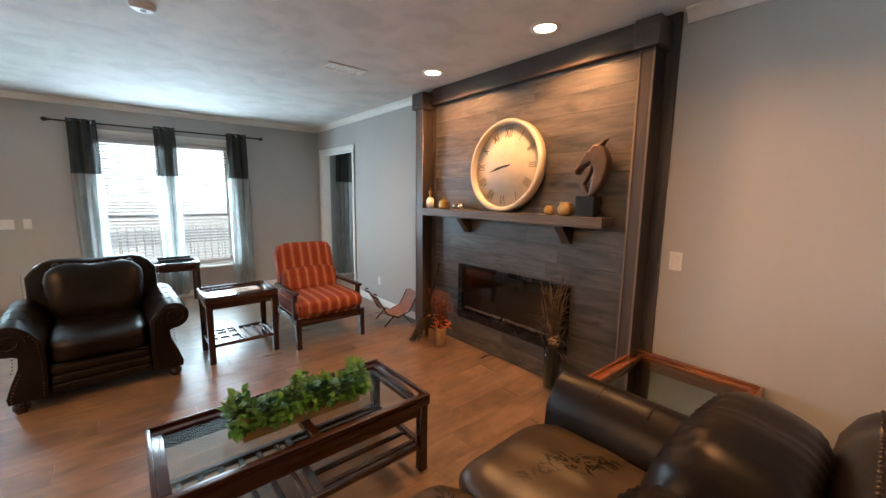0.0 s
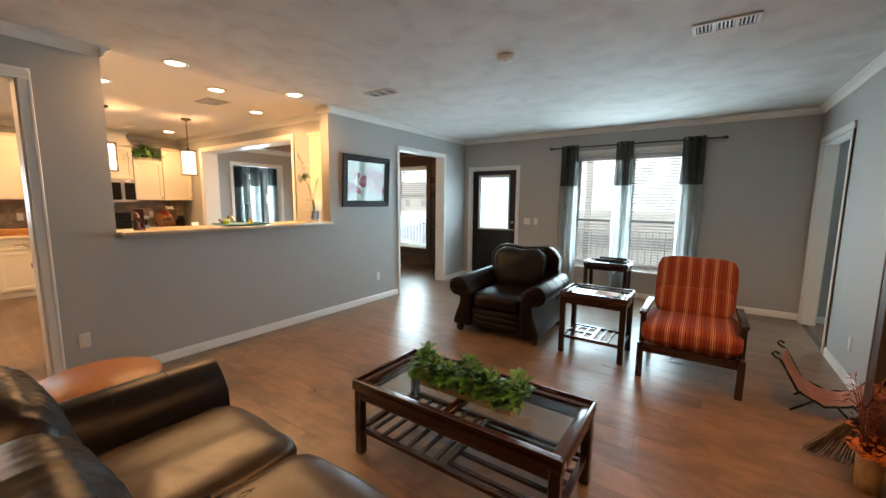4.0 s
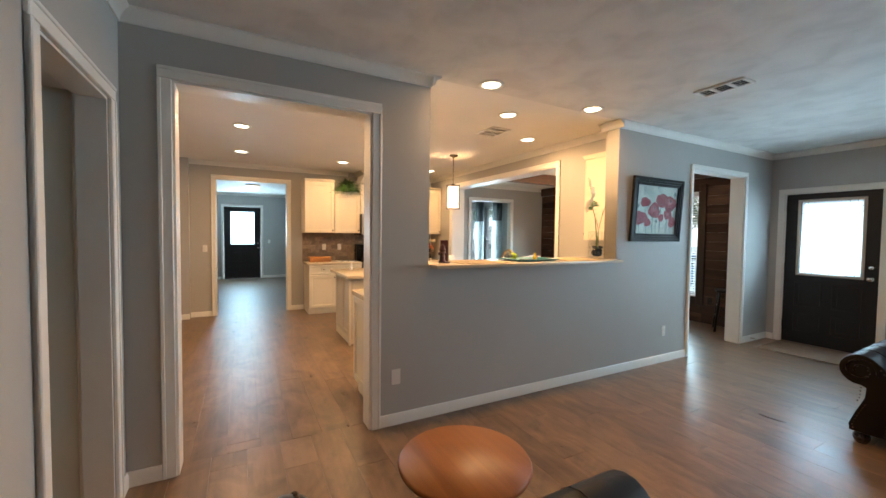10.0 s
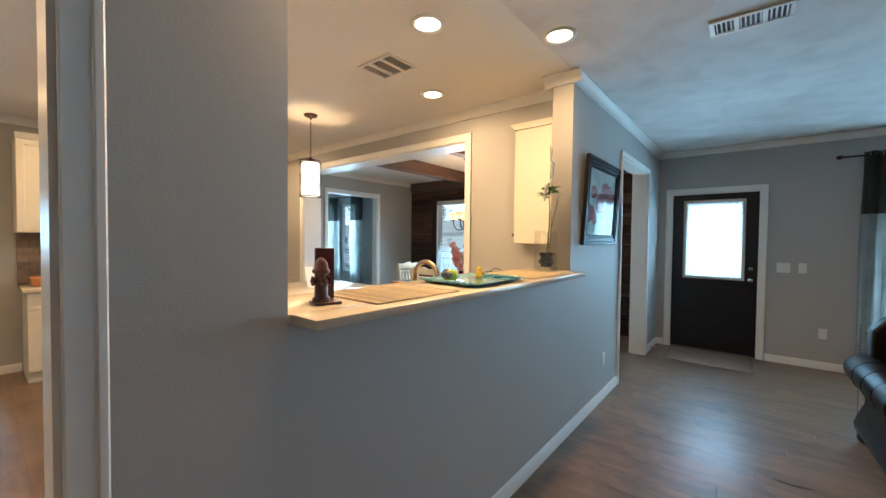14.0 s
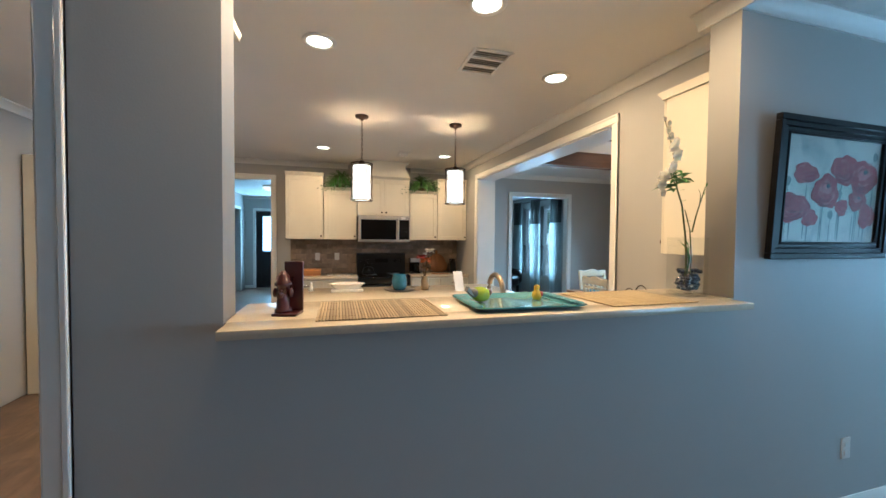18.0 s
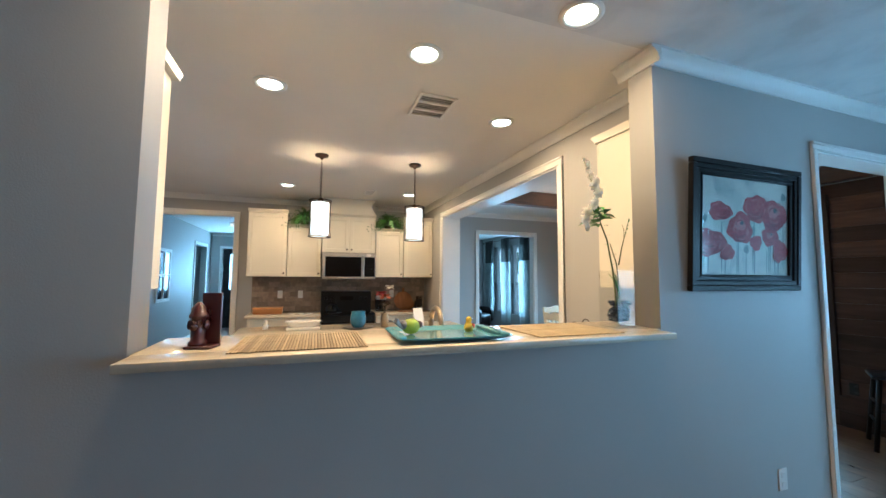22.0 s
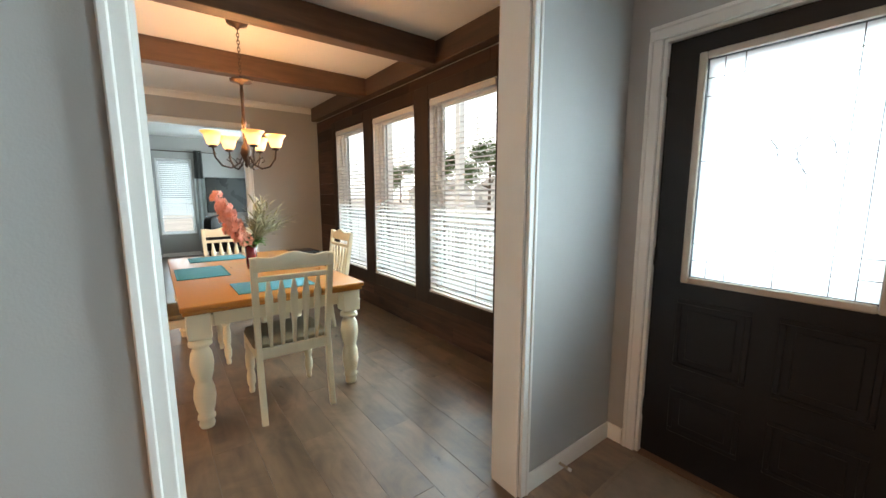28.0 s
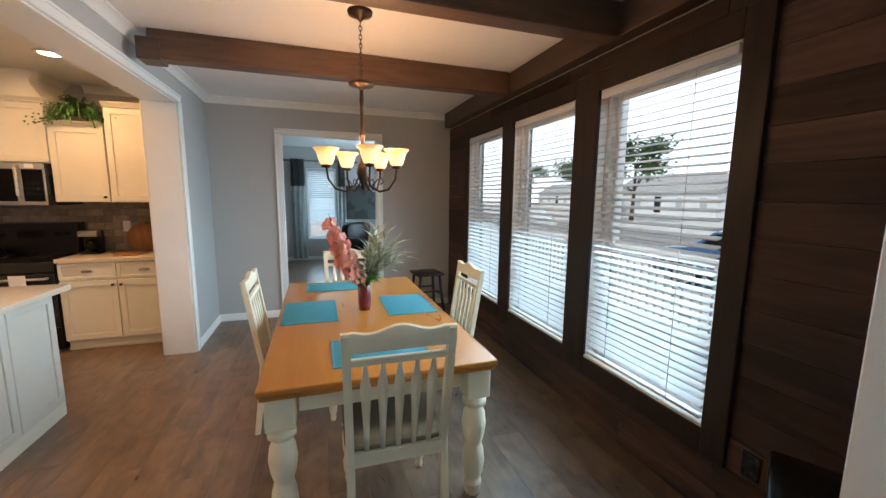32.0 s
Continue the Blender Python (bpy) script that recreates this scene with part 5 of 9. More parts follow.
o = thing("glass_decanter", "small clear glass decanter with a gold neck on the mantel", "bottle", (3.99, 3.46, 1.386))
part("body", turned([(0.0, 0), (0.04, 0.002), (0.042, 0.08), (0.03, 0.105), (0.014, 0.115), (0.0, 0.116)], 20), PORCELAIN, o)
part("neck", turned([(0.013, 0.116), (0.012, 0.15), (0.018, 0.155), (0.016, 0.175), (0.006, 0.185), (0.004, 0.21), (0, 0.211)], 16), GOLD, o, "gold pump neck")
o = thing("gold_pot", "small ornate gold pot with a lid on the mantel", "jar", (3.99, 3.23, 1.386))
part("body", turned([(0.0, 0), (0.05, 0.002), (0.055, 0.03), (0.05, 0.06), (0.056, 0.066), (0.0, 0.067)], 20), GOLD, o)
part("lid", turned([(0.052, 0.067), (0.045, 0.08), (0.025, 0.092), (0.012, 0.097), (0.014, 0.115), (0.0, 0.122)], 20), GOLD, o)
for y in (3.05, 2.97):
    o = thing("mercury_glass_votive", "small silvery glass votive cup on the mantel", "candle holder", (3.985, y, 1.386))
    part("cup", turned([(0.0, 0), (0.028, 0.002), (0.032, 0.06), (0.028, 0.06), (0.025, 0.01), (0.0, 0.01)], 20), CHROME, o)
for y, s in ((1.965, 0.8), (1.825, 1.15)):
    o = thing("gold_jar", "small round gold jar on the mantel", "jar", (3.98, y, 1.386))
    o.scale = (s, s, s)
    part("body", turned([(0.0, 0), (0.04, 0.002), (0.05, 0.03), (0.048, 0.055), (0.034, 0.072), (0.038, 0.085), (0.034, 0.085), (0.03, 0.074), (0.0, 0.03)], 22), GOLD, o)

# hearth things
o = thing("autumn_arrangement", "wicker can of dried autumn leaves and orange flowers on the floor", "flower arrangement", (3.86, 3.10, 0))
part("can", turned([(0.0, 0), (0.046, 0.0), (0.056, 0.19), (0.050, 0.19), (0.042, 0.01), (0, 0.01)], 20), WICKER, o)
rng = random.Random(11)
bm = bmesh.new()
for k in range(46):
    a, lean = rng.uniform(0, 6.28), rng.uniform(0.02, 0.13)
    top = Vector((math.cos(a) * lean * 0.9, math.sin(a) * lean * 1.2, rng.uniform(0.38, 0.58)))
    tube(bm, [(0.02 * math.cos(a), 0.02 * math.sin(a), 0.1), top * 0.6 + Vector((0, 0, 0.08)), top], 0.003, 5, 0.4)
    for j in range(4):
        leaf(bm, top - Vector((0, 0, 0.05 * j)), rand_way(rng), (0, 0, 1), 0.05, 0.012)
part("dry_grass", bm, surf("rust_grass", (0.12, 0.028, 0.014), 0.8, var=0.4, vscale=20, bstr=0.2), o)
bm = bmesh.new()
for k in range(34):
    p = Vector((rng.uniform(-0.09, 0.06), rng.uniform(-0.10, 0.10), rng.uniform(0.19, 0.30)))
    for j in range(4):
        leaf(bm, p, rand_way(rng), (0, 0, 1), 0.035, 0.022)
part("orange_blooms", bm, ORANGE, o, "orange and red silk blooms")

o = thing("hearth_broom", "dark hearth broom with a black handle, leaning by the fireplace", "broom", (3.80, 3.36, 0), 0)
bm = bmesh.new()
for k in range(70):
    a = rng.uniform(-1, 1)
    tube(bm, [(0.03 * a + 0.06, 0.03 * rng.uniform(-1, 1), 0.24), (0.13 * a - 0.02, 0.05 * rng.uniform(-1, 1), 0.004)], 0.0022, 4, 0.7)
part("bristles", bm, DARKTWIG, o)
part("binding", turned([(0.03, 0.22), (0.036, 0.235), (0.026, 0.27), (0.0, 0.272)], 14, (0.06, 0, 0)), BLACKWOOD, o)
part("handle", tube(bmesh.new(), [(0.06, 0, 0.26), (0.15, -0.02, 0.55), (0.215, -0.03, 0.80)], 0.009, 8), BLACK, o)

o = thing("log_rack", "scrolled iron log rack with a tan leather sling", "log rack", (3.865, 4.0, 0), -12)
for s in (-0.16, 0.16):
    part("iron_stand", tube(bmesh.new(), [(-0.26, s, 0.40), (-0.285, s, 0.415), (-0.30, s, 0.395), (-0.285, s, 0.375), (-0.25, s, 0.36), (-0.14, s, 0.16), (0.0, s, 0.10), (0.14, s, 0.16), (0.25, s, 0.36), (0.285, s, 0.375), (0.30, s, 0.395), (0.285, s, 0.415), (0.26, s, 0.40)], 0.008, 8), BLACK, o)
    part("iron_foot", tube(bmesh.new(), [(-0.17, s, 0.012), (-0.05, s, 0.13), (0.0, s, 0.10), (0.05, s, 0.13), (0.17, s, 0.012)], 0.008, 8), BLACK, o)
bm = bmesh.new()
rows = []
for u, v in ((-0.25, 0.37), (-0.20, 0.27), (-0.14, 0.175), (-0.06, 0.125), (0.0, 0.115), (0.06, 0.125), (0.14, 0.175), (0.20, 0.27), (0.25, 0.37)):
    rows.append([bm.verts.new((u, s, v)) for s in (-0.15, -0.05, 0.05, 0.15)])
for a, c in zip(rows, rows[1:]):
    for k in range(3):
        bm.faces.new((a[k], a[k + 1], c[k + 1], c[k]))
bmesh.ops.solidify(bm, geom=bm.faces[:], thickness=0.006)
part("leather_sling", bm, TANLEATHER, o, "tan leather sling")

o = thing("dried_reed_vase", "tall clear glass vase of dried reeds and twigs on the floor", "vase", (3.985, 1.87, 0))
part("glass_cylinder", turned([(0.0, 0.0), (0.062, 0.0), (0.066, 0.36), (0.061, 0.36), (0.057, 0.02), (0.0, 0.02)], 28), pane_glass("vase_glass", (0.74, 0.80, 0.77), 0.02), o)
for nm, mat, n, r, hi in (("dry_reed", DRYSTEM, 22, 0.0052, (0.55, 1.0)), ("twig_spray", DARKTWIG, 40, 0.0028, (0.45, 0.80))):
    bm = bmesh.new()
    for k in range(n):
        a, lean = rng.uniform(0, 6.28), rng.uniform(0.02, 0.15)
        z = rng.uniform(*hi)
        side = -abs(math.cos(a)) * 0.55 + 0.1
        end = Vector((side * lean, math.sin(a) * lean * 1.25, z))
        mid = Vector((end.x * 0.35, end.y * 0.3, z * 0.6))
        tube(bm, [(0.02 * math.cos(a), 0.02 * math.sin(a), 0.03), mid, end], r, 5, 0.35)
        if nm == "twig_spray":
            for j in range(2):
                e = end + Vector((rng.uniform(-0.12, 0.02), rng.uniform(-0.14, 0.14), rng.uniform(-0.12, 0.08)))
                tube(bm, [mid + (end - mid) * 0.5, (mid + end + e) / 3 + Vector((0, 0, 0.02)), e], r * 0.6, 4, 0.3)
        else:
            for j in range(3):
                leaf(bm, mid.lerp(end, 0.3 * j), (end - mid) + Vector((rng.uniform(-0.15, 0.02), rng.uniform(-0.25, 0.25), rng.uniform(-0.25, 0.05))), (0.3, 0, 1), rng.uniform(0.14, 0.26), rng.uniform(0.007, 0.014))
    part(nm, bm, mat, o)
bm = bmesh.new()
for k in range(20):
    p = Vector((-0.06 - 0.10 * rng.random(), -0.10 + 0.05 * rng.random(), 0.42 + 0.06 * rng.random()))
    for j in range(3):
        leaf(bm, p, rand_way(rng), (0, 0, 1), 0.022, 0.014)
part("seed_heads", bm, WICKER, o, "tan dried seed heads")


# ---- living room: seating ----
def scroll_arm(bm, x0, x1, depth, z_top, back):
    """A rolled arm: a roll that overhangs outwards, on a bowed side panel. Gives the outline and the roll's middle and radius."""
    w = x1 - x0
    r = w * 0.37
    dc, zc = w - r, z_top - r
    pts = [(0.03, 0.085), (0.022, 0.20), (0.018, 0.36), (0.03, zc - 0.02), (dc - r * 0.98, zc + r * 0.45)]
    for i in range(13):
        q = radians(140 - 235 * i / 12)
        pts.append((dc + r * math.cos(q), zc + r * math.sin(q)))
    pts += [(dc - r * 0.30, zc - r * 1.12), (dc - r * 0.25, 0.33), (dc + r * 0.15, 0.22), (dc + r * 0.42, 0.13), (dc + r * 0.36, 0.085)]
    out = [(x1 - d if x0 < 0 else x0 + d, z) for d, z in pts]
    prism(bm, out, 1, 0.0, depth)
    es = [e for e in bm.edges if abs(e.verts[0].co.y - e.verts[1].co.y) < 1e-6]
    bmesh.ops.bevel(bm, geom=es, offset=0.010, segments=2, affect="EDGES", profile=0.5)
    return out, (x1 - dc if x0 < 0 else x0 + dc), zc, r


def leather_seat(name, width, depth, seats, label, back_h, arm_w=0.27, arm_h=0.64, at=(0, 0, 0), turn=0):
    """A sofa or armchair with rolled arms, scalloped back, loose cushions and rows of nailheads. Its front looks towards -y."""
    s = thing(name, label, "sofa" if seats > 1 else "armchair", at, turn)
    half = width / 2
    part("base", boxed(-half + arm_w - 0.02, 0.05, 0.085, half - arm_w + 0.02, depth - 0.06, 0.30, 0.02), LEATHER, s)
    for k in range(3):
        part("front_band", puff(bmesh.new(), (0, 0.055, 0.125 + 0.065 * k), (half - arm_w + 0.015, 0.035, 0.036), 0.5, 0.2, 40, 10, 0.002, k), LEATHER, s)
    for sgn in (-1, 1):
        bm = bmesh.new()
        x0, x1 = (-half, -half + arm_w) if sgn < 0 else (half - arm_w, half)
        out, rx, rz, rr = scroll_arm(bm, x0, x1, depth - 0.10, arm_h, depth)
        arm = part("arm", bm, LEATHER, s)
        mx, mz = sum(p[0] for p in out) / len(out), sum(p[1] for p in out) / len(out)
        bm = bmesh.new()
        for (u0, v0), (u1, v1) in zip(out[:4] + out[18:], out[1:5] + out[19:]):
            n = max(1, int(math.dist((u0, v0), (u1, v1)) / 0.022))
            for k in range(n):
                u, v = u0 + (u1 - u0) * k / n, v0 + (v1 - v0) * k / n
                bmesh.ops.create_icosphere(bm, subdivisions=1, radius=0.0055, matrix=Matrix.Translation((u + (0.022 if u < mx else -0.022), -0.001, v)))
        tagged(part("nailheads", bm, NAIL, arm, "row of antique brass nailheads"), "", "", "", "stuff")
        spiral = [(rx + sgn * rr * (0.80 - 0.55 * i / 22) * math.cos(radians(200 - 26 * i)) * 1.0, -0.004, rz + rr * (0.80 - 0.55 * i / 22) * math.sin(radians(200 - 26 * i))) for i in range(23)]
        part("scroll_welt", tube(bmesh.new(), spiral, 0.006, 6), LEATHER, arm)
        for k in range(3):
            part("arm_seam", tube(bmesh.new(), [(rx + sgn * (rr + 0.001) * math.cos(t), 0.22 + 0.22 * k, rz + (rr + 0.001) * math.sin(t)) for t in [radians(-80 + 24 * i) for i in range(10)]], 0.0035, 5), LEATHER, arm)
    # back frame with a scalloped crest
    bm = bmesh.new()
    n = 16 * seats
    edge = 0.06 if seats > 1 else 0.125
    prof = []
    for i in range(n + 1):
        u = (-half + edge) + (width - 2 * edge) * i / n
        f = abs(u) / (half - edge)
        prof.append((u, back_h - (0.13 * (max(0, f - 0.62) / 0.38) ** 2.2 if seats == 1 else 0.10 * max(0, f - 0.72) / 0.28) - (0.018 * math.exp(-(f / 0.25) ** 2) if seats == 1 else 0.0)))
    lo = [(half - edge, 0.12), (-half + edge, 0.12)]
    if seats > 1:
        # a raked back that rolls outwards at the top
        rows = []
        for u, h in prof:
            f = abs(u) / (half - edge)
            h += 0.045 * math.exp(-((f - 0.93) / 0.07) ** 2)
            sec = [(0.92, 0.12), (0.94, 0.50), (0.975, h - 0.11), (1.008, h - 0.040), (1.040, h - 0.008), (1.075, h), (1.105, h - 0.012), (1.125, h - 0.045),
                   (1.122, h - 0.10), (1.100, 0.70), (1.075, 0.42), (1.050, 0.12)]
            rows.append([bm.verts.new((u, d - 1.06 + depth, z)) for d, z in sec])
        for a, c in zip(rows, rows[1:]):
            for k in range(12):
                bm.faces.new((a[k], a[(k + 1) % 12], c[(k + 1) % 12], c[k]))
        for row in (rows[0], rows[-1]):
            bm.faces.new(row)
        bmesh.ops.recalc_face_normals(bm, faces=bm.faces[:])
    else:
        prism(bm, prof + lo, 1, depth - 0.17, depth - 0.035)
        bmesh.ops.bevel(bm, geom=[e for e in bm.edges if abs(e.verts[0].co.y - e.verts[1].co.y) < 1e-6], offset=0.022, segments=3, affect="EDGES", profile=0.5)
    bk = part("back_frame", bm, LEATHER, s)
    for pl in bk.data.polygons:
        pl.use_smooth = True
    bm = bmesh.new()
    drop, back_y = (0.004, depth - 0.008) if seats > 1 else (0.035, depth - 0.034)
    for a, c in zip(prof, prof[1:]):
        m = max(1, int(math.dist(a, c) / 0.022))
        for k in range(m):
            u, v = a[0] + (c[0] - a[0]) * k / m, a[1] + (c[1] - a[1]) * k / m
            if seats > 1:
                v += 0.045 * math.exp(-((abs(u) / (half - edge) - 0.93) / 0.07) ** 2)
            bmesh.ops.create_icosphere(bm, subdivisions=1, radius=0.0055, matrix=Matrix.Translation((u, back_y, v - drop)))
    for sg in (-1, 1):
        for k in range(int((back_h - 0.25) / 0.022)):
            z = 0.16 + 0.022 * k
            bmesh.ops.create_icosphere(bm, subdivisions=1, radius=0.0055, matrix=Matrix.Translation((sg * (half - 0.095), depth - 0.034 if seats == 1 else depth - 0.004 + 0.08 * (z - 0.16), z)))
    tagged(part("nailheads", bm, NAIL, bk, "row of antique brass nailheads"), "", "", "", "stuff")
    inner = width - 2 * arm_w + 0.03
    w = inner / seats
    for k in range(seats):
        cx = -inner / 2 + w * (k + 0.5)
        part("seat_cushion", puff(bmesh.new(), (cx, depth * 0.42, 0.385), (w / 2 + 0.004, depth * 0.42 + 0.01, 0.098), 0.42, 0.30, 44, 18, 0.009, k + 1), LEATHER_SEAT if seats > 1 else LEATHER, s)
        m = Matrix.Rotation(radians(-14), 4, "X")
        if seats > 1:
            bm = puff(bmesh.new(), (0, 0, 0), (w / 2 + 0.010, 0.17, 0.29), 0.62, 0.5, 260, 48, 0.003, k + 9)
            for v in bm.verts:
                # pleats gathered under the top seam, and the seam's groove
                fan = v.co.x * (1.0 + 0.8 * (0.25 - v.co.z))
                gather = math.exp(-((v.co.z - 0.17) / 0.11) ** 2)
                bend = noise.noise(Vector((v.co.x * 7, v.co.z * 9, k + 3.0)))
                fold = 1 - 2 * abs(math.sin(fan * 62 + 2.6 * bend))
                sgn = max(-1.0, min(1.0, v.co.y / 0.08))
                v.co.y += sgn * ((0.0050 + 0.005 * bend) * gather * fold - 0.009 * math.exp(-((v.co.z - 0.235) / 0.010) ** 2))
                v.co.z += 0.0015 * math.sin(v.co.x * 40 + k) + (0.002 * gather * fold if v.co.z > 0.1 else 0)
            for v in bm.verts:
                v.co = m @ v.co + Vector((cx, depth - 0.262, 0.675))
            part("back_cushion", bm, LEATHER, s)
        else:
            bm = puff(bmesh.new(), (cx, depth - 0.28, 0.66), (w / 2 + 0.055, 0.15, 0.262), 0.62, 0.5, 52, 22, 0.010, k + 9, m)
            for v in bm.verts:
                up = max(0.0, v.co.z - 0.62) / 0.32
                v.co.x *= 0.90 + 0.16 * min(1.0, up)
                v.co.z -= 0.022 * up * math.exp(-(v.co.x / 0.13) ** 2)
            part("back_cushion", bm, LEATHER, s)
            bm = bmesh.new()
            for q in range(9):
                u = -0.24 + 0.06 * q
                puff(bm, (cx + u, depth - 0.185, 0.893 - 0.022 * math.exp(-(u / 0.13) ** 2)), (0.026, 0.05, 0.022), 0.9, 0.9, 12, 8)
            part("gathered_crest", bm, LEATHER, s)
    for sx in (-1, 1):
        for y in (0.06, depth - 0.14):
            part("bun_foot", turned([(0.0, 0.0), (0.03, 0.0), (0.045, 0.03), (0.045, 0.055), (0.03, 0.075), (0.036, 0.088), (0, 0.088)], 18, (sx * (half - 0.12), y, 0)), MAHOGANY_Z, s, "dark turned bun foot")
    return s


# the sofa faces the windows, the armchair faces the sofa
leather_seat("leather_sofa", 2.42, 1.06, 3, "dark brown leather three-seat sofa with cracked seats and nailhead trim", 0.95, 0.30, 0.64, (2.06, 1.255, 0), 180)
leather_seat("leather_armchair", 1.12, 1.02, 1, "dark brown leather armchair with rolled arms and nailhead trim", 0.935, 0.29, 0.63, (1.265, 3.93, 0), 2)

# rust striped chair with an open wooden frame
c = thing("striped_armchair", "rust-red striped armchair with an open dark wood frame", "armchair", (3.03, 3.83, 0), 0)
for sx in (-0.34, 0.34):
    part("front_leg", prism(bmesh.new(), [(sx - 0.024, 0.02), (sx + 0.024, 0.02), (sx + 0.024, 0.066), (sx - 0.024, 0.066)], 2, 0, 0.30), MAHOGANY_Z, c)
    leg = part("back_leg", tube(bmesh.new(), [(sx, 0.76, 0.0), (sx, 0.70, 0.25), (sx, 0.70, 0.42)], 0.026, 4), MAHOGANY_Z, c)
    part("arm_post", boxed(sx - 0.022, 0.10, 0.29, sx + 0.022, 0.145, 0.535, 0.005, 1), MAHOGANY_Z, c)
    part("arm_rest", boxed(sx - 0.03, 0.06, 0.535, sx + 0.03, 0.66, 0.565, 0.010, 2), MAHOGANY_Y, c)
part("front_rail", boxed(-0.316, 0.03, 0.225, 0.316, 0.062, 0.30, 0.004, 1), MAHOGANY, c)
for sx in (-0.34, 0.34):
    part("side_rail", boxed(sx - 0.016, 0.066, 0.235, sx + 0.016, 0.70, 0.30, 0.004, 1), MAHOGANY_Y, c)
part("seat_deck", puff(bmesh.new(), (0, 0.37, 0.335), (0.325, 0.345, 0.045), 0.3, 0.15, 36, 10, 0.002, 1), STRIPE, c)
part("seat_cushion", puff(bmesh.new(), (0, 0.345, 0.405), (0.345, 0.385, 0.086), 0.42, 0.22, 40, 14, 0.004, 2), STRIPE, c)
part("back_cushion", puff(bmesh.new(), (0, 0.735, 0.700), (0.318, 0.07, 0.272), 0.3, 0.3, 40, 16, 0.005, 3, Matrix.Rotation(radians(-16), 4, "X")), STRIPE, c)
part("lumbar_cushion", puff(bmesh.new(), (0, 0.60, 0.58), (0.30, 0.065, 0.13), 0.45, 0.3, 40, 14, 0.004, 4, Matrix.Rotation(radians(-20), 4, "X")), STRIPE, c)


def tray_table(name, x0, x1, y0, y1, h, label, panes=2, shelf=0.15, woods=None, slats=True):
    """A table with a raised rim, set-in glass, square legs and a slatted shelf."""
    wx, wy, wz = woods or (MAHOGANY, MAHOGANY_Y, MAHOGANY_Z)
    cx, cy = (x0 + x1) / 2, (y0 + y1) / 2
    a, b = (x1 - x0) / 2, (y1 - y0) / 2
    t = thing(name, label, "table", (cx, cy, 0))
    f = 0.062
    for s in (-1, 1):
        part("rim_rail", boxed(-a, s * b, h - 0.045, a, s * (b - f), h, 0.006, 2), wx, t)
        part("rim_rail", boxed(s * a, -b + f, h - 0.045, s * (a - f), b - f, h, 0.006, 2), wy, t)
        part("rim_lip", boxed(-a, s * b, h, a, s * (b - 0.018), h + 0.016, 0.005, 2), wx, t)
        part("rim_lip", boxed(s * a, -b + 0.018, h, s * (a - 0.018), b - 0.018, h + 0.016, 0.005, 2), wy, t)
        part("apron", boxed(-a + 0.04, s * (b - 0.014), h - 0.10, a - 0.04, s * (b - 0.034), h - 0.045, 0.003, 1), wx, t)
        part("apron", boxed(s * (a - 0.014), -b + 0.04, h - 0.10, s * (a - 0.034), b - 0.04, h - 0.045, 0.003, 1), wy, t)
        for q in (-1, 1):
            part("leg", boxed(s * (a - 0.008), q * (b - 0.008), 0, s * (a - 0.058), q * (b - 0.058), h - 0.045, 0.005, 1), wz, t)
    w = (2 * a - 2 * f) / panes
    for k in range(panes):
        part("glass_pane", boxed(-a + f + w * k + (0.02 if k else 0), -b + f, h - 0.016, -a + f + w * (k + 1) - (0.02 if k < panes - 1 else 0), b - f, h - 0.010), TABLEGLASS, t, "bevelled glass panel")
        if k:
            part("cross_rail", boxed(-a + f + w * k - 0.021, -b + f, h - 0.045, -a + f + w * k + 0.021, b - f, h - 0.006, 0.004, 1), wy, t)
    if slats:
        z = shelf
        for s in (-1, 1):
            part("shelf_rail", boxed(-a + 0.05, s * (b - 0.02), z, a - 0.05, s * (b - 0.052), z + 0.032, 0.004, 1), wx, t)
            part("shelf_rail", boxed(s * (a - 0.02), -b + 0.05, z, s * (a - 0.052), b - 0.05, z + 0.032, 0.004, 1), wy, t)
        part("shelf_rail", boxed(-0.02, -b + 0.05, z, 0.02, b - 0.05, z + 0.03, 0.004, 1), wy, t)
        if a > b * 1.4:
            for k in range(6):
                u = -a + 0.10 + (a - 0.16) * k / 5
                part("shelf_slat", boxed(u - 0.012, -b + 0.05, z + 0.004, u + 0.012, b - 0.05, z + 0.024, 0.003, 1), wy, t)
            for k in range(5):
                v = -b + 0.085 + (2 * b - 0.17) * k / 4
                part("shelf_slat", boxed(0.02, v - 0.012, z + 0.004, a - 0.05, v + 0.012, z + 0.024, 0.003, 1), wx, t)
        else:
            for k in range(3):
                v = -b + 0.09 + (2 * b - 0.18) * k / 2
                part("shelf_slat", boxed(-a + 0.05, v - 0.012, z + 0.004, -0.02, v + 0.012, z + 0.024, 0.003, 1), wx, t)
                u = 0.07 + (a - 0.15) * k / 2
                part("shelf_slat", boxed(u - 0.012, -b + 0.05, z + 0.004, u + 0.012, b - 0.05, z + 0.024, 0.003, 1), wy, t)
            for u in (-a * 0.62, -a * 0.3):
                part("shelf_slat", boxed(u - 0.012, -b + 0.05, z + 0.006, u + 0.012, b - 0.05, z + 0.026, 0.003, 1), wy, t)
    return t


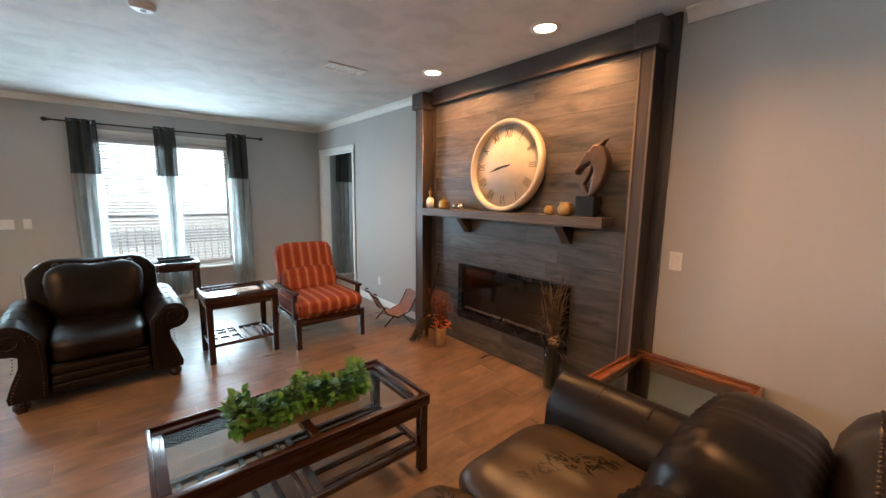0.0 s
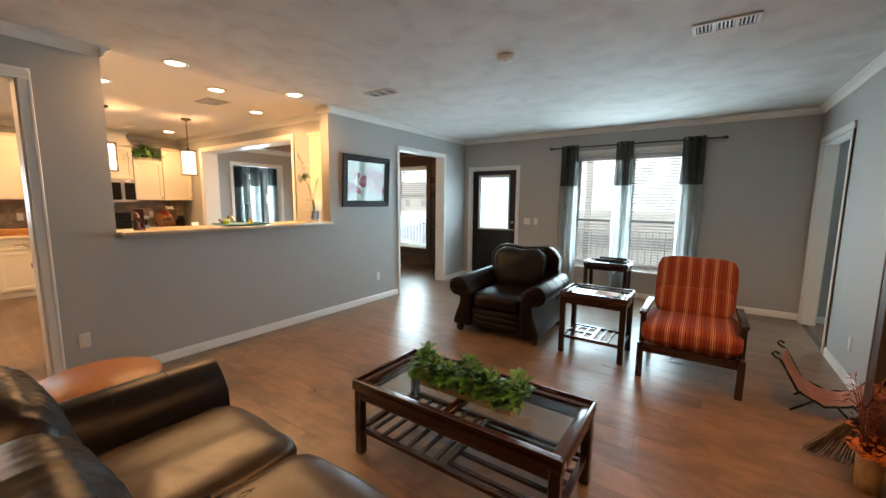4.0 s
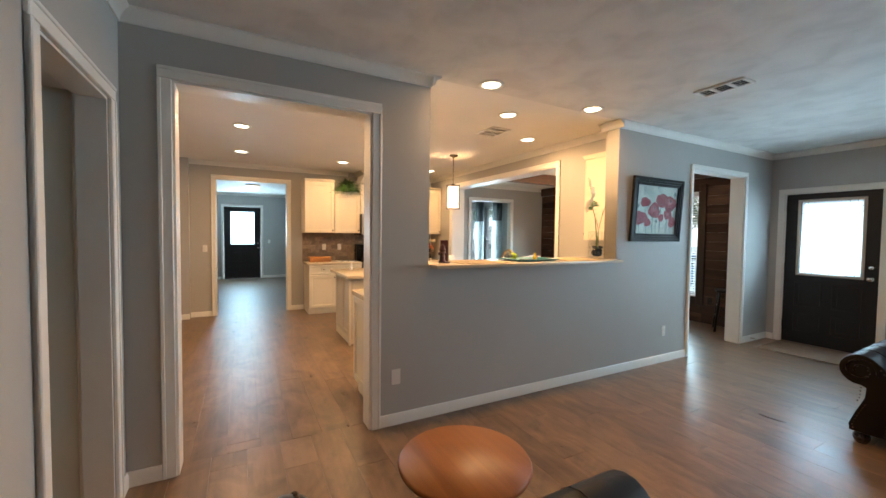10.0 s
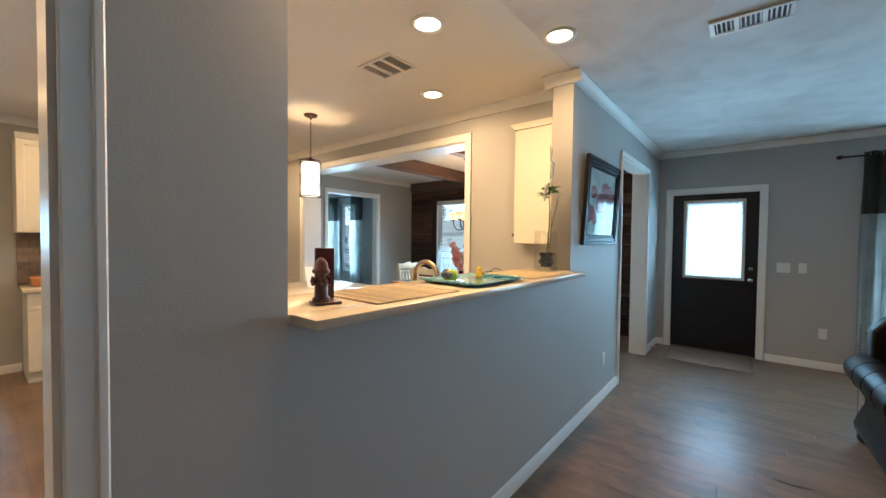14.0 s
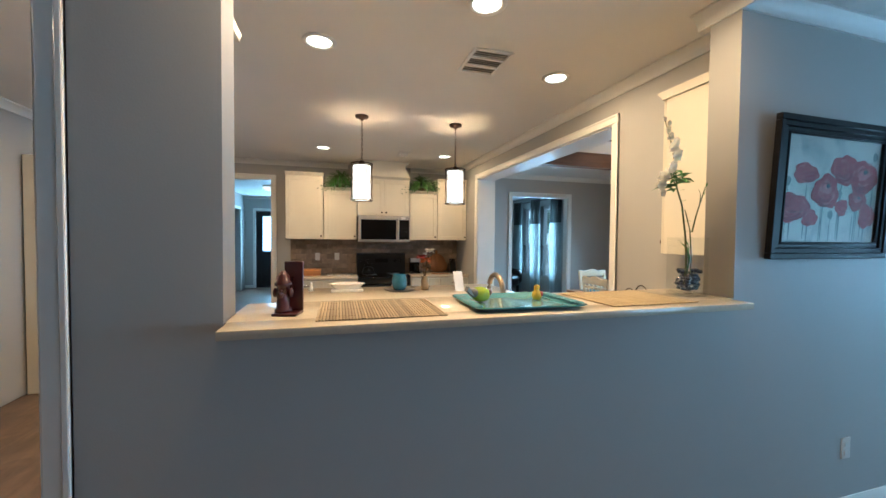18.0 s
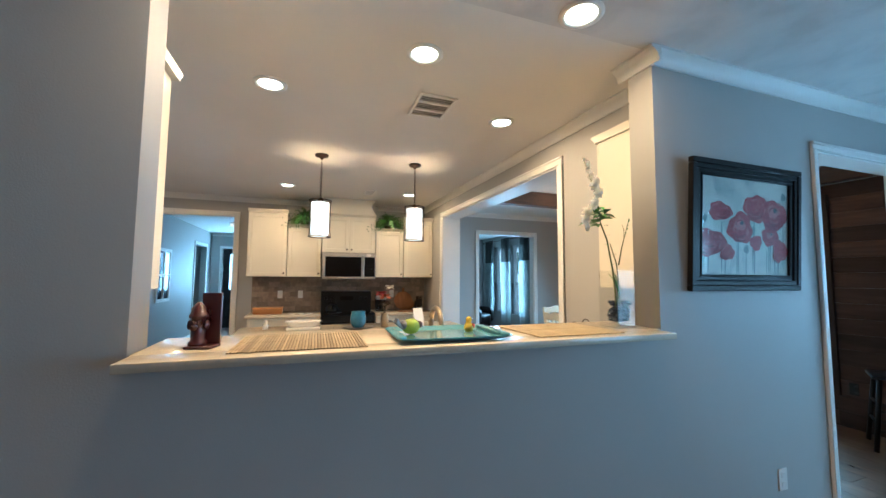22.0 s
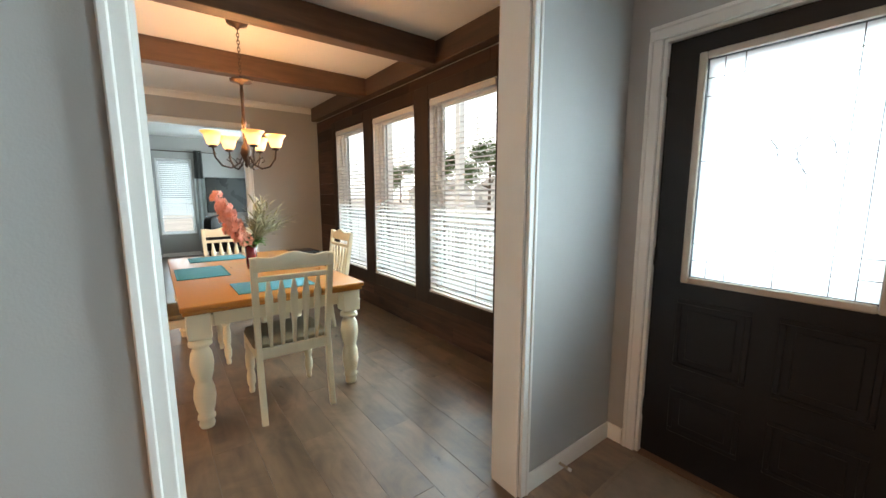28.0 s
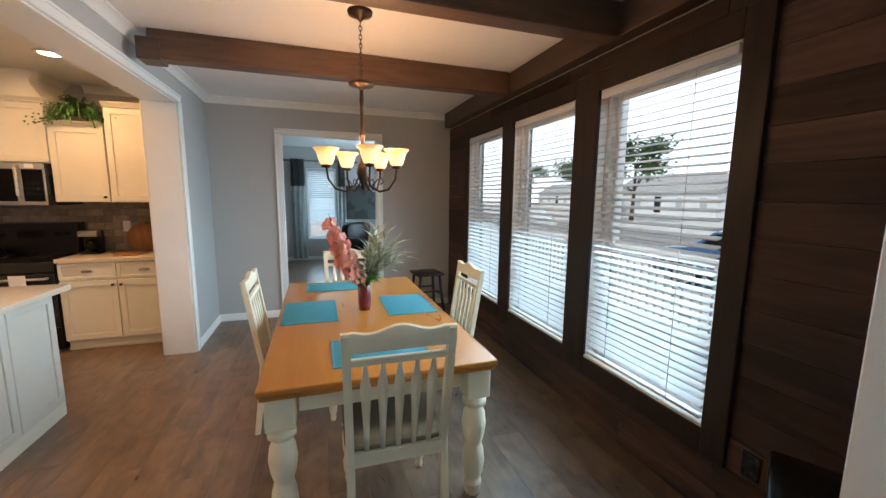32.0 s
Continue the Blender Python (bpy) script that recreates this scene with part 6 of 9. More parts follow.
tray_table("coffee_table", 1.465, 2.675, 1.765, 2.34, 0.438, "dark mahogany coffee table with glass panels and a slatted shelf", 2, 0.135)
tray_table("side_table", 1.945, 2.55, 3.985, 4.46, 0.60, "dark mahogany side table with a glass top and slatted shelf", 1, 0.15)
tray_table("window_side_table", 1.60, 2.21, 6.20, 6.62, 0.58, "dark wooden side table under the window", 1, 0.2, slats=False)
o = thing("wooden_tray", "low dark wooden tray on the window table", "tray", (1.95, 6.42, 0.597))
part("tray_bottom", boxed(-0.19, -0.13, 0, 0.19, 0.13, 0.012, 0.003, 1), BLACKWOOD, o)
for s in (-1, 1):
    part("tray_side", boxed(-0.19, s * 0.13, 0.012, 0.19, s * 0.115, 0.045, 0.003, 1), BLACKWOOD, o)
tray_table("sofa_end_table", 3.42, 4.10, 0.60, 1.29, 0.485, "red cherry end table with a glass top between sofa and fireplace", 1, 0.15, (CHERRY, wood("red_cherry_across", (0.085, 0.026, 0.011), (0.22, 0.075, 0.030), 1, 0.26, 1.0, 0.1, 0.35, bstr=0.06), MAHOGANY_Z), slats=False)
o = thing("brochure", "white printed brochure lying on the side table", "brochure", (2.33, 4.25, 0.5925))
part("sheet", boxed(-0.11, -0.08, 0, 0.11, 0.08, 0.003), PAPER, o)
for k in range(5):
    part("text_line", boxed(-0.09, -0.06 + 0.024 * k, 0.003, 0.02 + 0.012 * (k % 3), -0.052 + 0.024 * k, 0.0036), INK, o)

o = thing("round_side_table", "round honey-oak side table beside the sofa", "table", (0.485, 0.90, 0))
part("tabletop", turned([(0.0, 0.498), (0.235, 0.498), (0.262, 0.508), (0.268, 0.522), (0.26, 0.534), (0.0, 0.535)], 56), OAK_ROUND, o)
part("apron", turned([(0.20, 0.45), (0.205, 0.498), (0.0, 0.498)], 40), BLACKWOOD, o)
part("pedestal", turned([(0.0, 0.12), (0.05, 0.12), (0.035, 0.18), (0.055, 0.26), (0.03, 0.34), (0.04, 0.42), (0.06, 0.46), (0.0, 0.46)], 24), BLACKWOOD, o)
for k in range(3):
    a = radians(90 + 120 * k)
    part("foot", tube(bmesh.new(), [(0.03 * math.cos(a), 0.03 * math.sin(a), 0.16), (0.12 * math.cos(a), 0.12 * math.sin(a), 0.13), (0.22 * math.cos(a), 0.22 * math.sin(a), 0.022)], 0.022, 8, 0.8), BLACKWOOD, o)

# trough of greenery on the coffee table
o = thing("greenery_planter", "long wooden trough of artificial green leaves on the coffee table", "plant", (2.075, 2.03, 0.432), 0)
bm = bmesh.new()
prism(bm, [(-0.052, 0.0), (0.052, 0.0), (0.070, 0.075), (-0.070, 0.075)], 0, -0.28, 0.28)
part("trough", bm, TROUGH, o)
for s in (-1, 1):
    part("trough_handle", tube(bmesh.new(), [(s * 0.28, -0.03, 0.05), (s * 0.30, -0.02, 0.06), (s * 0.30, 0.02, 0.06), (s * 0.28, 0.03, 0.05)], 0.004, 6), BRONZE, o)
# two greens: plain leaves, and leaves coloured as if in shade
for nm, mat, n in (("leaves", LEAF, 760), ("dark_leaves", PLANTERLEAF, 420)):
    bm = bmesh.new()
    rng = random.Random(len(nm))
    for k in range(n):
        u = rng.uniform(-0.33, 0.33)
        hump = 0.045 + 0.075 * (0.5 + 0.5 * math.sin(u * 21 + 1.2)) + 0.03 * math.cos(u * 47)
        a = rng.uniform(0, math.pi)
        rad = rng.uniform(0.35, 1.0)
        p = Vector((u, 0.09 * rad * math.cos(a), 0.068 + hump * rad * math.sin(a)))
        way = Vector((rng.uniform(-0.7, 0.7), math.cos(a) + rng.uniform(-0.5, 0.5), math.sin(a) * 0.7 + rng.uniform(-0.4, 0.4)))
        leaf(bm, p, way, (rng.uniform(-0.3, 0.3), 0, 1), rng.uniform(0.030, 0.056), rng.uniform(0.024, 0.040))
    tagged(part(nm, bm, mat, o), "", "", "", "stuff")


# ---- framed prints ----
def framed_poppies(x0, x1, z0, z1, flip, at, turn, label, lean=3.0):
    """A stepped black frame with a flower print under glass. Local x along the wall, y out of it."""
    f = thing("framed_print", label, "picture", at, turn)
    f.matrix_basis = pose(*at, 0, 0, turn) @ pose(0, 0.001, z0, -lean) @ Matrix.Translation((0, 0, -z0)) @ Matrix.Diagonal((1, 0.72, 1, 1))
    w, h = x1 - x0, z1 - z0
    steps = ((0.0, 0.030, 0.042), (0.030, 0.055, 0.034), (0.055, 0.075, 0.022), (0.075, 0.085, 0.028))
    for nm, horiz in (("frame_rail", True), ("frame_stile", False)):
        for s in (0, 1):
            bm = bmesh.new()
            for a, b, d in steps:
                if horiz:
                    z = (z0 + a, z0 + b) if s == 0 else (z1 - b, z1 - a)
                    box(bm, x0 + a, 0.001, z[0], x1 - a, d, z[1], 0.003, 1)
                else:
                    u = (x0 + a, x0 + b) if s == 0 else (x1 - b, x1 - a)
                    box(bm, u[0], 0.001, z0 + b, u[1], d, z1 - b, 0.003, 1)
            part(nm, bm, BLACKWOOD, f)
    i = 0.083
    part("print", boxed(x0 + i, 0.002, z0 + i, x1 - i, 0.008, z1 - i), CANVAS, f, "painted red poppies on a pale ground")
    W, Hh = w - 2 * i, h - 2 * i
    ux, uz = x0 + i, z0 + i
    rng = random.Random(3)

    def blob(bm, u, v, ru, rv, y, n=22):
        vs = []
        for k in range(n):
            a = 2 * math.pi * k / n
            q = 1 + 0.10 * math.sin(3 * a + u * 9) + 0.06 * math.sin(7 * a + v * 5)
            pu, pv = min(max(u + ru * q * math.cos(a), 0.003), 0.997), min(max(v + rv * q * math.sin(a), 0.003), 0.997)
            vs.append(bm.verts.new((ux + W * ((1 - pu) if flip else pu), y, uz + Hh * pv)))
        bm.faces.new(vs)
    def stroke(bm, u, v, ru, rv, a0, a1, r, wide, y, n=9):
        """A brush stroke: a band that swells and thins along an arc of the bloom."""
        inner, outer = [], []
        for k in range(n):
            a = a0 + (a1 - a0) * k / (n - 1)
            half = wide * math.sin(math.pi * (0.06 + 0.88 * k / (n - 1))) + 0.006
            for side, q in ((inner, r - half), (outer, r + half)):
                pu, pv = min(max(u + ru * q * math.cos(a), 0.003), 0.997), min(max(v + rv * q * math.sin(a), 0.003), 0.997)
                side.append(bm.verts.new((ux + W * ((1 - pu) if flip else pu), y, uz + Hh * pv)))
        for k in range(n - 1):
            bm.faces.new((inner[k], inner[k + 1], outer[k + 1], outer[k]))
    flowers = ((0.605, 0.71, 0.135, 0.145, 0), (0.21, 0.65, 0.125, 0.095, 0), (0.10, 0.33, 0.165, 0.135, 0), (0.285, 0.235, 0.08, 0.085, 0), (0.43, 0.49, 0.14, 0.16, 1),
               (0.82, 0.645, 0.155, 0.17, 1), (0.61, 0.345, 0.07, 0.08, 0), (0.775, 0.415, 0.10, 0.095, 1), (0.90, 0.265, 0.095, 0.12, 0))
    bm = bmesh.new()
    for u, v, ru, rv, opened in flowers:
        blob(bm, u + 0.02 * math.sin(u * 40), v * 0.45, 0.008, v * 0.45, 0.0084, 8)
        if opened:
            blob(bm, u - 0.035, v * 0.36, 0.006, v * 0.36, 0.0085, 8)
    for u, v in ((0.04, 0.57), (0.50, 0.27), (0.575, 0.47), (0.94, 0.86)):
        blob(bm, u, v, 0.03, 0.045, 0.0086, 12)
        blob(bm, u, v * 0.5, 0.005, v * 0.5, 0.0084, 8)
    bmesh.ops.recalc_face_normals(bm, faces=bm.faces[:])
    part("painted_stems", bm, PAINTSTEM, f)
    for j, (u, v, ru, rv, opened) in enumerate(flowers):
        bm = bmesh.new()
        blob(bm, u, v, ru, rv, 0.0090 + 0.0002 * j, 30)
        fl = part("painted_poppy", bm, POPPY, f)
        dark, pale = bmesh.new(), bmesh.new()
        for k in range(9 if ru > 0.1 else 5):
            low = rng.uniform(3.4, 5.2)
            stroke(dark, u, v, ru, rv, low, low + rng.uniform(0.7, 1.6), rng.uniform(0.35, 0.92), 0.05, 0.0112 + 0.0002 * j + 0.00002 * k)
        for k in range(6 if ru > 0.1 else 3):
            top = rng.uniform(0.2, 5.8)
            stroke(pale, u, v, ru, rv, top, top + rng.uniform(0.4, 1.0), rng.uniform(0.45, 0.9), 0.035, 0.0136 + 0.0002 * j + 0.00002 * k)
        if opened:
            blob(pale, u - 0.01, v + rv * 0.22, ru * 0.46, rv * 0.38, 0.0134 + 0.0002 * j)
            stroke(dark, u - 0.01, v + rv * 0.22, ru * 0.46, rv * 0.38, 0.3, 3.4, 0.75, 0.10, 0.0154 + 0.0001 * j)
            bm = bmesh.new()
            blob(bm, u + 0.005, v + rv * 0.32, ru * 0.15, rv * 0.13, 0.0165 + 0.0001 * j, 10)
            part("painted_eye", bm, PAINTEYE, fl)
        part("painted_shade", dark, POPPY_DARK, fl)
        part("painted_highlight", pale, POPPY_PALE, fl)
    g = part("glass_cover", boxed(x0 + i, 0.0185, z0 + i, x1 - i, 0.0205, z1 - i), PRINTGLASS, f)
    g.visible_shadow = False
    return f


# on the half wall, seen from the living room (its own left is towards -y)
framed_poppies(-0.435, 0.435, -0.345, 0.345, True, (WX1, 4.158, 1.73), -90, "black framed print of red poppies on the grey wall")
framed_poppies(-0.36, 0.36, -0.36, 0.36, True, (1.86, SY, 1.695), 0, "black framed print of red flowers on the wall behind the sofa")


# ---- curtains ----
def curtain(bm, x0, x1, y, z0, z1, folds, amp, seed=0, n=64):
    rows = []
    for z in (z0, z0 + (z1 - z0) * 0.33, z0 + (z1 - z0) * 0.66, z1):
        f = (z - z0) / (z1 - z0)
        rows.append([bm.verts.new((x0 + (x1 - x0) * (k / n) + (0.012 * math.sin(k * 0.9 + z * 3)) * (1 - f), y + amp * math.sin(2 * math.pi * folds * k / n + 0.5 * math.sin(z * 2 + seed)), z)) for k in range(n + 1)])
    for a, c in zip(rows, rows[1:]):
        for k in range(n):
            bm.faces.new((a[k], a[k + 1], c[k + 1], c[k]))
    bmesh.ops.solidify(bm, geom=bm.faces[:], thickness=0.003)
    return bm


def curtain_set(y, z_rod, rod, panels, label, split=1.73, z0=0.06, axis=0, at=(0, 0, 0), turn=0):
    r = thing("curtain_rod", "dark metal curtain rod with finials", "curtain rod", at, turn)
    part("rod", tube(bmesh.new(), [(rod[0], y, z_rod), (rod[1], y, z_rod)], 0.010, 10), BRONZE, r)
    for u, s in ((rod[0], -1), (rod[1], 1)):
        part("finial", turned([(0.010, 0), (0.016, 0.01), (0.010, 0.02), (0.024, 0.04), (0.020, 0.065), (0.0, 0.08)], 14, (u, y, z_rod), Matrix.Rotation(radians(90 * s), 4, "Y")), BRONZE, r)
        part("bracket", tube(bmesh.new(), [(u - s * 0.06, y, z_rod), (u - s * 0.06, y + 0.07, z_rod + 0.005)], 0.008, 8), BRONZE, r)
    for k, (a, b) in enumerate(panels):
        c = thing("curtain", label, "curtain", at, turn, "curtain panels")
        folds = max(2, round((b - a) / 0.085))
        part("header_band", curtain(bmesh.new(), a, b, y, split, z_rod + 0.04, folds, 0.026, k), CURTAIN_TOP, c, "charcoal upper band")
        part("sheer_length", curtain(bmesh.new(), a - 0.015, b + 0.015, y, z0, split, folds, 0.030, k), CURTAIN_LOW, c, "pale grey lower length")
        for j in range(folds):
            part("grommet", turned([(0.016, -0.004), (0.024, -0.004), (0.024, 0.004), (0.016, 0.004)], 14, (a + (b - a) * (j + 0.5) / folds, y, z_rod), Matrix.Rotation(radians(90), 4, "Y")), CHROME, c)


curtain_set(NY - 0.075, 2.345, (0.90, 3.15), ((1.03, 1.30), (1.86, 2.10), (2.72, 2.99)), "grommet curtain, charcoal above and pale sheer grey below")
curtain_set(NY - 0.075, 2.345, (4.35, 6.2), ((4.42, 4.72), (5.75, 6.05)), "grommet curtain in the side room, charcoal above and pale below")
curtain_set(DY - 0.10, 2.47, (-9.85, -7.15), ((-9.75, -9.27), (-8.78, -8.30), (-7.82, -7.34)), "grommet curtain in the den, charcoal above and pale below", 1.87)
curtain_set(0, 2.30, (-0.75, 0.75), ((-0.66, -0.37), (0.37, 0.53)), "grey grommet curtain at the end of the den", at=(-10.06, 5.3, 0), turn=90)

# mat at the front door
o = thing("door_mat", "taupe woven door mat on the floor inside the front door", "mat", (-0.25, 6.41, 0.0), 1.5)
part("mat_body", boxed(-0.43, -0.34, 0.004, 0.43, 0.34, 0.013, 0.004, 2), RUGCLOTH, o)
bm = bmesh.new()
for r in ((-0.43, -0.34, 0.43, -0.32), (-0.43, 0.32, 0.43, 0.34), (-0.43, -0.32, -0.41, 0.32), (0.41, -0.32, 0.43, 0.32)):
    box(bm, r[0], r[1], 0.004, r[2], r[3], 0.015, 0.003, 1)
part("mat_border", bm, RUGCLOTH, o)
o = thing("door_stop", "small brass spring door stop on the baseboard", "door stop", (WX1 + 0.014, 6.35, 0.05))
part("spring", tube(bmesh.new(), [(0.004 + 0.0006 * k, 0.006 * math.cos(k * 0.9), 0.006 * math.sin(k * 0.9)) for k in range(90)], 0.0018, 5), BRASS, o)
part("rubber_tip", turned([(0.008, 0), (0.008, 0.012), (0.0, 0.014)], 12, (0.056, 0, 0), Matrix.Rotation(radians(90), 4, "Y")), PLASTIC, o)

# ---- kitchen ----
def ringed(bm, u0, u1, z0, z1, s, g0, g1, axis):
    """A rectangular frame in one piece, with a small chamfer on its face."""
    c = 0.003
    k = 1 if g1 > g0 else -1
    rows = []
    for d, g in ((0.0, g0), (0.0, g1 - k * c), (c, g1), (s - c, g1), (s, g1 - k * c), (s, g0)):
        rows.append([bm.verts.new((u, g, z) if axis == 0 else (g, u, z)) for u, z in ((u0 + d, z0 + d), (u1 - d, z0 + d), (u1 - d, z1 - d), (u0 + d, z1 - d))])
    for a, b in zip(rows, rows[1:] + rows[:1]):
        for j in range(4):
            bm.faces.new((a[j], a[(j + 1) % 4], b[(j + 1) % 4], b[j]))
    bmesh.ops.recalc_face_normals(bm, faces=bm.faces[:])


def shaker(name, parent, u0, u1, z0, z1, face, axis, sign, material=None, knob=None, pull=False, gap=0.003):
    """A framed door or drawer front on the plane face (x for axis 1, y for axis 0); sign: which way it looks. knob: (side, end)."""
    material = material or CABINET
    bm = bmesh.new()
    u0, u1, z0, z1 = u0 + gap, u1 - gap, z0 + gap, z1 - gap

    def put(bm, a, b, c, d, g0, g1, bev=0.003):
        if axis == 0:
            return box(bm, a, face + sign * g0, c, b, face + sign * g1, d, bev, 1)
        return box(bm, face + sign * g0, a, c, face + sign * g1, b, d, bev, 1)
    s = 0.055 if z1 - z0 > 0.25 else 0.03
    ringed(bm, u0, u1, z0, z1, s, face, face + sign * 0.02, axis)
    d = part(name, bm, material, parent)
    part("panel", put(bmesh.new(), u0 + s - 0.002, u1 - s + 0.002, z0 + s - 0.002, z1 - s + 0.002, 0.001, 0.010, 0), material, d)
    m = Matrix.Rotation(radians(-90 * sign), 4, "X") if axis == 0 else Matrix.Rotation(radians(90 * sign), 4, "Y")
    if knob:
        u = u0 + 0.03 if knob[0] < 0 else u1 - 0.03
        z = z0 + 0.045 if knob[1] < 0 else z1 - 0.045
        at = (u, face + sign * 0.02, z) if axis == 0 else (face + sign * 0.02, u, z)
        part("knob", turned([(0.009, 0), (0.006, 0.004), (0.006, 0.014), (0.013, 0.02), (0.012, 0.028), (0, 0.03)], 14, at, m), BRONZE, d, "dark bronze knob")
    if pull:
        u, z = (u0 + u1) / 2, (z0 + z1) / 2
        pts = []
        for i in range(11):
            a = math.pi * i / 10
            v, g = -0.045 * math.cos(a), 0.02 + 0.022 * math.sin(a)
            pts.append((u + v, face + sign * g, z) if axis == 0 else (face + sign * g, u + v, z))
        bm = tube(bmesh.new(), pts, 0.006, 8)
        q = (u, face + sign * 0.026, z + 0.004) if axis == 0 else (face + sign * 0.026, u, z + 0.004)
        puff(bm, q, (0.045, 0.02, 0.013) if axis == 0 else (0.02, 0.045, 0.013), 0.8, 0.8, 16, 8)
        part("cup_pull", bm, CHROME, d, "nickel cup pull")
    return d


UF = -5.285      # face of the wall cabinets
BF = -5.17       # face of the base cabinets


def upper(y0, y1, z0, z1, doors, label, top=0.05):
    c = thing("wall_cabinet", label, "cabinet")
    part("carcass", boxed(KX + 0.002, y0 + 0.001, z0, UF, y1 - 0.001, z1, 0.002, 1), CABINET, c)
    w = (y1 - y0) / doors
    for k in range(doors):
        shaker("door", c, y0 + w * k, y0 + w * (k + 1), z0, z1 - 0.004, UF + 0.001, 1, 1, None, ((1 if doors == 1 or k == 0 else -1), -1))
    o = [(UF + 0.02, z1), (UF + 0.022, z1 + 0.012), (UF + 0.055, z1 + top - 0.008), (UF + 0.055, z1 + top), (KX + 0.004, z1 + top), (KX + 0.004, z1)]
    part("cornice", prism(bmesh.new(), o, 1, y0 - 0.004, y1 + 0.004), CABINET, c)
    return c


upper(1.078, 1.588, 1.44, 2.34, 1, "tall cream wall cabinet with a cornice")
upper(1.594, 2.056, 1.44, 2.15, 1, "lower cream wall cabinet with a fern on top", 0.04)
upper(2.062, 2.842, 1.80, 2.34, 2, "cream two-door cabinet above the microwave", 0.045)
upper(2.848, 3.278, 1.44, 2.15, 1, "lower cream wall cabinet with a fern on top", 0.04)
upper(3.284, 3.762, 1.44, 2.34, 1, "tall cream wall cabinet in the corner")
# flared boxing from the middle cabinet to the ceiling
bm = bmesh.new()
prism(bm, [(2.06, 2.386), (2.845, 2.386), (2.775, 2.50), (2.775, 2.545), (2.845, 2.615), (2.06, 2.615), (2.13, 2.545), (2.13, 2.50)], 0, KX + 0.005, UF + 0.03)
tagged(new("range_hood_cover", mesh_of("range_hood_cover", bm, CABINET)), "cream boxed chimney with a crown at the ceiling above the range", "hood")


def base_unit(name, y0, y1, label, drawers=2):
    c = thing(name, label, "cabinet")
    part("carcass", boxed(KX + 0.002, y0 + 0.001, 0.095, BF, y1 - 0.001, 0.868, 0.002, 1), CABINET, c)
    part("toe_kick", boxed(KX + 0.002, y0 + 0.001, 0.0, BF - 0.035, y1 - 0.001, 0.095), CABINET, c)
    part("base_moulding", boxed(BF - 0.034, y0 + 0.001, 0.0, BF - 0.02, y1 - 0.001, 0.03, 0.003, 1), CABINET, c)
    w = (y1 - y0) / drawers
    for k in range(drawers):
        shaker("drawer_front", c, y0 + w * k, y0 + w * (k + 1), 0.70, 0.862, BF + 0.001, 1, 1, None, None, True)
        shaker("door", c, y0 + w * k, y0 + w * (k + 1), 0.105, 0.692, BF + 0.001, 1, 1, None, ((1 if k % 2 == 0 else -1), 1))
    return c


base_unit("base_cabinet", 1.13, 2.065, "cream base cabinet with cup pulls beside the range")
base_unit("base_cabinet", 2.85, 3.765, "cream base cabinet with cup pulls in the corner")
for y0, y1, lab in ((1.10, 2.068, "cream quartz worktop beside the range"), (2.842, 3.768, "cream quartz worktop in the corner")):
    tagged(new("worktop", mesh_of("worktop", boxed(KX + 0.003, y0, 0.869, BF + 0.035, y1, 0.908, 0.004, 2), QUARTZ)), lab, "worktop")

# range
r = thing("range", "black electric range with a glass cooktop and backguard", "oven", (0, 0, 0))
part("body", boxed(KX + 0.02, 2.078, 0.03, BF + 0.01, 2.838, 0.895, 0.004, 1), RANGEBLACK, r)
part("cooktop", boxed(KX + 0.04, 2.074, 0.895, BF + 0.03, 2.842, 0.912, 0.004, 2), DARKSCREEN, r)
part("backguard", prism(bmesh.new(), [(KX + 0.03, 0.912), (KX + 0.19, 0.912), (KX + 0.165, 1.215), (KX + 0.03, 1.225)], 1, 2.08, 2.836), RANGEBLACK, r)
part("display", boxed(KX + 0.16, 2.36, 1.08, KX + 0.180, 2.56, 1.14), DARKSCREEN, r)
for k, y in enumerate((2.15, 2.24, 2.67, 2.76)):
    part("control_knob", turned([(0.024, 0), (0.022, 0.018), (0.0, 0.02)], 16, (KX + 0.174, y, 1.11), Matrix.Rotation(radians(86), 4, "Y")), RANGEBLACK, r)
part("oven_door", boxed(BF + 0.011, 2.085, 0.26, BF + 0.04, 2.831, 0.78, 0.005, 1), OVENGLASS, r)
part("oven_window", boxed(BF + 0.041, 2.17, 0.36, BF + 0.043, 2.746, 0.66), DARKSCREEN, r)
part("oven_handle", tube(bmesh.new(), [(BF + 0.04, 2.13, 0.735), (BF + 0.08, 2.14, 0.735), (BF + 0.08, 2.776, 0.735), (BF + 0.04, 2.786, 0.735)], 0.012, 10), STEEL, r, "steel towel-bar handle")
part("control_strip", boxed(BF + 0.011, 2.085, 0.79, BF + 0.035, 2.831, 0.885, 0.004, 1), OVENGLASS, r)
part("warming_drawer", boxed(BF + 0.011, 2.085, 0.06, BF + 0.036, 2.831, 0.25, 0.004, 1), RANGEBLACK, r)
for y, x, rad in ((2.27, -5.36, 0.10), (2.64, -5.36, 0.08), (2.27, -5.56, 0.08), (2.64, -5.56, 0.10)):
    part("burner_ring", turned([(rad, 0.9122), (rad, 0.9130), (rad - 0.006, 0.9130), (rad - 0.006, 0.9122)], 32, (x, y, 0)), GREYWEB, r)
o = thing("kettle", "black kettle on the range", "kettle", (-5.42, 2.24, 0.913))
part("body", turned([(0, 0), (0.085, 0.0), (0.095, 0.03), (0.075, 0.09), (0.03, 0.12), (0, 0.122)], 22), RANGEBLACK, o)
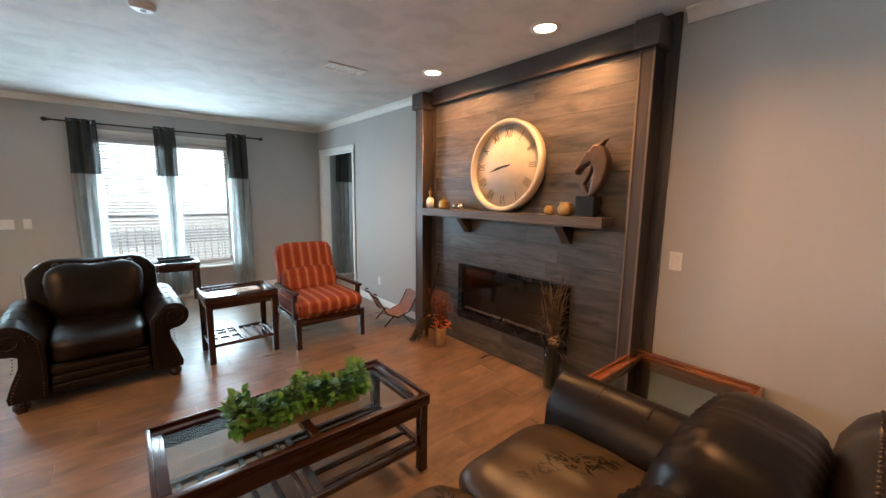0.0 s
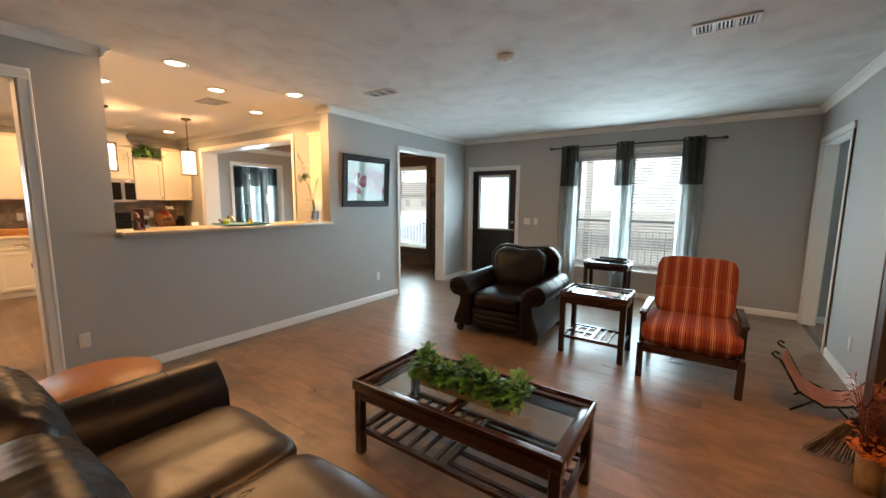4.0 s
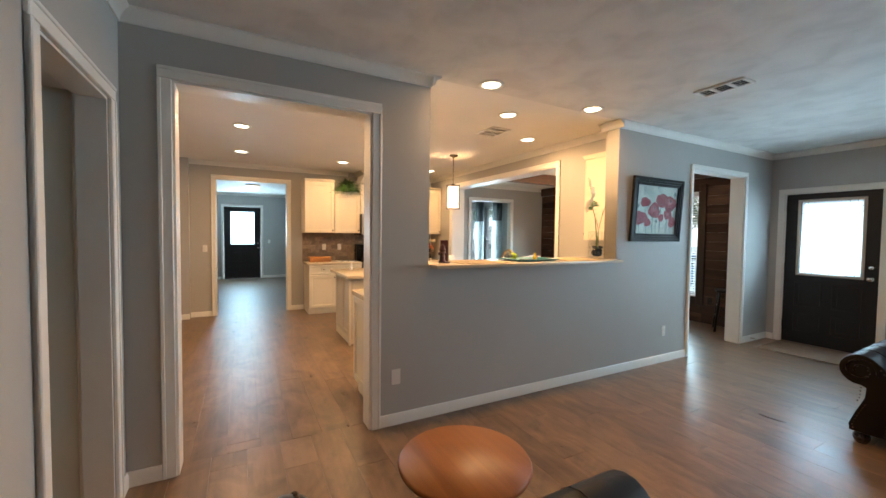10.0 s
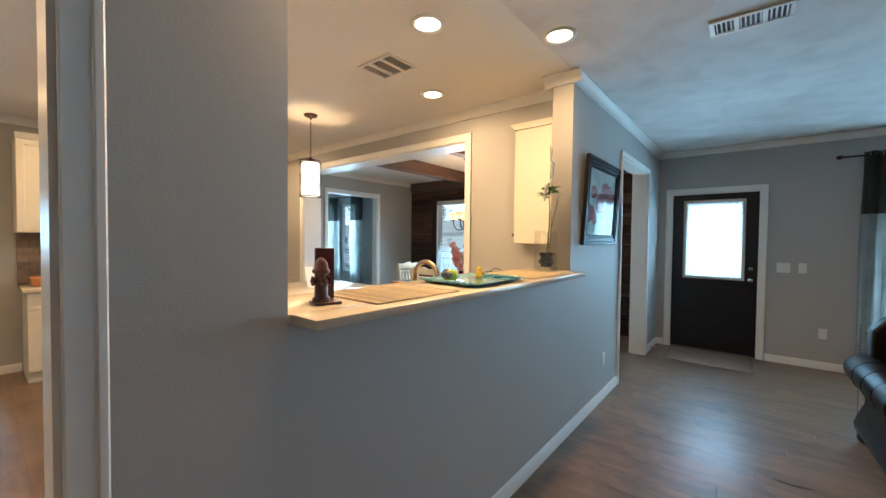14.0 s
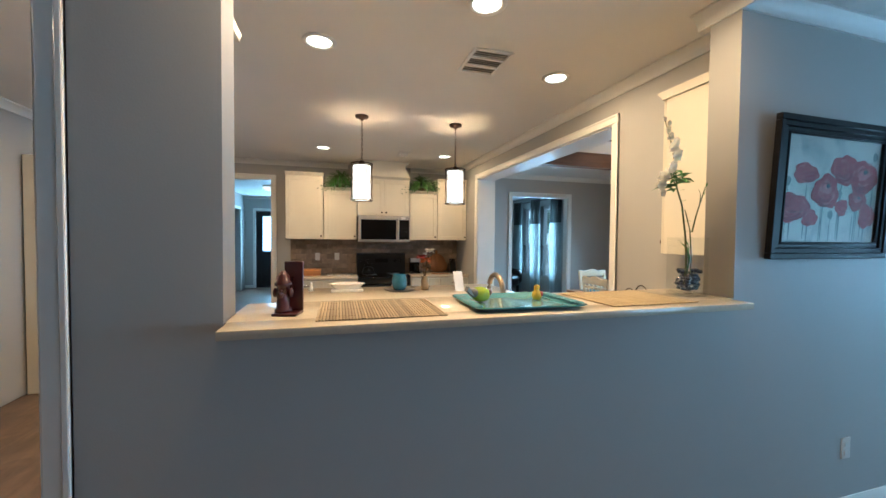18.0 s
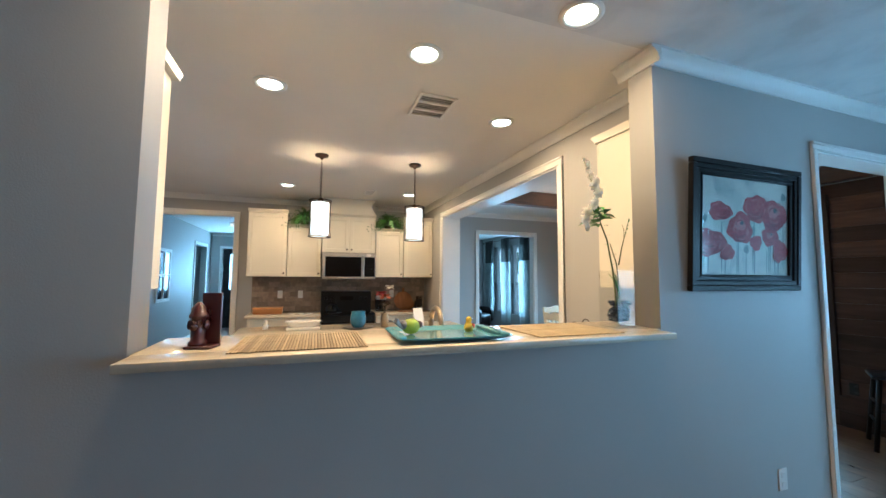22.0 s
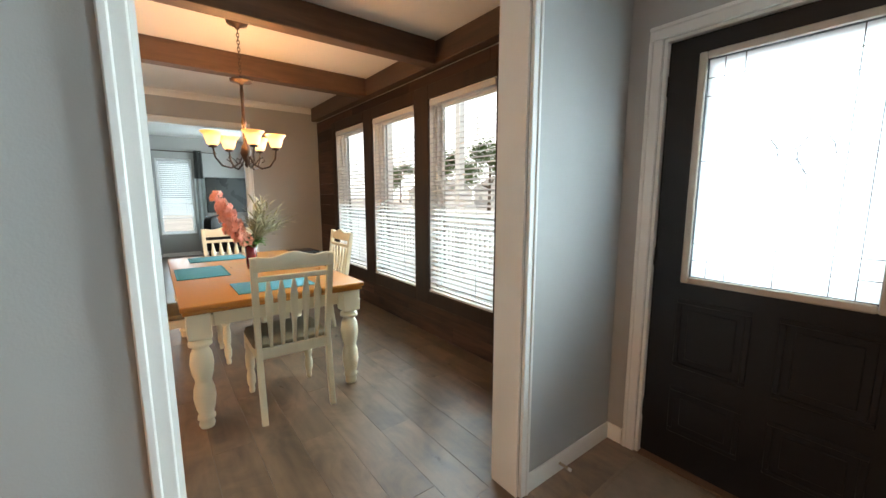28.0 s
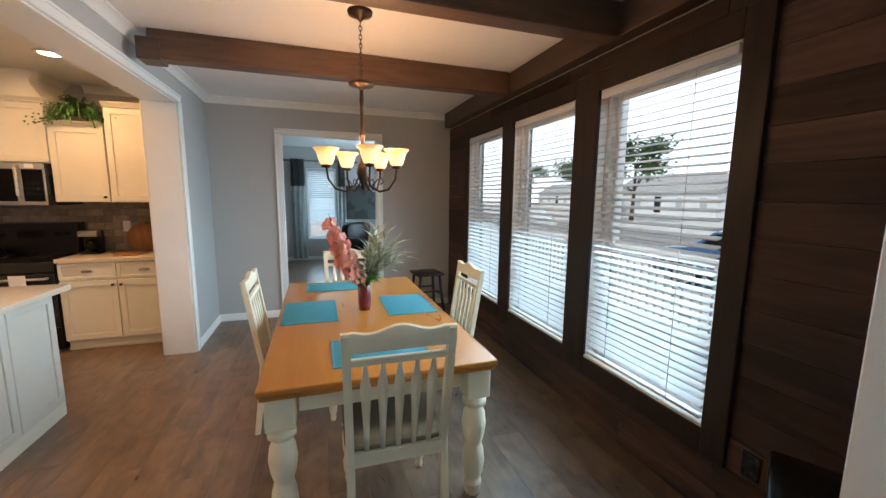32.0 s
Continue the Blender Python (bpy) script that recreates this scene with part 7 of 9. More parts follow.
part("handle", tube(bmesh.new(), [(0, -0.06, 0.10), (0, -0.05, 0.17), (0, 0.05, 0.17), (0, 0.06, 0.10)], 0.008, 8), RANGEBLACK, o)
part("spout", tube(bmesh.new(), [(0.07, 0, 0.06), (0.12, 0, 0.11)], 0.014, 8, 0.6), RANGEBLACK, o)
o = thing("oven_card", "white card standing on the oven handle", "card", (BF + 0.097, 2.60, 0.66), 0)
part("sheet", boxed(0, -0.06, 0, 0.004, 0.06, 0.12), PAPER, o)

# microwave
m = thing("microwave", "stainless steel microwave hung above the range", "microwave")
MF = -5.178
part("body", boxed(KX + 0.004, 2.068, 1.41, MF - 0.02, 2.836, 1.795, 0.003, 1), BLACK, m)
bm = bmesh.new()
for q in ((2.07, 2.834, 1.41, 1.445), (2.07, 2.834, 1.735, 1.793), (2.07, 2.112, 1.445, 1.735), (2.625, 2.672, 1.445, 1.735), (2.822, 2.834, 1.445, 1.735)):
    box(bm, MF - 0.02, q[0], q[2], MF, q[1], q[3], 0.003, 1)
part("steel_front", bm, STEEL, m, "brushed steel front frame")
part("door_glass", boxed(MF - 0.014, 2.112, 1.445, MF - 0.006, 2.625, 1.735), DARKSCREEN, m)
part("keypad", boxed(MF - 0.014, 2.672, 1.445, MF - 0.004, 2.822, 1.735), DARKSCREEN, m)
part("handle", tube(bmesh.new(), [(MF, 2.65, 1.48), (MF + 0.035, 2.65, 1.50), (MF + 0.035, 2.65, 1.74), (MF, 2.65, 1.76)], 0.011, 10), STEEL, m, "curved steel handle")
part("sticker", boxed(MF + 0.0005, 2.70, 1.745, MF + 0.0015, 2.765, 1.785), PAPER, m)
for k in range(9):
    part("key", boxed(MF - 0.004, 2.69 + 0.04 * (k % 3), 1.50 + 0.05 * (k // 3), MF - 0.002, 2.72 + 0.04 * (k % 3), 1.525 + 0.05 * (k // 3)), BLACK, m)


def fern(name, x, y, z, sx, sy, sz, seed, label, n=170):
    f = thing(name, label, "plant", (x, y, z))
    rng = random.Random(seed)
    part("pot", turned([(0, 0), (0.055, 0), (0.07, 0.05), (0.062, 0.05), (0.05, 0.02), (0, 0.02)], 18), DARKTWIG, f)
    bm = bmesh.new()
    for k in range(n):
        a, el = rng.uniform(0, 6.28), rng.uniform(0.0, 1.4)
        L = rng.uniform(0.55, 1.0)
        out = Vector((sx * math.cos(a), sy * math.sin(a), 0)) * (L * math.cos(el))
        p0 = Vector((0, 0, 0.05))
        p1 = p0 + out * 0.5 + Vector((0, 0, sz * L * (0.35 + 0.4 * math.sin(el))))
        p2 = p0 + out * 1.15 + Vector((0, 0, sz * L * math.sin(el) - 0.10 * math.cos(el)))
        prev = None
        for j in range(8):
            t = j / 7
            q = p0 * (1 - t) ** 2 + p1 * 2 * t * (1 - t) + p2 * t * t
            if j > 1:
                d = (q - prev).normalized()
                for s in (-1, 1):
                    leaf(bm, q, d * 0.5 + Vector((-d.y, d.x, rng.uniform(-0.3, 0.3))) * s, (0, 0, 1), 0.05 * (1.25 - t) + 0.012, 0.018)
            prev = q
    tagged(part("fronds", bm, DARKLEAF, f), "", "", "", "stuff")
    bm = bmesh.new()
    for k in range(16):
        a = rng.uniform(-1.2, 1.2)
        tip = Vector((0.22 * math.cos(a) + 0.03, 0.30 * math.sin(a) + 0.05, rng.uniform(-0.10, 0.06)))
        for j in range(5):
            q = Vector((0, 0, 0.10)).lerp(tip, j / 5) + Vector((0, 0, 0.10 * math.sin(math.pi * j / 5)))
            leaf(bm, q, tip - q, (0, 0, 1), 0.075, 0.014)
    tagged(part("trailing_foliage", bm, LEAF, f, "bright green trailing blades"), "", "", "", "stuff")
    return f


fern("fern", UF - 0.07, 1.825, 2.191, 0.24, 0.34, 0.24, 1, "dark green trailing fern on top of a wall cabinet")
fern("fern", UF - 0.07, 3.06, 2.191, 0.24, 0.34, 0.24, 2, "dark green trailing fern on top of a wall cabinet")

# things on the worktop
o = thing("bread_box", "orange wooden bread box on the worktop", "box", (-5.45, 1.36, 0.909))
part("body", boxed(-0.10, -0.19, 0, 0.10, 0.19, 0.075, 0.012, 2), wood("orange_wood", (0.34, 0.13, 0.03), (0.52, 0.23, 0.06), 1), o)
part("lid", boxed(-0.105, -0.195, 0.075, 0.105, 0.195, 0.092, 0.006, 2), wood("orange_wood_lid", (0.36, 0.14, 0.03), (0.55, 0.25, 0.07), 1), o)
o = thing("coffee_maker", "small black and steel coffee maker on the worktop", "coffee maker", (-5.50, 2.98, 0.909))
part("base", boxed(-0.07, -0.08, 0, 0.07, 0.08, 0.025, 0.005, 1), BLACK, o)
part("tower", boxed(-0.07, -0.08, 0.025, -0.02, 0.08, 0.24, 0.005, 1), BLACK, o)
part("head", boxed(-0.02, -0.08, 0.18, 0.07, 0.08, 0.24, 0.005, 1), STEEL, o)
part("carafe", turned([(0, 0.026), (0.045, 0.026), (0.05, 0.08), (0.035, 0.14), (0, 0.142)], 18, (0.025, 0, 0)), DARKSCREEN, o)
for y, z, rr, t in ((3.38, 0.20, 0.15, 8), (3.46, 0.11, 0.10, 12)):
    o = thing("cutting_board", "round wooden cutting board leaning on the backsplash", "cutting board", (KX + 0.105, y, 0.909 + rr))
    part("board", turned([(rr, -0.009), (rr, 0.009), (0, 0.0095)], 36, (0, 0, 0), Matrix.Rotation(radians(90 - t), 4, "Y")), CUTTING, o)
    part("grip", boxed(-0.03, -0.02, rr - 0.02, -0.01, 0.02, rr + 0.06, 0.006, 1), CUTTING, o)
o = thing("knife_block", "dark knife block in the corner of the worktop", "knife block", (-5.55, 3.62, 0.909))
part("block", prism(bmesh.new(), [(-0.07, 0.0), (0.07, 0.0), (0.03, 0.18), (-0.08, 0.12)], 1, -0.05, 0.05), BLACKWOOD, o)
for k in range(5):
    part("knife_handle", boxed(-0.04 + 0.012 * k, -0.035 + 0.016 * k, 0.14, -0.02 + 0.012 * k, -0.023 + 0.016 * k, 0.22, 0.003, 1), BLACK, o)
o = thing("serving_board", "round serving board lying on the worktop", "board", (-5.36, 3.36, 0.909))
part("board", turned([(0, 0), (0.14, 0), (0.145, 0.012), (0, 0.013)], 32), CUTTING, o)
for k in range(3):
    o = thing("stone_coaster", "pale stone coaster on the worktop", "coaster", (-5.38 + 0.02 * k, 1.68 + 0.12 * k, 0.909), 20 * k)
    part("disc", turned([(0, 0), (0.048, 0), (0.05, 0.008), (0, 0.009)], 20), PORCELAIN, o)

# backsplash grout bed (tiles follow at the end)
splash = structure("wall_backsplash", boxed(KX + 0.0005, 1.10, 0.909, KX + 0.005, 3.765, 1.438), GROUT, "taupe stone tile backsplash")

# island
IX0, IX1, IY0, IY1 = -3.84, -3.02, 1.33, 3.48
i = thing("kitchen_island", "cream kitchen island with panelled ends and drawers", "island")
ISLEPAINT = surf("greige_island_paint", (0.56, 0.525, 0.45), 0.4, var=0.04, vscale=3, bscale=40, bstr=0.06)
part("carcass", boxed(IX0, IY0, 0.085, IX1, IY1, 0.868, 0.003, 1), ISLEPAINT, i)
part("plinth", boxed(IX0 + 0.0, IY0 + 0.0, 0, IX1 - 0.055, IY1, 0.085), CABINET, i)
part("base_moulding", boxed(IX0 - 0.012, IY0 - 0.012, 0, IX1 - 0.04, IY0, 0.10, 0.006, 1), CABINET, i)
part("base_moulding", boxed(IX0 - 0.012, IY1, 0, IX1 - 0.04, IY1 + 0.012, 0.10, 0.006, 1), CABINET, i)
for y, s in ((IY0, -1), (IY1, 1)):
    for u0, u1 in ((IX0, (IX0 + IX1) / 2), ((IX0 + IX1) / 2, IX1 - 0.03)):
        shaker("end_panel", i, u0, u1, 0.10, 0.865, y, 0, s, ISLEPAINT)
    part("corner_post", boxed(IX1 - 0.035, y, 0.0, IX1 + 0.004, y + s * 0.028, 0.868, 0.004, 1), CABINET, i)
w = (IY1 - IY0) / 4
for k in range(4):
    y0, y1 = IY0 + w * k, IY0 + w * (k + 1)
    shaker("drawer_front", i, y0, y1, 0.69, 0.862, IX1 + 0.001, 1, 1, ISLEPAINT, None, True)
    shaker("door", i, y0, y1, 0.095, 0.685, IX1 + 0.001, 1, 1, ISLEPAINT, ((1 if k % 2 == 0 else -1), 1))
tagged(new("island_worktop", mesh_of("island_worktop", boxed(IX0 - 0.08, IY0 - 0.085, 0.869, IX1 + 0.10, IY1 + 0.085, 0.91, 0.005, 2), QUARTZ)), "cream quartz worktop on the island", "worktop")

o = thing("serving_dish", "white oval serving dish on a rack on the island", "dish", (-3.60, 1.86, 0.911))
part("rack", boxed(-0.09, -0.16, 0, 0.09, 0.16, 0.03, 0.008, 1), PORCELAIN, o)
bm = turned([(0, 0.03), (0.10, 0.03), (0.13, 0.075), (0.142, 0.08), (0.138, 0.086), (0.122, 0.08), (0.095, 0.04), (0, 0.04)], 36)
bmesh.ops.transform(bm, matrix=Matrix.Diagonal((0.75, 1.3, 1, 1)), verts=bm.verts[:])
part("dish", bm, PORCELAIN, o)
for k in range(30):
    q = 2 * math.pi * k / 30
    part("rim_mark", turned([(0, 0), (0.0055, 0.0), (0, 0.0015)], 6, (0.1035 * math.cos(q), 0.1795 * math.sin(q), 0.0855)), INK, o)
o = thing("charger_plate", "grey round plate on the island", "plate", (-3.55, 2.40, 0.911))
part("plate", turned([(0, 0), (0.09, 0), (0.16, 0.012), (0.158, 0.016), (0.09, 0.006), (0, 0.006)], 40), GREYWEB, o)
o = thing("blue_mug", "large blue ceramic mug on a grey plate", "mug", (-3.55, 2.40, 0.9185), 115)
part("body", turned([(0, 0), (0.055, 0), (0.078, 0.04), (0.084, 0.09), (0.070, 0.155), (0.074, 0.166), (0.066, 0.164), (0.062, 0.13), (0, 0.04)], 28), MUGBLUE, o)
part("mug_handle", tube(bmesh.new(), arc((0, 0.075, 0.07), 0.035, -80, 80, 8, "yz"), 0.009, 8), MUGBLUE, o)
o = thing("flower_vase", "small gold vase with orange and white silk flowers on the island", "vase", (-3.56, 2.68, 0.911))
o.scale = (1.35, 1.35, 1.35)
part("vase", turned([(0, 0), (0.03, 0), (0.032, 0.07), (0.026, 0.10), (0.034, 0.11), (0.028, 0.11), (0, 0.06)], 20), BRASS, o)
part("stems", tube(tube(bmesh.new(), [(0, 0, 0.06), (0.005, 0.01, 0.2), (0, 0.03, 0.27)], 0.004, 5), [(0, 0, 0.06), (0.0, -0.02, 0.24)], 0.004, 5), DRYSTEM, o)
rng = random.Random(21)
for nm, mat, c, rad, n in (("red_bloom", RED, (0.0, -0.03, 0.26), 0.045, 40), ("orange_bloom", ORANGE, (0.02, 0.0, 0.235), 0.045, 40), ("white_bloom", WHITEPETAL, (0.0, 0.04, 0.31), 0.038, 40), ("tan_leaves", DRYSTEM, (0.01, 0.0, 0.18), 0.05, 26)):
    bm = bmesh.new()
    for k in range(n):
        d = rand_way(rng)
        leaf(bm, Vector(c) + d * 0.006, d, (0, 0, 1), rad, rad * 0.6)
    part(nm, bm, mat, o)
o = thing("white_card_stand", "white brochure in a slanted stand on the island", "card", (-3.40, 3.03, 0.911), 12)
bm = boxed(-0.003, -0.055, 0, 0.003, 0.055, 0.21)
bmesh.ops.transform(bm, matrix=Matrix.Rotation(radians(-16), 4, "Y"), verts=bm.verts[:])
part("sheet", bm, PAPER, o)
part("foot", boxed(-0.03, -0.05, 0, 0.05, 0.05, 0.006, 0.002, 1), PAPER, o)
o = thing("paper_fan", "spread of printed cards on the island", "cards", (-3.40, 3.27, 0.911), 0)
for k in range(6):
    bm = boxed(-0.05, -0.035, 0.001 + 0.0012 * k, 0.05, 0.035, 0.002 + 0.0012 * k)
    bmesh.ops.transform(bm, matrix=Matrix.Translation((0.03 * math.cos(k), 0.06 * math.sin(k * 1.1), 0)) @ Matrix.Rotation(k * 0.5, 4, "Z"), verts=bm.verts[:])
    part("card", bm, PAPER if k % 2 else CLOCKFACE, o)
o = thing("salt_shaker", "small white ceramic shaker on the island", "shaker", (-3.70, 1.50, 0.911))
part("body", turned([(0, 0), (0.03, 0), (0.024, 0.04), (0.012, 0.06), (0.018, 0.075), (0.012, 0.09), (0, 0.094)], 18), PORCELAIN, o)

# sink run behind the half wall
s = thing("sink_cabinet", "cream base cabinet under the half wall", "cabinet")
part("carcass", boxed(-1.685, 1.03, 0.095, WX0 - 0.002, 3.766, 0.868, 0.003, 1), CABINET, s)
part("toe_kick", boxed(-1.62, 1.04, 0, WX0 - 0.002, 3.766, 0.095), CABINET, s)
shaker("end_panel", s, -1.68, WX0 - 0.004, 0.10, 0.865, 1.03, 0, -1)
for k in range(5):
    y0 = 1.04 + 0.545 * k
    shaker("door", s, y0, y0 + 0.54, 0.10, 0.69, -1.686, 1, -1, None, (1, 1))
    shaker("drawer_front", s, y0, y0 + 0.54, 0.70, 0.862, -1.686, 1, -1, None, None, True)
bm = bmesh.new()
for q in ((-1.715, 1.0, WX0 - 0.004, 2.17), (-1.715, 2.83, WX0 - 0.004, 3.765), (-1.715, 2.17, -1.60, 2.83), (-1.22, 2.17, WX0 - 0.004, 2.83)):
    box(bm, q[0], q[1], 0.869, q[2], q[3], 0.91, 0.003, 1)
tagged(new("sink_worktop", mesh_of("sink_worktop", bm, QUARTZ)), "cream quartz worktop with a sink behind the half wall", "worktop")
o = thing("sink", "steel sink set into the quartz worktop", "sink")
bm = bmesh.new()
for q in ((-1.60, 2.17, -1.595, 2.83), (-1.225, 2.17, -1.22, 2.83), (-1.595, 2.17, -1.225, 2.175), (-1.595, 2.825, -1.225, 2.83)):
    box(bm, q[0], q[1], 0.70, q[2], q[3], 0.868)
box(bm, -1.60, 2.17, 0.69, -1.22, 2.83, 0.70)
part("basin", bm, STEEL, o)
part("drain", turned([(0.04, 0.70), (0.04, 0.703), (0, 0.704)], 20, (-1.41, 2.5, 0)), CHROME, o)
o = thing("kitchen_faucet", "brushed gold gooseneck faucet behind the ledge", "faucet", (-1.30, 2.545, 0.911))
part("base_ring", turned([(0, 0), (0.03, 0), (0.028, 0.012), (0.018, 0.02), (0.018, 0.10), (0, 0.101)], 20), BRASS, o)
part("gooseneck", tube(bmesh.new(), [(0, 0, 0.08), (0, 0, 0.28)] + arc((-0.09, 0, 0.28), 0.09, 0, 170, 12)[1:] + [(-0.185, 0.0, 0.22)], 0.014, 12), BRASS, o)
part("spray_head", turned([(0, 0), (0.017, 0.002), (0.019, 0.07), (0.014, 0.09), (0, 0.09)], 16, (-0.187, 0, 0.14)), BRASS, o)
part("lever", tube(bmesh.new(), [(0, 0.018, 0.07), (0, 0.05, 0.085), (0.0, 0.09, 0.12)], 0.006, 8), BRASS, o)
o = thing("wire_basket", "dark wire basket with a hooped handle by the sink", "basket", (-1.585, 3.645, 0.911), 70)
bm = bmesh.new()
for z, rr in ((0.005, 0.09), (0.06, 0.105), (0.12, 0.115)):
    tube(bm, [(rr * math.cos(k * math.pi / 12), rr * math.sin(k * math.pi / 12), z) for k in range(25)], 0.0025, 5)
for k in range(14):
    a = 2 * math.pi * k / 14
    tube(bm, [(0.09 * math.cos(a), 0.09 * math.sin(a), 0.005), (0.115 * math.cos(a), 0.115 * math.sin(a), 0.12)], 0.002, 5)
part("wire_body", bm, BRONZE, o)
part("hoop_handle", tube(bmesh.new(), [(0.012, 0.115, 0.12)] + [(0.03, q[1], q[2]) for q in arc((0, 0, 0.145), 0.115, 12, 168, 14, "yz")] + [(0.012, -0.115, 0.12)], 0.004, 6), BRONZE, o)
part("hoop_handle", tube(bmesh.new(), [(-0.012, 0.115, 0.12)] + [(-0.045, q[1], q[2] - 0.02) for q in arc((0, 0, 0.145), 0.115, 12, 168, 14, "yz")] + [(-0.012, -0.115, 0.12)], 0.004, 6), BRONZE, o)
# wall cabinets at each end of the half wall
for y0, y1, lab in ((3.625, 3.765, "narrow cream wall cabinet beside the pass-through"), (1.02, 1.30, "narrow cream wall cabinet behind the half wall")):
    c = thing("wall_cabinet", lab, "cabinet")
    part("carcass", boxed(-1.37, y0, 1.39, WX0 - 0.002, y1, 2.31, 0.002, 1), CABINET, c)
    d = part("door", boxed(-1.39, y0 + 0.003, 1.393, -1.371, y1 - 0.003, 2.305, 0.003, 1), CABINET, c)
    part("knob", turned([(0.009, 0), (0.006, 0.004), (0.006, 0.014), (0.013, 0.02), (0, 0.03)], 14, (-1.39, y0 + 0.03, 1.46), Matrix.Rotation(radians(-90), 4, "Y")), BRONZE, d, "dark bronze knob")
    oo = [(-1.39, 2.31), (-1.392, 2.322), (-1.425, 2.352), (-1.425, 2.36), (WX0 - 0.004, 2.36), (WX0 - 0.004, 2.31)]
    part("cornice", prism(bmesh.new(), oo, 1, y0 - 0.012, y1 + (0.03 if y1 < 2 else 0)), CABINET, c)

# pendants
for y in (1.98, 2.91):
    p = thing("pendant_light", "bronze wire cage pendant with a lit frosted glass cylinder", "pendant light", (-3.235, y, 0), 0, "pendants over the island")
    part("canopy", turned([(0, H), (0.065, H - 0.001), (0.06, H - 0.02), (0.02, H - 0.032), (0.008, H - 0.05), (0, H - 0.05)], 24), BRONZE, p)
    bm = bmesh.new()
    z = H - 0.05
    k = 0
    while z > 2.20:
        a = 90 * (k % 2)
        m = Matrix.Translation((0, 0, z - 0.014)) @ Matrix.Rotation(radians(a), 4, "Z")
        tube(bm, [m @ Vector((0.008 * math.cos(t), 0, 0.016 * math.sin(t))) for t in [i * math.pi / 4 for i in range(9)]], 0.0022, 5)
        z -= 0.023
        k += 1
    part("chain", bm, BRONZE, p)
    part("cap", turned([(0.0, 2.205), (0.012, 2.20), (0.026, 2.185), (0.03, 2.165), (0.02, 2.10), (0.0, 2.098)], 24), BRONZE, p)
    part("glass_cylinder", pipe(0.078, 0.082, 1.828, 2.150, 32), SHADEGLOW, p, "glowing frosted glass")
    for z in (2.168, 1.822):
        part("cage_hoop", tube(bmesh.new(), [(0.102 * math.cos(t), 0.102 * math.sin(t), z) for t in [i * math.pi / 14 for i in range(29)]], 0.005, 6), BRONZE, p)
    for k in range(8):
        for s in (-1, 1):
            a0 = 2 * math.pi * k / 8
            pts = []
            for j in range(13):
                t = j / 12
                a = a0 + s * 0.40 * math.sin(math.pi * 2 * t)
                pts.append((0.100 * math.cos(a), 0.100 * math.sin(a), 2.168 - 0.346 * t))
            part("cage_wire", tube(bmesh.new(), pts, 0.0021, 5), BRONZE, p)

# on the ledge
o = thing("hydrant_bookend", "maroon ceramic fire hydrant bookend on the ledge", "bookend", (-0.965, 1.565, 1.2005), 76)
o.scale = (0.70, 0.78, 0.90)
part("foot_plate", boxed(-0.06, -0.05, 0, 0.06, 0.055, 0.010, 0.003, 1), MAROON, o)
part("back_plate", boxed(-0.034, 0.04, 0.010, 0.060, 0.056, 0.205, 0.003, 1), MAROON, o)
part("hydrant_barrel", turned([(0, 0.01), (0.040, 0.01), (0.040, 0.024), (0.031, 0.028), (0.029, 0.110), (0.040, 0.115), (0.040, 0.124), (0.033, 0.128), (0.029, 0.150), (0.016, 0.164), (0.009, 0.170), (0, 0.171)], 22, (-0.022, 0, 0)), MAROON, o)
for a in (-90, 0, 180):
    part("hydrant_nozzle", turned([(0.013, 0), (0.013, 0.010), (0.018, 0.012), (0.018, 0.019), (0.007, 0.020), (0.006, 0.025), (0, 0.026)], 14, (-0.022, 0, 0.085), Matrix.Rotation(radians(a), 4, "Z") @ Matrix.Translation((0.024, 0, 0)) @ Matrix.Rotation(radians(90), 4, "Y")), MAROON, o)


def bamboo_mat(x0, x1, y0, y1, turn, label, mat):
    m = thing("placemat", label, "placemat", ((x0 + x1) / 2, (y0 + y1) / 2, 1.2005), turn)
    a, b = (x1 - x0) / 2, (y1 - y0) / 2
    n = int(2 * b / 0.0105)
    # sheet added under the slats to darken their gaps like shade
    part("woven_backing", boxed(-a + 0.008, -b, 0.0, a - 0.008, b, 0.0012), GAPSHADE, m, "brown sheet for the shade between the slats")
    for k in range(n):
        v = -b + 2 * b * (k + 0.5) / n
        e = random.Random(k).uniform(-0.004, 0.004)
        w = b / n * (0.80 if mat is BAMBOO else 0.92)
        part("slat", boxed(-a + e, v - w, 0.0012, a + e, v + w, 0.0052, 0.0018, 2), mat, m)
    for u in (-a * 0.7, 0, a * 0.7):
        part("binding_thread", tube(bmesh.new(), [(u, -b, 0.0052), (u, b, 0.0052)], 0.0005, 4), mat, m)
    return m


bamboo_mat(-1.175, -0.81, 1.665, 2.108, -1, "striped bamboo placemat on the ledge", BAMBOO)
bamboo_mat(-1.185, -0.81, 2.80, 3.25, 1, "pale bamboo placemat on the ledge", BAMBOO_PALE)
o = thing("ceramic_tray", "turquoise glazed rectangular tray on the ledge", "tray", (-0.975, 2.45, 1.2005), -2)
bm = bmesh.new()
prof = [(0.178, 0.228, 0.020), (0.168, 0.218, 0.018), (0.140, 0.190, 0.008), (0.130, 0.180, 0.0065)]
under = [(0.178, 0.228, 0.016), (0.145, 0.195, 0.002), (0.13, 0.18, 0.0)]
loops = [[bm.verts.new((a * sx, b * sy, z)) for sx, sy in ((-1, -1), (1, -1), (1, 1), (-1, 1))] for a, b, z in under[::-1] + prof]
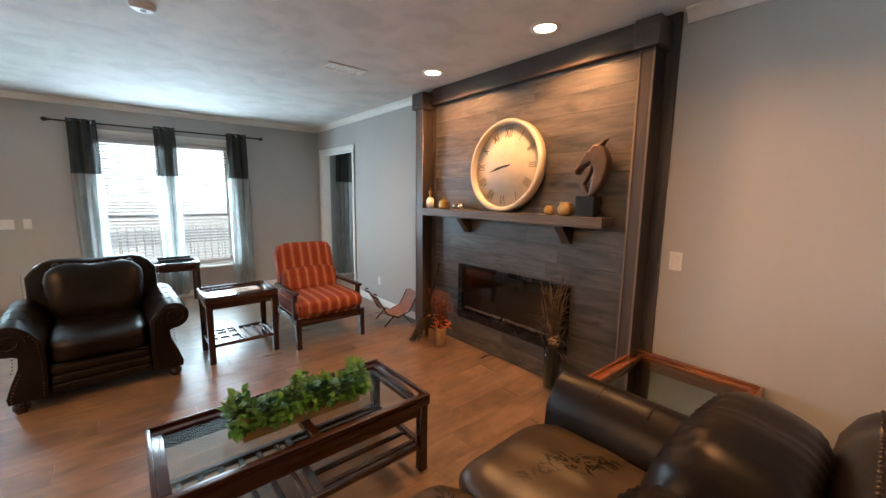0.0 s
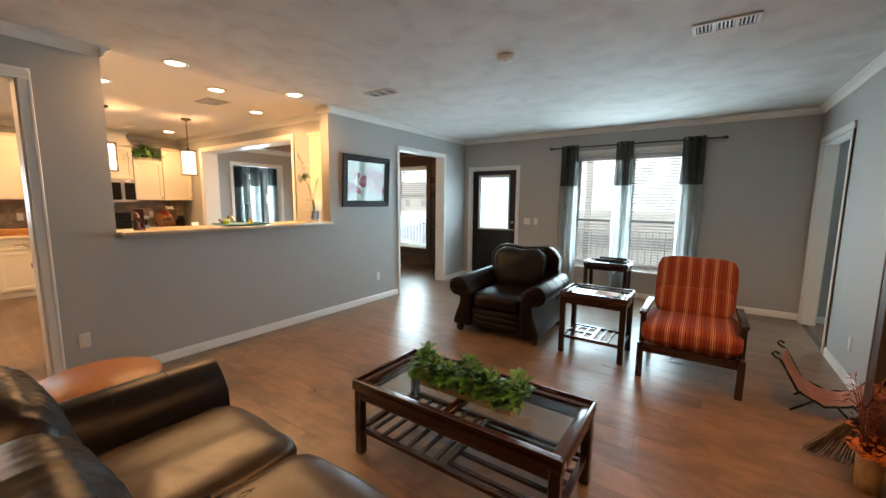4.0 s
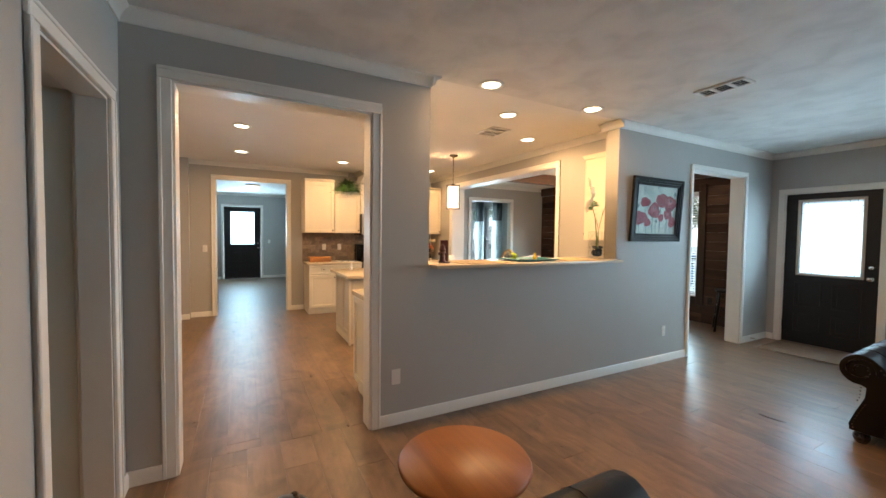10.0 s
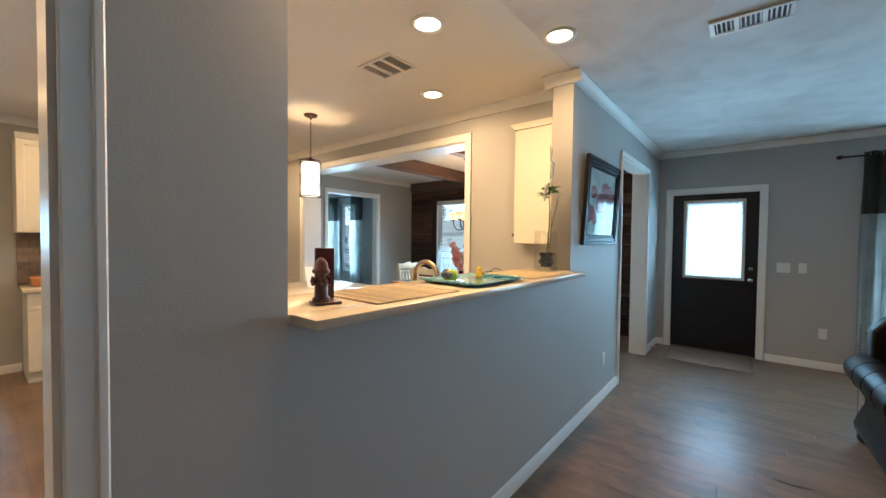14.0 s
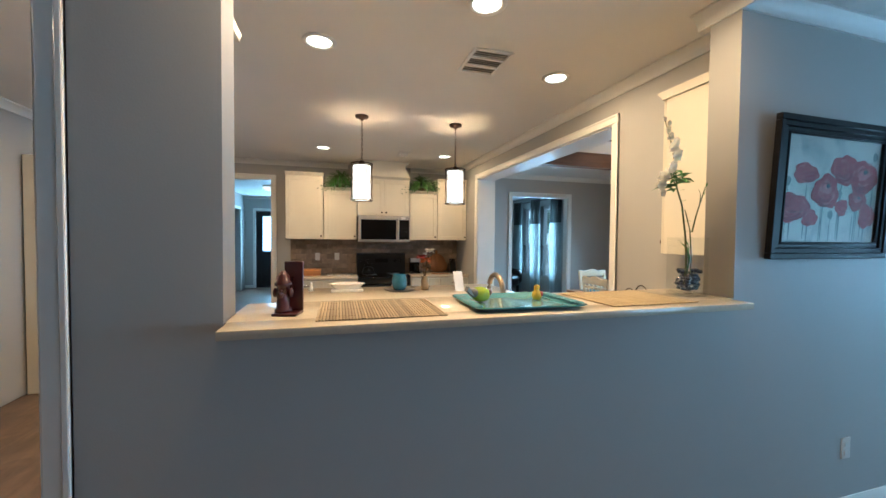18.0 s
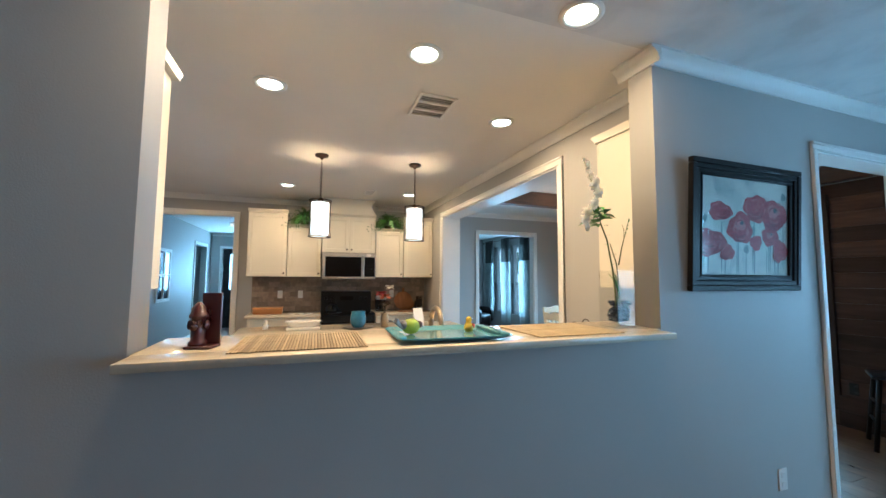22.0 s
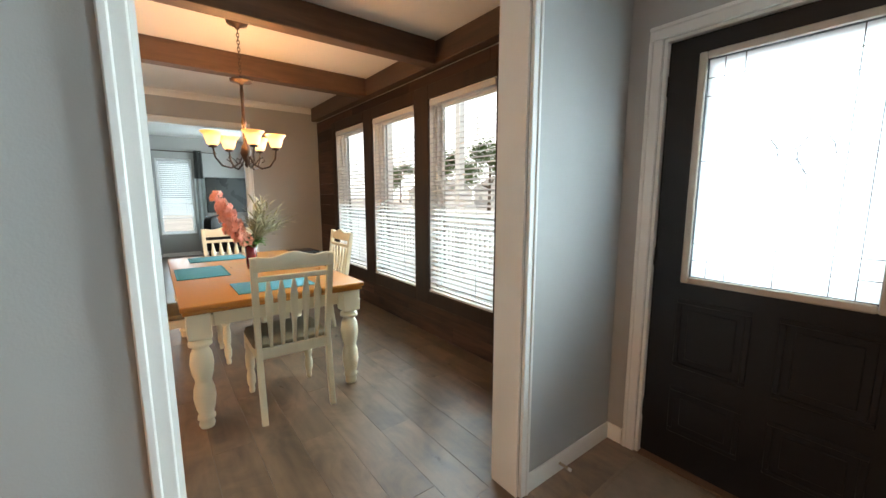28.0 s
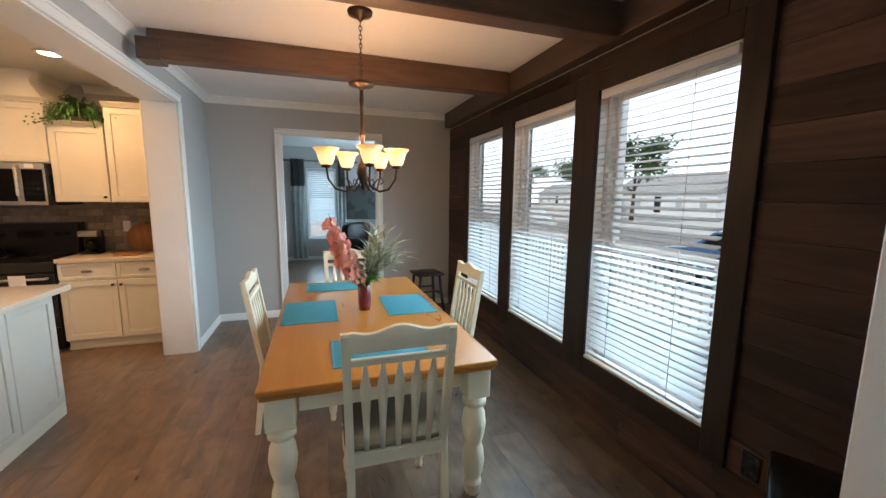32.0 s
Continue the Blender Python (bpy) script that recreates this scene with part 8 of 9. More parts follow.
for p, q in zip(loops, loops[1:]):
    for k in range(4):
        bm.faces.new((p[k], p[(k + 1) % 4], q[(k + 1) % 4], q[k]))
bm.faces.new(loops[0][::-1])
bm.faces.new(loops[-1])
bmesh.ops.bevel(bm, geom=[e for e in bm.edges if abs(e.verts[0].co.z - e.verts[1].co.z) > 1e-4], offset=0.02, segments=3, affect="EDGES", profile=0.5)
part("dish", bm, TURQ, o)
for s in (-1, 1):
    for k in range(9):
        part("scalloped_ridge", puff(bmesh.new(), (-0.128 + 0.032 * k, s * 0.213, 0.0185), (0.0135, 0.022, 0.0075), 0.9, 0.9, 12, 8), TURQ, o)
o = thing("ceramic_bird", "round lime green ceramic bird shaker on the tray", "figurine", (-1.02, 2.31, 1.2075), 20)
o.scale = (0.85, 0.85, 0.85)
part("body", puff(bmesh.new(), (0, 0, 0.038), (0.048, 0.044, 0.038), 0.9, 0.95, 24, 14), LIME, o)
part("grey_wing", puff(bmesh.new(), (-0.01, -0.035, 0.045), (0.035, 0.02, 0.022), 0.9, 0.9, 18, 10), GREYWEB, o, "grey speckled wing")
part("red_head", puff(bmesh.new(), (0.01, 0.042, 0.045), (0.018, 0.02, 0.018), 0.9, 0.9, 18, 10), MAROON, o, "dark red head")
part("tail", prism(bmesh.new(), [(-0.06, 0.05), (-0.05, 0.03), (-0.09, 0.06), (-0.08, 0.08)], 0, -0.015, 0.01), GREYWEB, o)
o = thing("ceramic_chick", "small yellow ceramic chick on the tray", "figurine", (-1.03, 2.58, 1.2075), 0)
o.scale = (0.8, 0.8, 0.78)
part("body", turned([(0, 0), (0.022, 0.0), (0.028, 0.02), (0.022, 0.042), (0.014, 0.052), (0.018, 0.065), (0.014, 0.078), (0, 0.084)], 20), YELLOW, o)
part("red_wattle", puff(bmesh.new(), (0.012, 0.018, 0.03), (0.010, 0.014, 0.016), 0.9, 0.9, 14, 8), RED, o, "red wattle")

# orchid in a square glass vase at the end of the ledge
o = thing("orchid_vase", "tall glass vase with dark blue pebbles and a white silk orchid", "vase", (-1.005, 3.395, 1.2005), 4)
bm = bmesh.new()
t = 0.0045
for q in ((-0.063, -0.063, 0.063, -0.063 + t), (-0.063, 0.063 - t, 0.063, 0.063), (-0.063, -0.063 + t, -0.063 + t, 0.063 - t), (0.063 - t, -0.063 + t, 0.063, 0.063 - t)):
    box(bm, q[0], q[1], 0.0, q[2], q[3], 0.285)
box(bm, -0.058, -0.058, 0.0, 0.058, 0.058, 0.016)
part("glass_block", bm, pane_glass("orchid_vase_glass", (0.975, 0.98, 0.975), 0.03, 0.015), o)
rng = random.Random(8)
bm = bmesh.new()
for k in range(70):
    bmesh.ops.create_icosphere(bm, subdivisions=2, radius=rng.uniform(0.010, 0.018), matrix=Matrix.Translation((rng.uniform(-0.038, 0.038), rng.uniform(-0.036, 0.042), 0.030 + 0.095 * rng.random())) @ Matrix.Diagonal((1, 1, 0.7, 1)))
part("pebbles", bm, AQUASTONE, o, "dark blue glass pebbles")


def leaning(bm):
    """The silk stems lean out over the ledge, the more the higher."""
    for v in bm.verts:
        h = max(0.0, v.co.z - 0.05)
        v.co = Vector((v.co.x + 0.19 * h, v.co.y - 0.13 * min(h, 0.55), v.co.z - 0.07 * h))
    return bm


stem = [(0, -0.015, 0.05), (0, -0.022, 0.18), (0, -0.045, 0.30), (-0.005, -0.085, 0.46), (-0.008, -0.125, 0.54), (-0.01, -0.160, 0.66), (-0.01, -0.200, 0.735), (-0.01, -0.275, 0.85)]
part("flower_stem", leaning(tube(bmesh.new(), stem, 0.0052, 7, 0.4)), STEM, o)
part("second_stem", leaning(tube(bmesh.new(), [(0.01, 0.005, 0.06), (0.01, -0.004, 0.20), (0.006, -0.03, 0.34), (0.0, -0.07, 0.44)], 0.0038, 6, 0.6)), STEM, o)
part("side_stem", leaning(tube(bmesh.new(), [(0.004, -0.012, 0.33), (0.0, 0.008, 0.42), (0.0, 0.030, 0.50), (0.0, 0.045, 0.555)], 0.0036, 6, 0.5)), STEM, o)
part("side_stem", leaning(tube(bmesh.new(), [(0.0, 0.022, 0.47), (0.0, 0.018, 0.52), (-0.008, 0.014, 0.545)], 0.0022, 5, 0.5)), STEM, o)
part("drooping_stem", leaning(tube(bmesh.new(), [(-0.008, -0.128, 0.55), (-0.008, -0.165, 0.585), (-0.008, -0.210, 0.575)], 0.0030, 5, 0.6)), STEM, o)
bm = bmesh.new()
for k in range(26):
    d = rand_way(rng)
    leaf(bm, (-0.008 + 0.02 * rng.uniform(-1, 1), -0.140 + 0.022 * rng.uniform(-1, 1), 0.565 + 0.05 * rng.uniform(-1, 1)), d, (0, 0, 1), rng.uniform(0.045, 0.075), 0.034, 0.25)
for k in range(5):
    leaf(bm, (0.0, -0.05 - 0.015 * k, 0.33 + 0.05 * k), (rng.uniform(-0.5, 0.5), rng.choice((-1, 1)), 0.5), (0, 0, 1), 0.04, 0.012)
for k in range(7):
    leaf(bm, (0.005, -0.012, 0.11 + 0.02 * k), (rng.uniform(-0.3, 0.3), rng.uniform(-0.4, 0.4), 1), (1, 0, 0), 0.09, 0.010)
for k in range(4):
    leaf(bm, (0.0, 0.026 + 0.006 * k, 0.50 + 0.018 * k), (rng.uniform(-0.4, 0.4), rng.uniform(-0.5, 1), 0.6), (1, 0, 0), 0.026, 0.012)
part("leaves", leaning(bm), LEAF, o, "green silk leaves")
for c, rad in (((-0.02, -0.205, 0.595), 0.046), ((-0.015, -0.222, 0.555), 0.042), ((0.0, -0.190, 0.630), 0.040), ((-0.01, -0.212, 0.515), 0.026), ((-0.012, -0.165, 0.690), 0.046), ((0.0, -0.205, 0.720), 0.034), ((-0.01, -0.185, 0.745), 0.034),
               ((-0.015, -0.215, 0.770), 0.028), ((-0.01, -0.240, 0.795), 0.022), ((0.0, -0.252, 0.820), 0.018), ((-0.01, -0.268, 0.840), 0.013)):
    bm = bmesh.new()
    for k in range(8):
        a = 2 * math.pi * k / 8 + 0.3 * rng.random()
        leaf(bm, c, (0.5 + 0.4 * rng.random(), math.cos(a), math.sin(a) - 0.15), (1, 0, 0.2), rad * 0.82, rad * 0.66, 0.3)
    part("blossom", leaning(bm), WHITEPETAL, o, "cream orchid blossom")

# appliances and papers at the left of the kitchen
o = thing("wall_oven", "steel wall oven at the side of the kitchen", "oven", (-4.3, -0.98, 0))
part("housing", boxed(-0.38, 0, 0.0, 0.38, 0.10, 2.2, 0.004, 1), CABINET, o)
part("oven_front", boxed(-0.36, 0.10, 0.75, 0.36, 0.125, 1.45, 0.004, 1), STEEL, o)
part("oven_glass", boxed(-0.30, 0.125, 0.82, 0.30, 0.13, 1.25), DARKSCREEN, o)
part("oven_handle", tube(bmesh.new(), [(-0.3, 0.125, 1.33), (-0.29, 0.165, 1.33), (0.29, 0.165, 1.33), (0.3, 0.125, 1.33)], 0.011, 8), STEEL, o)
o = thing("wall_notice", "white notice sheet taped on the kitchen door trim", "notice", (-2.34, -0.549, 1.32))
part("sheet", boxed(-0.03, 0, -0.13, 0.03, 0.002, 0.13), PAPER, o)
for k in range(7):
    part("text_line", boxed(-0.022, 0.002, -0.10 + 0.03 * k, 0.02, 0.0026, -0.092 + 0.03 * k), INK, o)
# hall beyond the kitchen
o = thing("hall_window_frame", "white framed interior window in the hall wall", "window", (-7.9, -0.68, 1.45))
bm = bmesh.new()
for q in ((-0.35, 0.35, -0.5, -0.44), (-0.35, 0.35, 0.44, 0.5), (-0.35, -0.29, -0.44, 0.44), (0.29, 0.35, -0.44, 0.44), (-0.02, 0.02, -0.44, 0.44), (-0.29, 0.29, -0.02, 0.02)):
    box(bm, q[0], 0.0, q[2], q[1], 0.02, q[3], 0.003, 1)
part("frame", bm, TRIM, o)
part("pane", boxed(-0.29, 0.002, -0.44, 0.29, 0.006, 0.44), surf("pale_mirror", (0.75, 0.8, 0.82), 0.05, 1.0, var=0.02, bstr=0), o)

# ---- dining room ----
BEAMZ = 2.43
for x, lab in ((-3.92, "knotty brown ceiling beam"), (-2.62, "knotty brown ceiling beam near the living room")):
    b = thing("ceiling_beam", lab, "beam", group="ceiling beams")
    part("beam_body", boxed(x - 0.065, KD1 + 0.13, BEAMZ, x + 0.065, DY - 0.12, H - 0.002, 0.006, 1), BEAMWOOD, b)
    part("end_sleeve", boxed(x - 0.08, KD1 + 0.065, BEAMZ - 0.016, x + 0.08, KD1 + 0.20, H - 0.064, 0.004, 1), BEAMWOOD, b)
b = thing("ledger_beam", "dark brown beam along the top of the plank wall", "beam")
part("beam_body", boxed(KX + 0.07, DY - 0.12, 2.434, WX0 - 0.07, DY - 0.0185, H - 0.003, 0.006, 1), wood("ledger_wood", (0.022, 0.013, 0.010), (0.085, 0.048, 0.034), 0, 0.5, 0.7, 0.1, bstr=0.35), b)
# casings of the three dining windows
PY = DY - 0.018
cs = bmesh.new()
xs = [(-5.115, -5.005), (-4.13, -3.91), (-3.025, -2.79), (-1.92, -1.80)]
for x0, x1 in xs:
    box(cs, x0, PY - 0.022, 0.30, x1, PY + 0.006, 2.33, 0.004, 1)
for x0, x1 in ((-5.005, -4.13), (-3.91, -3.025), (-2.79, -1.92)):
    box(cs, x0, PY - 0.022, 2.21, x1, PY + 0.006, 2.33, 0.004, 1)
    box(cs, x0, PY - 0.022, 0.30, x1, PY + 0.006, 0.43, 0.004, 1)
structure("window_casing", cs, PLANKTRIM, "dark stained wooden window casing")
sl = bmesh.new()
for a, bb, c, d in DINWIN:
    box(sl, a - 0.009, PY - 0.012, c - 0.012, bb + 0.009, DY + 0.085, c + 0.004)
    for u0, u1 in ((a - 0.009, a + 0.002), (bb - 0.002, bb + 0.009)):
        box(sl, u0, PY, c + 0.004, u1, DY + 0.085, d + 0.009)
    box(sl, a + 0.002, PY, d - 0.002, bb - 0.002, DY + 0.085, d + 0.009)
structure("window_lining", sl, TRIM, "white window lining and sill")

# table
T0, T1, Y0, Y1 = -4.26, -2.265, 4.935, 6.005
t = thing("dining_table", "farmhouse dining table with an oak top and cream turned legs", "table", ((T0 + T1) / 2, (Y0 + Y1) / 2, 0))
a, bq = (T1 - T0) / 2, (Y1 - Y0) / 2
part("tabletop", boxed(-a, -bq, 0.72, a, bq, 0.75, 0.007, 3), OAK, t)
part("top_underlip", boxed(-a + 0.010, -bq + 0.010, 0.696, a - 0.010, bq - 0.010, 0.7185, 0.009, 3), OAK, t)
for s in (-1, 1):
    part("apron", boxed(-a + 0.16, s * (bq - 0.075), 0.60, a - 0.16, s * (bq - 0.10), 0.703, 0.004, 1), CREAM, t)
    part("apron", boxed(s * (a - 0.075), -bq + 0.16, 0.60, s * (a - 0.10), bq - 0.16, 0.703, 0.004, 1), CREAM, t)
# turned profile, thick in the bulbs
LEG = [(0.0, 0.0), (0.030, 0.0), (0.036, 0.02), (0.030, 0.05), (0.040, 0.058), (0.040, 0.075), (0.032, 0.085), (0.042, 0.13), (0.050, 0.19), (0.046, 0.25), (0.036, 0.29), (0.036, 0.30), (0.047, 0.35), (0.053, 0.41), (0.047, 0.47), (0.036, 0.50),
       (0.034, 0.515), (0.052, 0.522), (0.052, 0.545), (0.036, 0.552), (0.040, 0.57), (0.0, 0.57)]
for sx in (-1, 1):
    for sy in (-1, 1):
        p = (sx * (a - 0.085), sy * (bq - 0.085))
        lg = part("leg", turned([(r * 1.16, z * 0.965) for r, z in LEG], 24, (*p, 0)), CREAM, t, "cream turned leg")
        part("leg_block", boxed(p[0] - 0.060, p[1] - 0.060, 0.548, p[0] + 0.060, p[1] + 0.060, 0.703, 0.005, 1), CREAM, lg)


def dining_chair():
    """Cream chair with splayed arrow slats; it looks towards +x, its back at x = 0."""
    c = thing("dining_chair", "cream wooden dining chair with arrow slats and an olive seat", "chair", (0, 0, 0), 0, "chairs round the dining table")
    W = 0.215

    def back_x(z):
        return -0.02 - 0.085 * max(0, z - 0.46) / 0.56 - 0.05 * max(0, 0.42 - z) / 0.42
    for s in (-1, 1):
        pts = [(back_x(z), s * (W - 0.01 + 0.02 * max(0, z - 0.46)), z) for z in (0.0, 0.15, 0.3, 0.46, 0.62, 0.8, 0.95, 1.0)]
        bm = bmesh.new()
        rings = [[bm.verts.new((x + dx, y + dy, z)) for dx, dy in ((-0.016, -0.017), (0.016, -0.017), (0.016, 0.017), (-0.016, 0.017))] for x, y, z in pts]
        for p, q in zip(rings, rings[1:]):
            for k in range(4):
                bm.faces.new((p[k], p[(k + 1) % 4], q[(k + 1) % 4], q[k]))
        bm.faces.new(rings[0][::-1])
        bm.faces.new(rings[-1])
        bmesh.ops.bevel(bm, geom=[e for e in bm.edges if abs(e.verts[0].co.z - e.verts[1].co.z) > 0.01], offset=0.005, segments=2, affect="EDGES", profile=0.5)
        part("back_post", bm, CREAM, c)
        part("front_leg", turned([(0, 0), (0.016, 0), (0.02, 0.02), (0.016, 0.04), (0.026, 0.07), (0.028, 0.12), (0.02, 0.16), (0.028, 0.19), (0.03, 0.26), (0.022, 0.31), (0.03, 0.33), (0.0, 0.33)], 18, (0.40, s * (W - 0.02), 0)), CREAM, c)
        part("leg_block", boxed(0.375, s * (W - 0.02) - 0.025, 0.328, 0.425, s * (W - 0.02) + 0.025, 0.43, 0.004, 1), CREAM, c)
        part("side_rail", boxed(0.0, s * (W - 0.012) - 0.011, 0.37, 0.376, s * (W - 0.012) + 0.011, 0.43, 0.003, 1), CREAM, c)
    part("front_rail", boxed(0.388, -W + 0.045, 0.37, 0.412, W - 0.045, 0.43, 0.003, 1), CREAM, c)
    # crest with a wavy top
    n = 20
    top = [(-W - 0.02 + (2 * W + 0.04) * k / n, 1.012 + 0.006 * math.cos(math.pi * 2 * (k / n - 0.5)) + 0.011 * math.cos(math.pi * 4 * (k / n - 0.5)) * (1 if 0.08 < k / n < 0.92 else 0.2)) for k in range(n + 1)]
    bm = prism(bmesh.new(), top + [(W + 0.015, 0.925), (-W - 0.015, 0.925)], 0, back_x(0.97) - 0.014, back_x(0.97) + 0.014)
    bmesh.ops.bevel(bm, geom=[e for e in bm.edges if abs(e.verts[0].co.x - e.verts[1].co.x) < 1e-6], offset=0.005, segments=2, affect="EDGES", profile=0.5)
    part("crest_rail", bm, CREAM, c)
    part("upper_rail", boxed(back_x(0.87) - 0.012, -W + 0.01, 0.865, back_x(0.87) + 0.012, W - 0.01, 0.895, 0.005, 1), CREAM, c)
    part("lower_rail", boxed(back_x(0.46) - 0.014, -W + 0.01, 0.385, back_x(0.46) + 0.014, W - 0.01, 0.452, 0.005, 1), CREAM, c)
    for k in range(5):
        y = (k - 2) * 0.068
        bm = bmesh.new()
        rings = []
        for z, w in ((0.448, 0.009), (0.58, 0.013), (0.72, 0.020), (0.765, 0.022), (0.83, 0.011), (0.87, 0.007)):
            x = back_x(z)
            yy = y * (1 + 0.12 * (z - 0.5))
            rings.append([bm.verts.new((x + dx, yy + dy, z)) for dx, dy in ((-0.007, -w), (0.007, -w), (0.007, w), (-0.007, w))])
        for p, q in zip(rings, rings[1:]):
            for j in range(4):
                bm.faces.new((p[j], p[(j + 1) % 4], q[(j + 1) % 4], q[j]))
        bm.faces.new(rings[0][::-1])
        bm.faces.new(rings[-1])
        part("back_slat", bm, CREAM, c)
    part("seat", puff(bmesh.new(), (0.205, 0, 0.452), (0.222, W + 0.01, 0.026), 0.4, 0.22, 32, 10), SEATCLOTH, c, "olive upholstered seat")
    return c


ch = dining_chair()
ch.matrix_basis = pose(-2.22, 5.50, 0, 0, 0, 180 - 1)
copy_thing(ch, pose(-4.30, 5.47, 0, 0, 0, 1))
copy_thing(ch, pose(-3.42, 4.855, 0, 0, 0, 90))
copy_thing(ch, pose(-3.36, 6.20, 0, 0, 0, -90))

for x, y, w, h, turn in ((-2.56, 5.475, 0.34, 0.47, 0), (-3.32, 5.13, 0.49, 0.34, 0), (-3.33, 5.79, 0.49, 0.33, 0), (-4.02, 5.32, 0.30, 0.46, 0)):
    o = thing("cloth_placemat", "teal woven placemat on the dining table", "placemat", (x, y, 0.7505), turn, "placemats on the dining table")
    part("cloth", boxed(-w / 2, -h / 2, 0, w / 2, h / 2, 0.004, 0.0015, 2), TEAL, o)
    bm = bmesh.new()
    for q in ((-w / 2, -h / 2, w / 2, -h / 2 + 0.012), (-w / 2, h / 2 - 0.012, w / 2, h / 2), (-w / 2, -h / 2 + 0.012, -w / 2 + 0.012, h / 2 - 0.012), (w / 2 - 0.012, -h / 2 + 0.012, w / 2, h / 2 - 0.012)):
        box(bm, q[0], q[1], 0.002, q[2], q[3], 0.0052, 0.001, 1)
    part("hem", bm, TEAL, o)

# flowers on the table
o = thing("table_flowers", "ruby glass vase with coral gladiolus and variegated leaves", "vase", (-3.28, 5.485, 0.7505))
part("vase", turned([(0, 0), (0.038, 0), (0.044, 0.05), (0.042, 0.12), (0.050, 0.20), (0.045, 0.20), (0.036, 0.12), (0, 0.02)], 28), REDGLASS, o, "ruby red glass vase")
rng = random.Random(31)
bm = bmesh.new()
for k in range(90):
    d = rand_way(rng)
    leaf(bm, (0.05 * rng.uniform(-1, 1), 0.06 * rng.uniform(-1, 1), 0.215 + 0.05 * rng.uniform(-0.5, 1)), d, (0, 0, 1), 0.075, 0.026)
part("green_filler", bm, LEAF, o)
bm = bmesh.new()
for k in range(46):
    a = rng.uniform(-0.8, 1.15)
    p0 = Vector((0, 0.02, 0.2))
    d = Vector((rng.uniform(-0.5, 0.5), 0.35 + 0.7 * math.sin(a) * 0.6, 0.9 * math.cos(a) + 0.15)).normalized()
    p1 = p0 + d * rng.uniform(0.12, 0.36)
    tube(bm, [p0, p0.lerp(p1, 0.5) + Vector((0, 0, 0.02)), p1], 0.0022, 4, 0.6)
    for j in range(5):
        leaf(bm, p0.lerp(p1, 0.5 + 0.12 * j), d + Vector((rng.uniform(-0.7, 0.7), rng.uniform(-0.7, 0.7), rng.uniform(-0.3, 0.3))), (0, 0, 1), 0.125, 0.019)
part("variegated_sprays", bm, GREYLEAF, o)
for px, py, pz, hh in ((0.0, -0.20, 0.30, 0.36), (0.03, -0.14, 0.24, 0.32)):
    bm = bmesh.new()
    for k in range(11):
        f = k / 10
        cpt = Vector((px + 0.015 * math.sin(k * 2), py + 0.10 * (1 - f) + 0.02 * math.cos(k * 2.4) - 0.02, pz + hh * f * 0.85))
        for j in range(4):
            az = 0.4 * k + 1.57 * j + rng.uniform(-0.4, 0.4)
            axis = Vector((math.cos(az), math.sin(az), 0.15)).normalized()
            side = axis.cross(Vector((0, 0, 1))).normalized()
            for q in range(6):
                r = side * math.cos(q * 1.047) + side.cross(axis) * math.sin(q * 1.047)
                leaf(bm, cpt + axis * 0.02, axis * 0.5 + r, axis, 0.056 * (1 - 0.45 * f), 0.052 * (1 - 0.45 * f), 0.2)
    part("gladiolus_spike", bm, CORAL, o, "coral gladiolus blooms")
    part("gladiolus_stem", tube(bmesh.new(), [(0, 0, 0.1), (px, py + 0.08, pz), (px, py - 0.02, pz + hh)], 0.004, 6, 0.5), STEM, o)
bm = bmesh.new()
tube(bm, [(0, 0, 0.2), (0.02, 0.10, 0.34), (0.03, 0.20, 0.42)], 0.003, 5, 0.5)
part("twig", bm, DARKTWIG, o)

# chandelier
c = thing("chandelier", "bronze five-arm chandelier with lit amber glass shades", "chandelier", (-3.17, 5.478, 0))
part("canopy", turned([(0, H), (0.075, H - 0.001), (0.07, H - 0.02), (0.02, H - 0.04), (0.01, H - 0.055), (0, H - 0.055)], 28), BRONZE, c)
bm = bmesh.new()
z, k = H - 0.055, 0
while z > 2.22:
    m = Matrix.Translation((0, 0, z - 0.015)) @ Matrix.Rotation(radians(90 * (k % 2)), 4, "Z")
    tube(bm, [m @ Vector((0.009 * math.cos(q), 0, 0.018 * math.sin(q))) for q in [i * math.pi / 4 for i in range(9)]], 0.0026, 5)
    z -= 0.025
    k += 1
part("chain", bm, BRONZE, c)
part("upper_dish", turned([(0, 2.222), (0.03, 2.221), (0.078, 2.208), (0.076, 2.196), (0.018, 2.186), (0.014, 2.170), (0, 2.170)], 24), BRONZE, c)
part("centre_stem", turned([(0, 2.170), (0.011, 2.170), (0.014, 2.100), (0.010, 2.080), (0.012, 1.930), (0.02, 1.900), (0.012, 1.870), (0.014, 1.750), (0.032, 1.710), (0.04, 1.670), (0.026, 1.630), (0.012, 1.600), (0.016, 1.580), (0, 1.560)], 20), BRONZE, c)
CR = 0.222
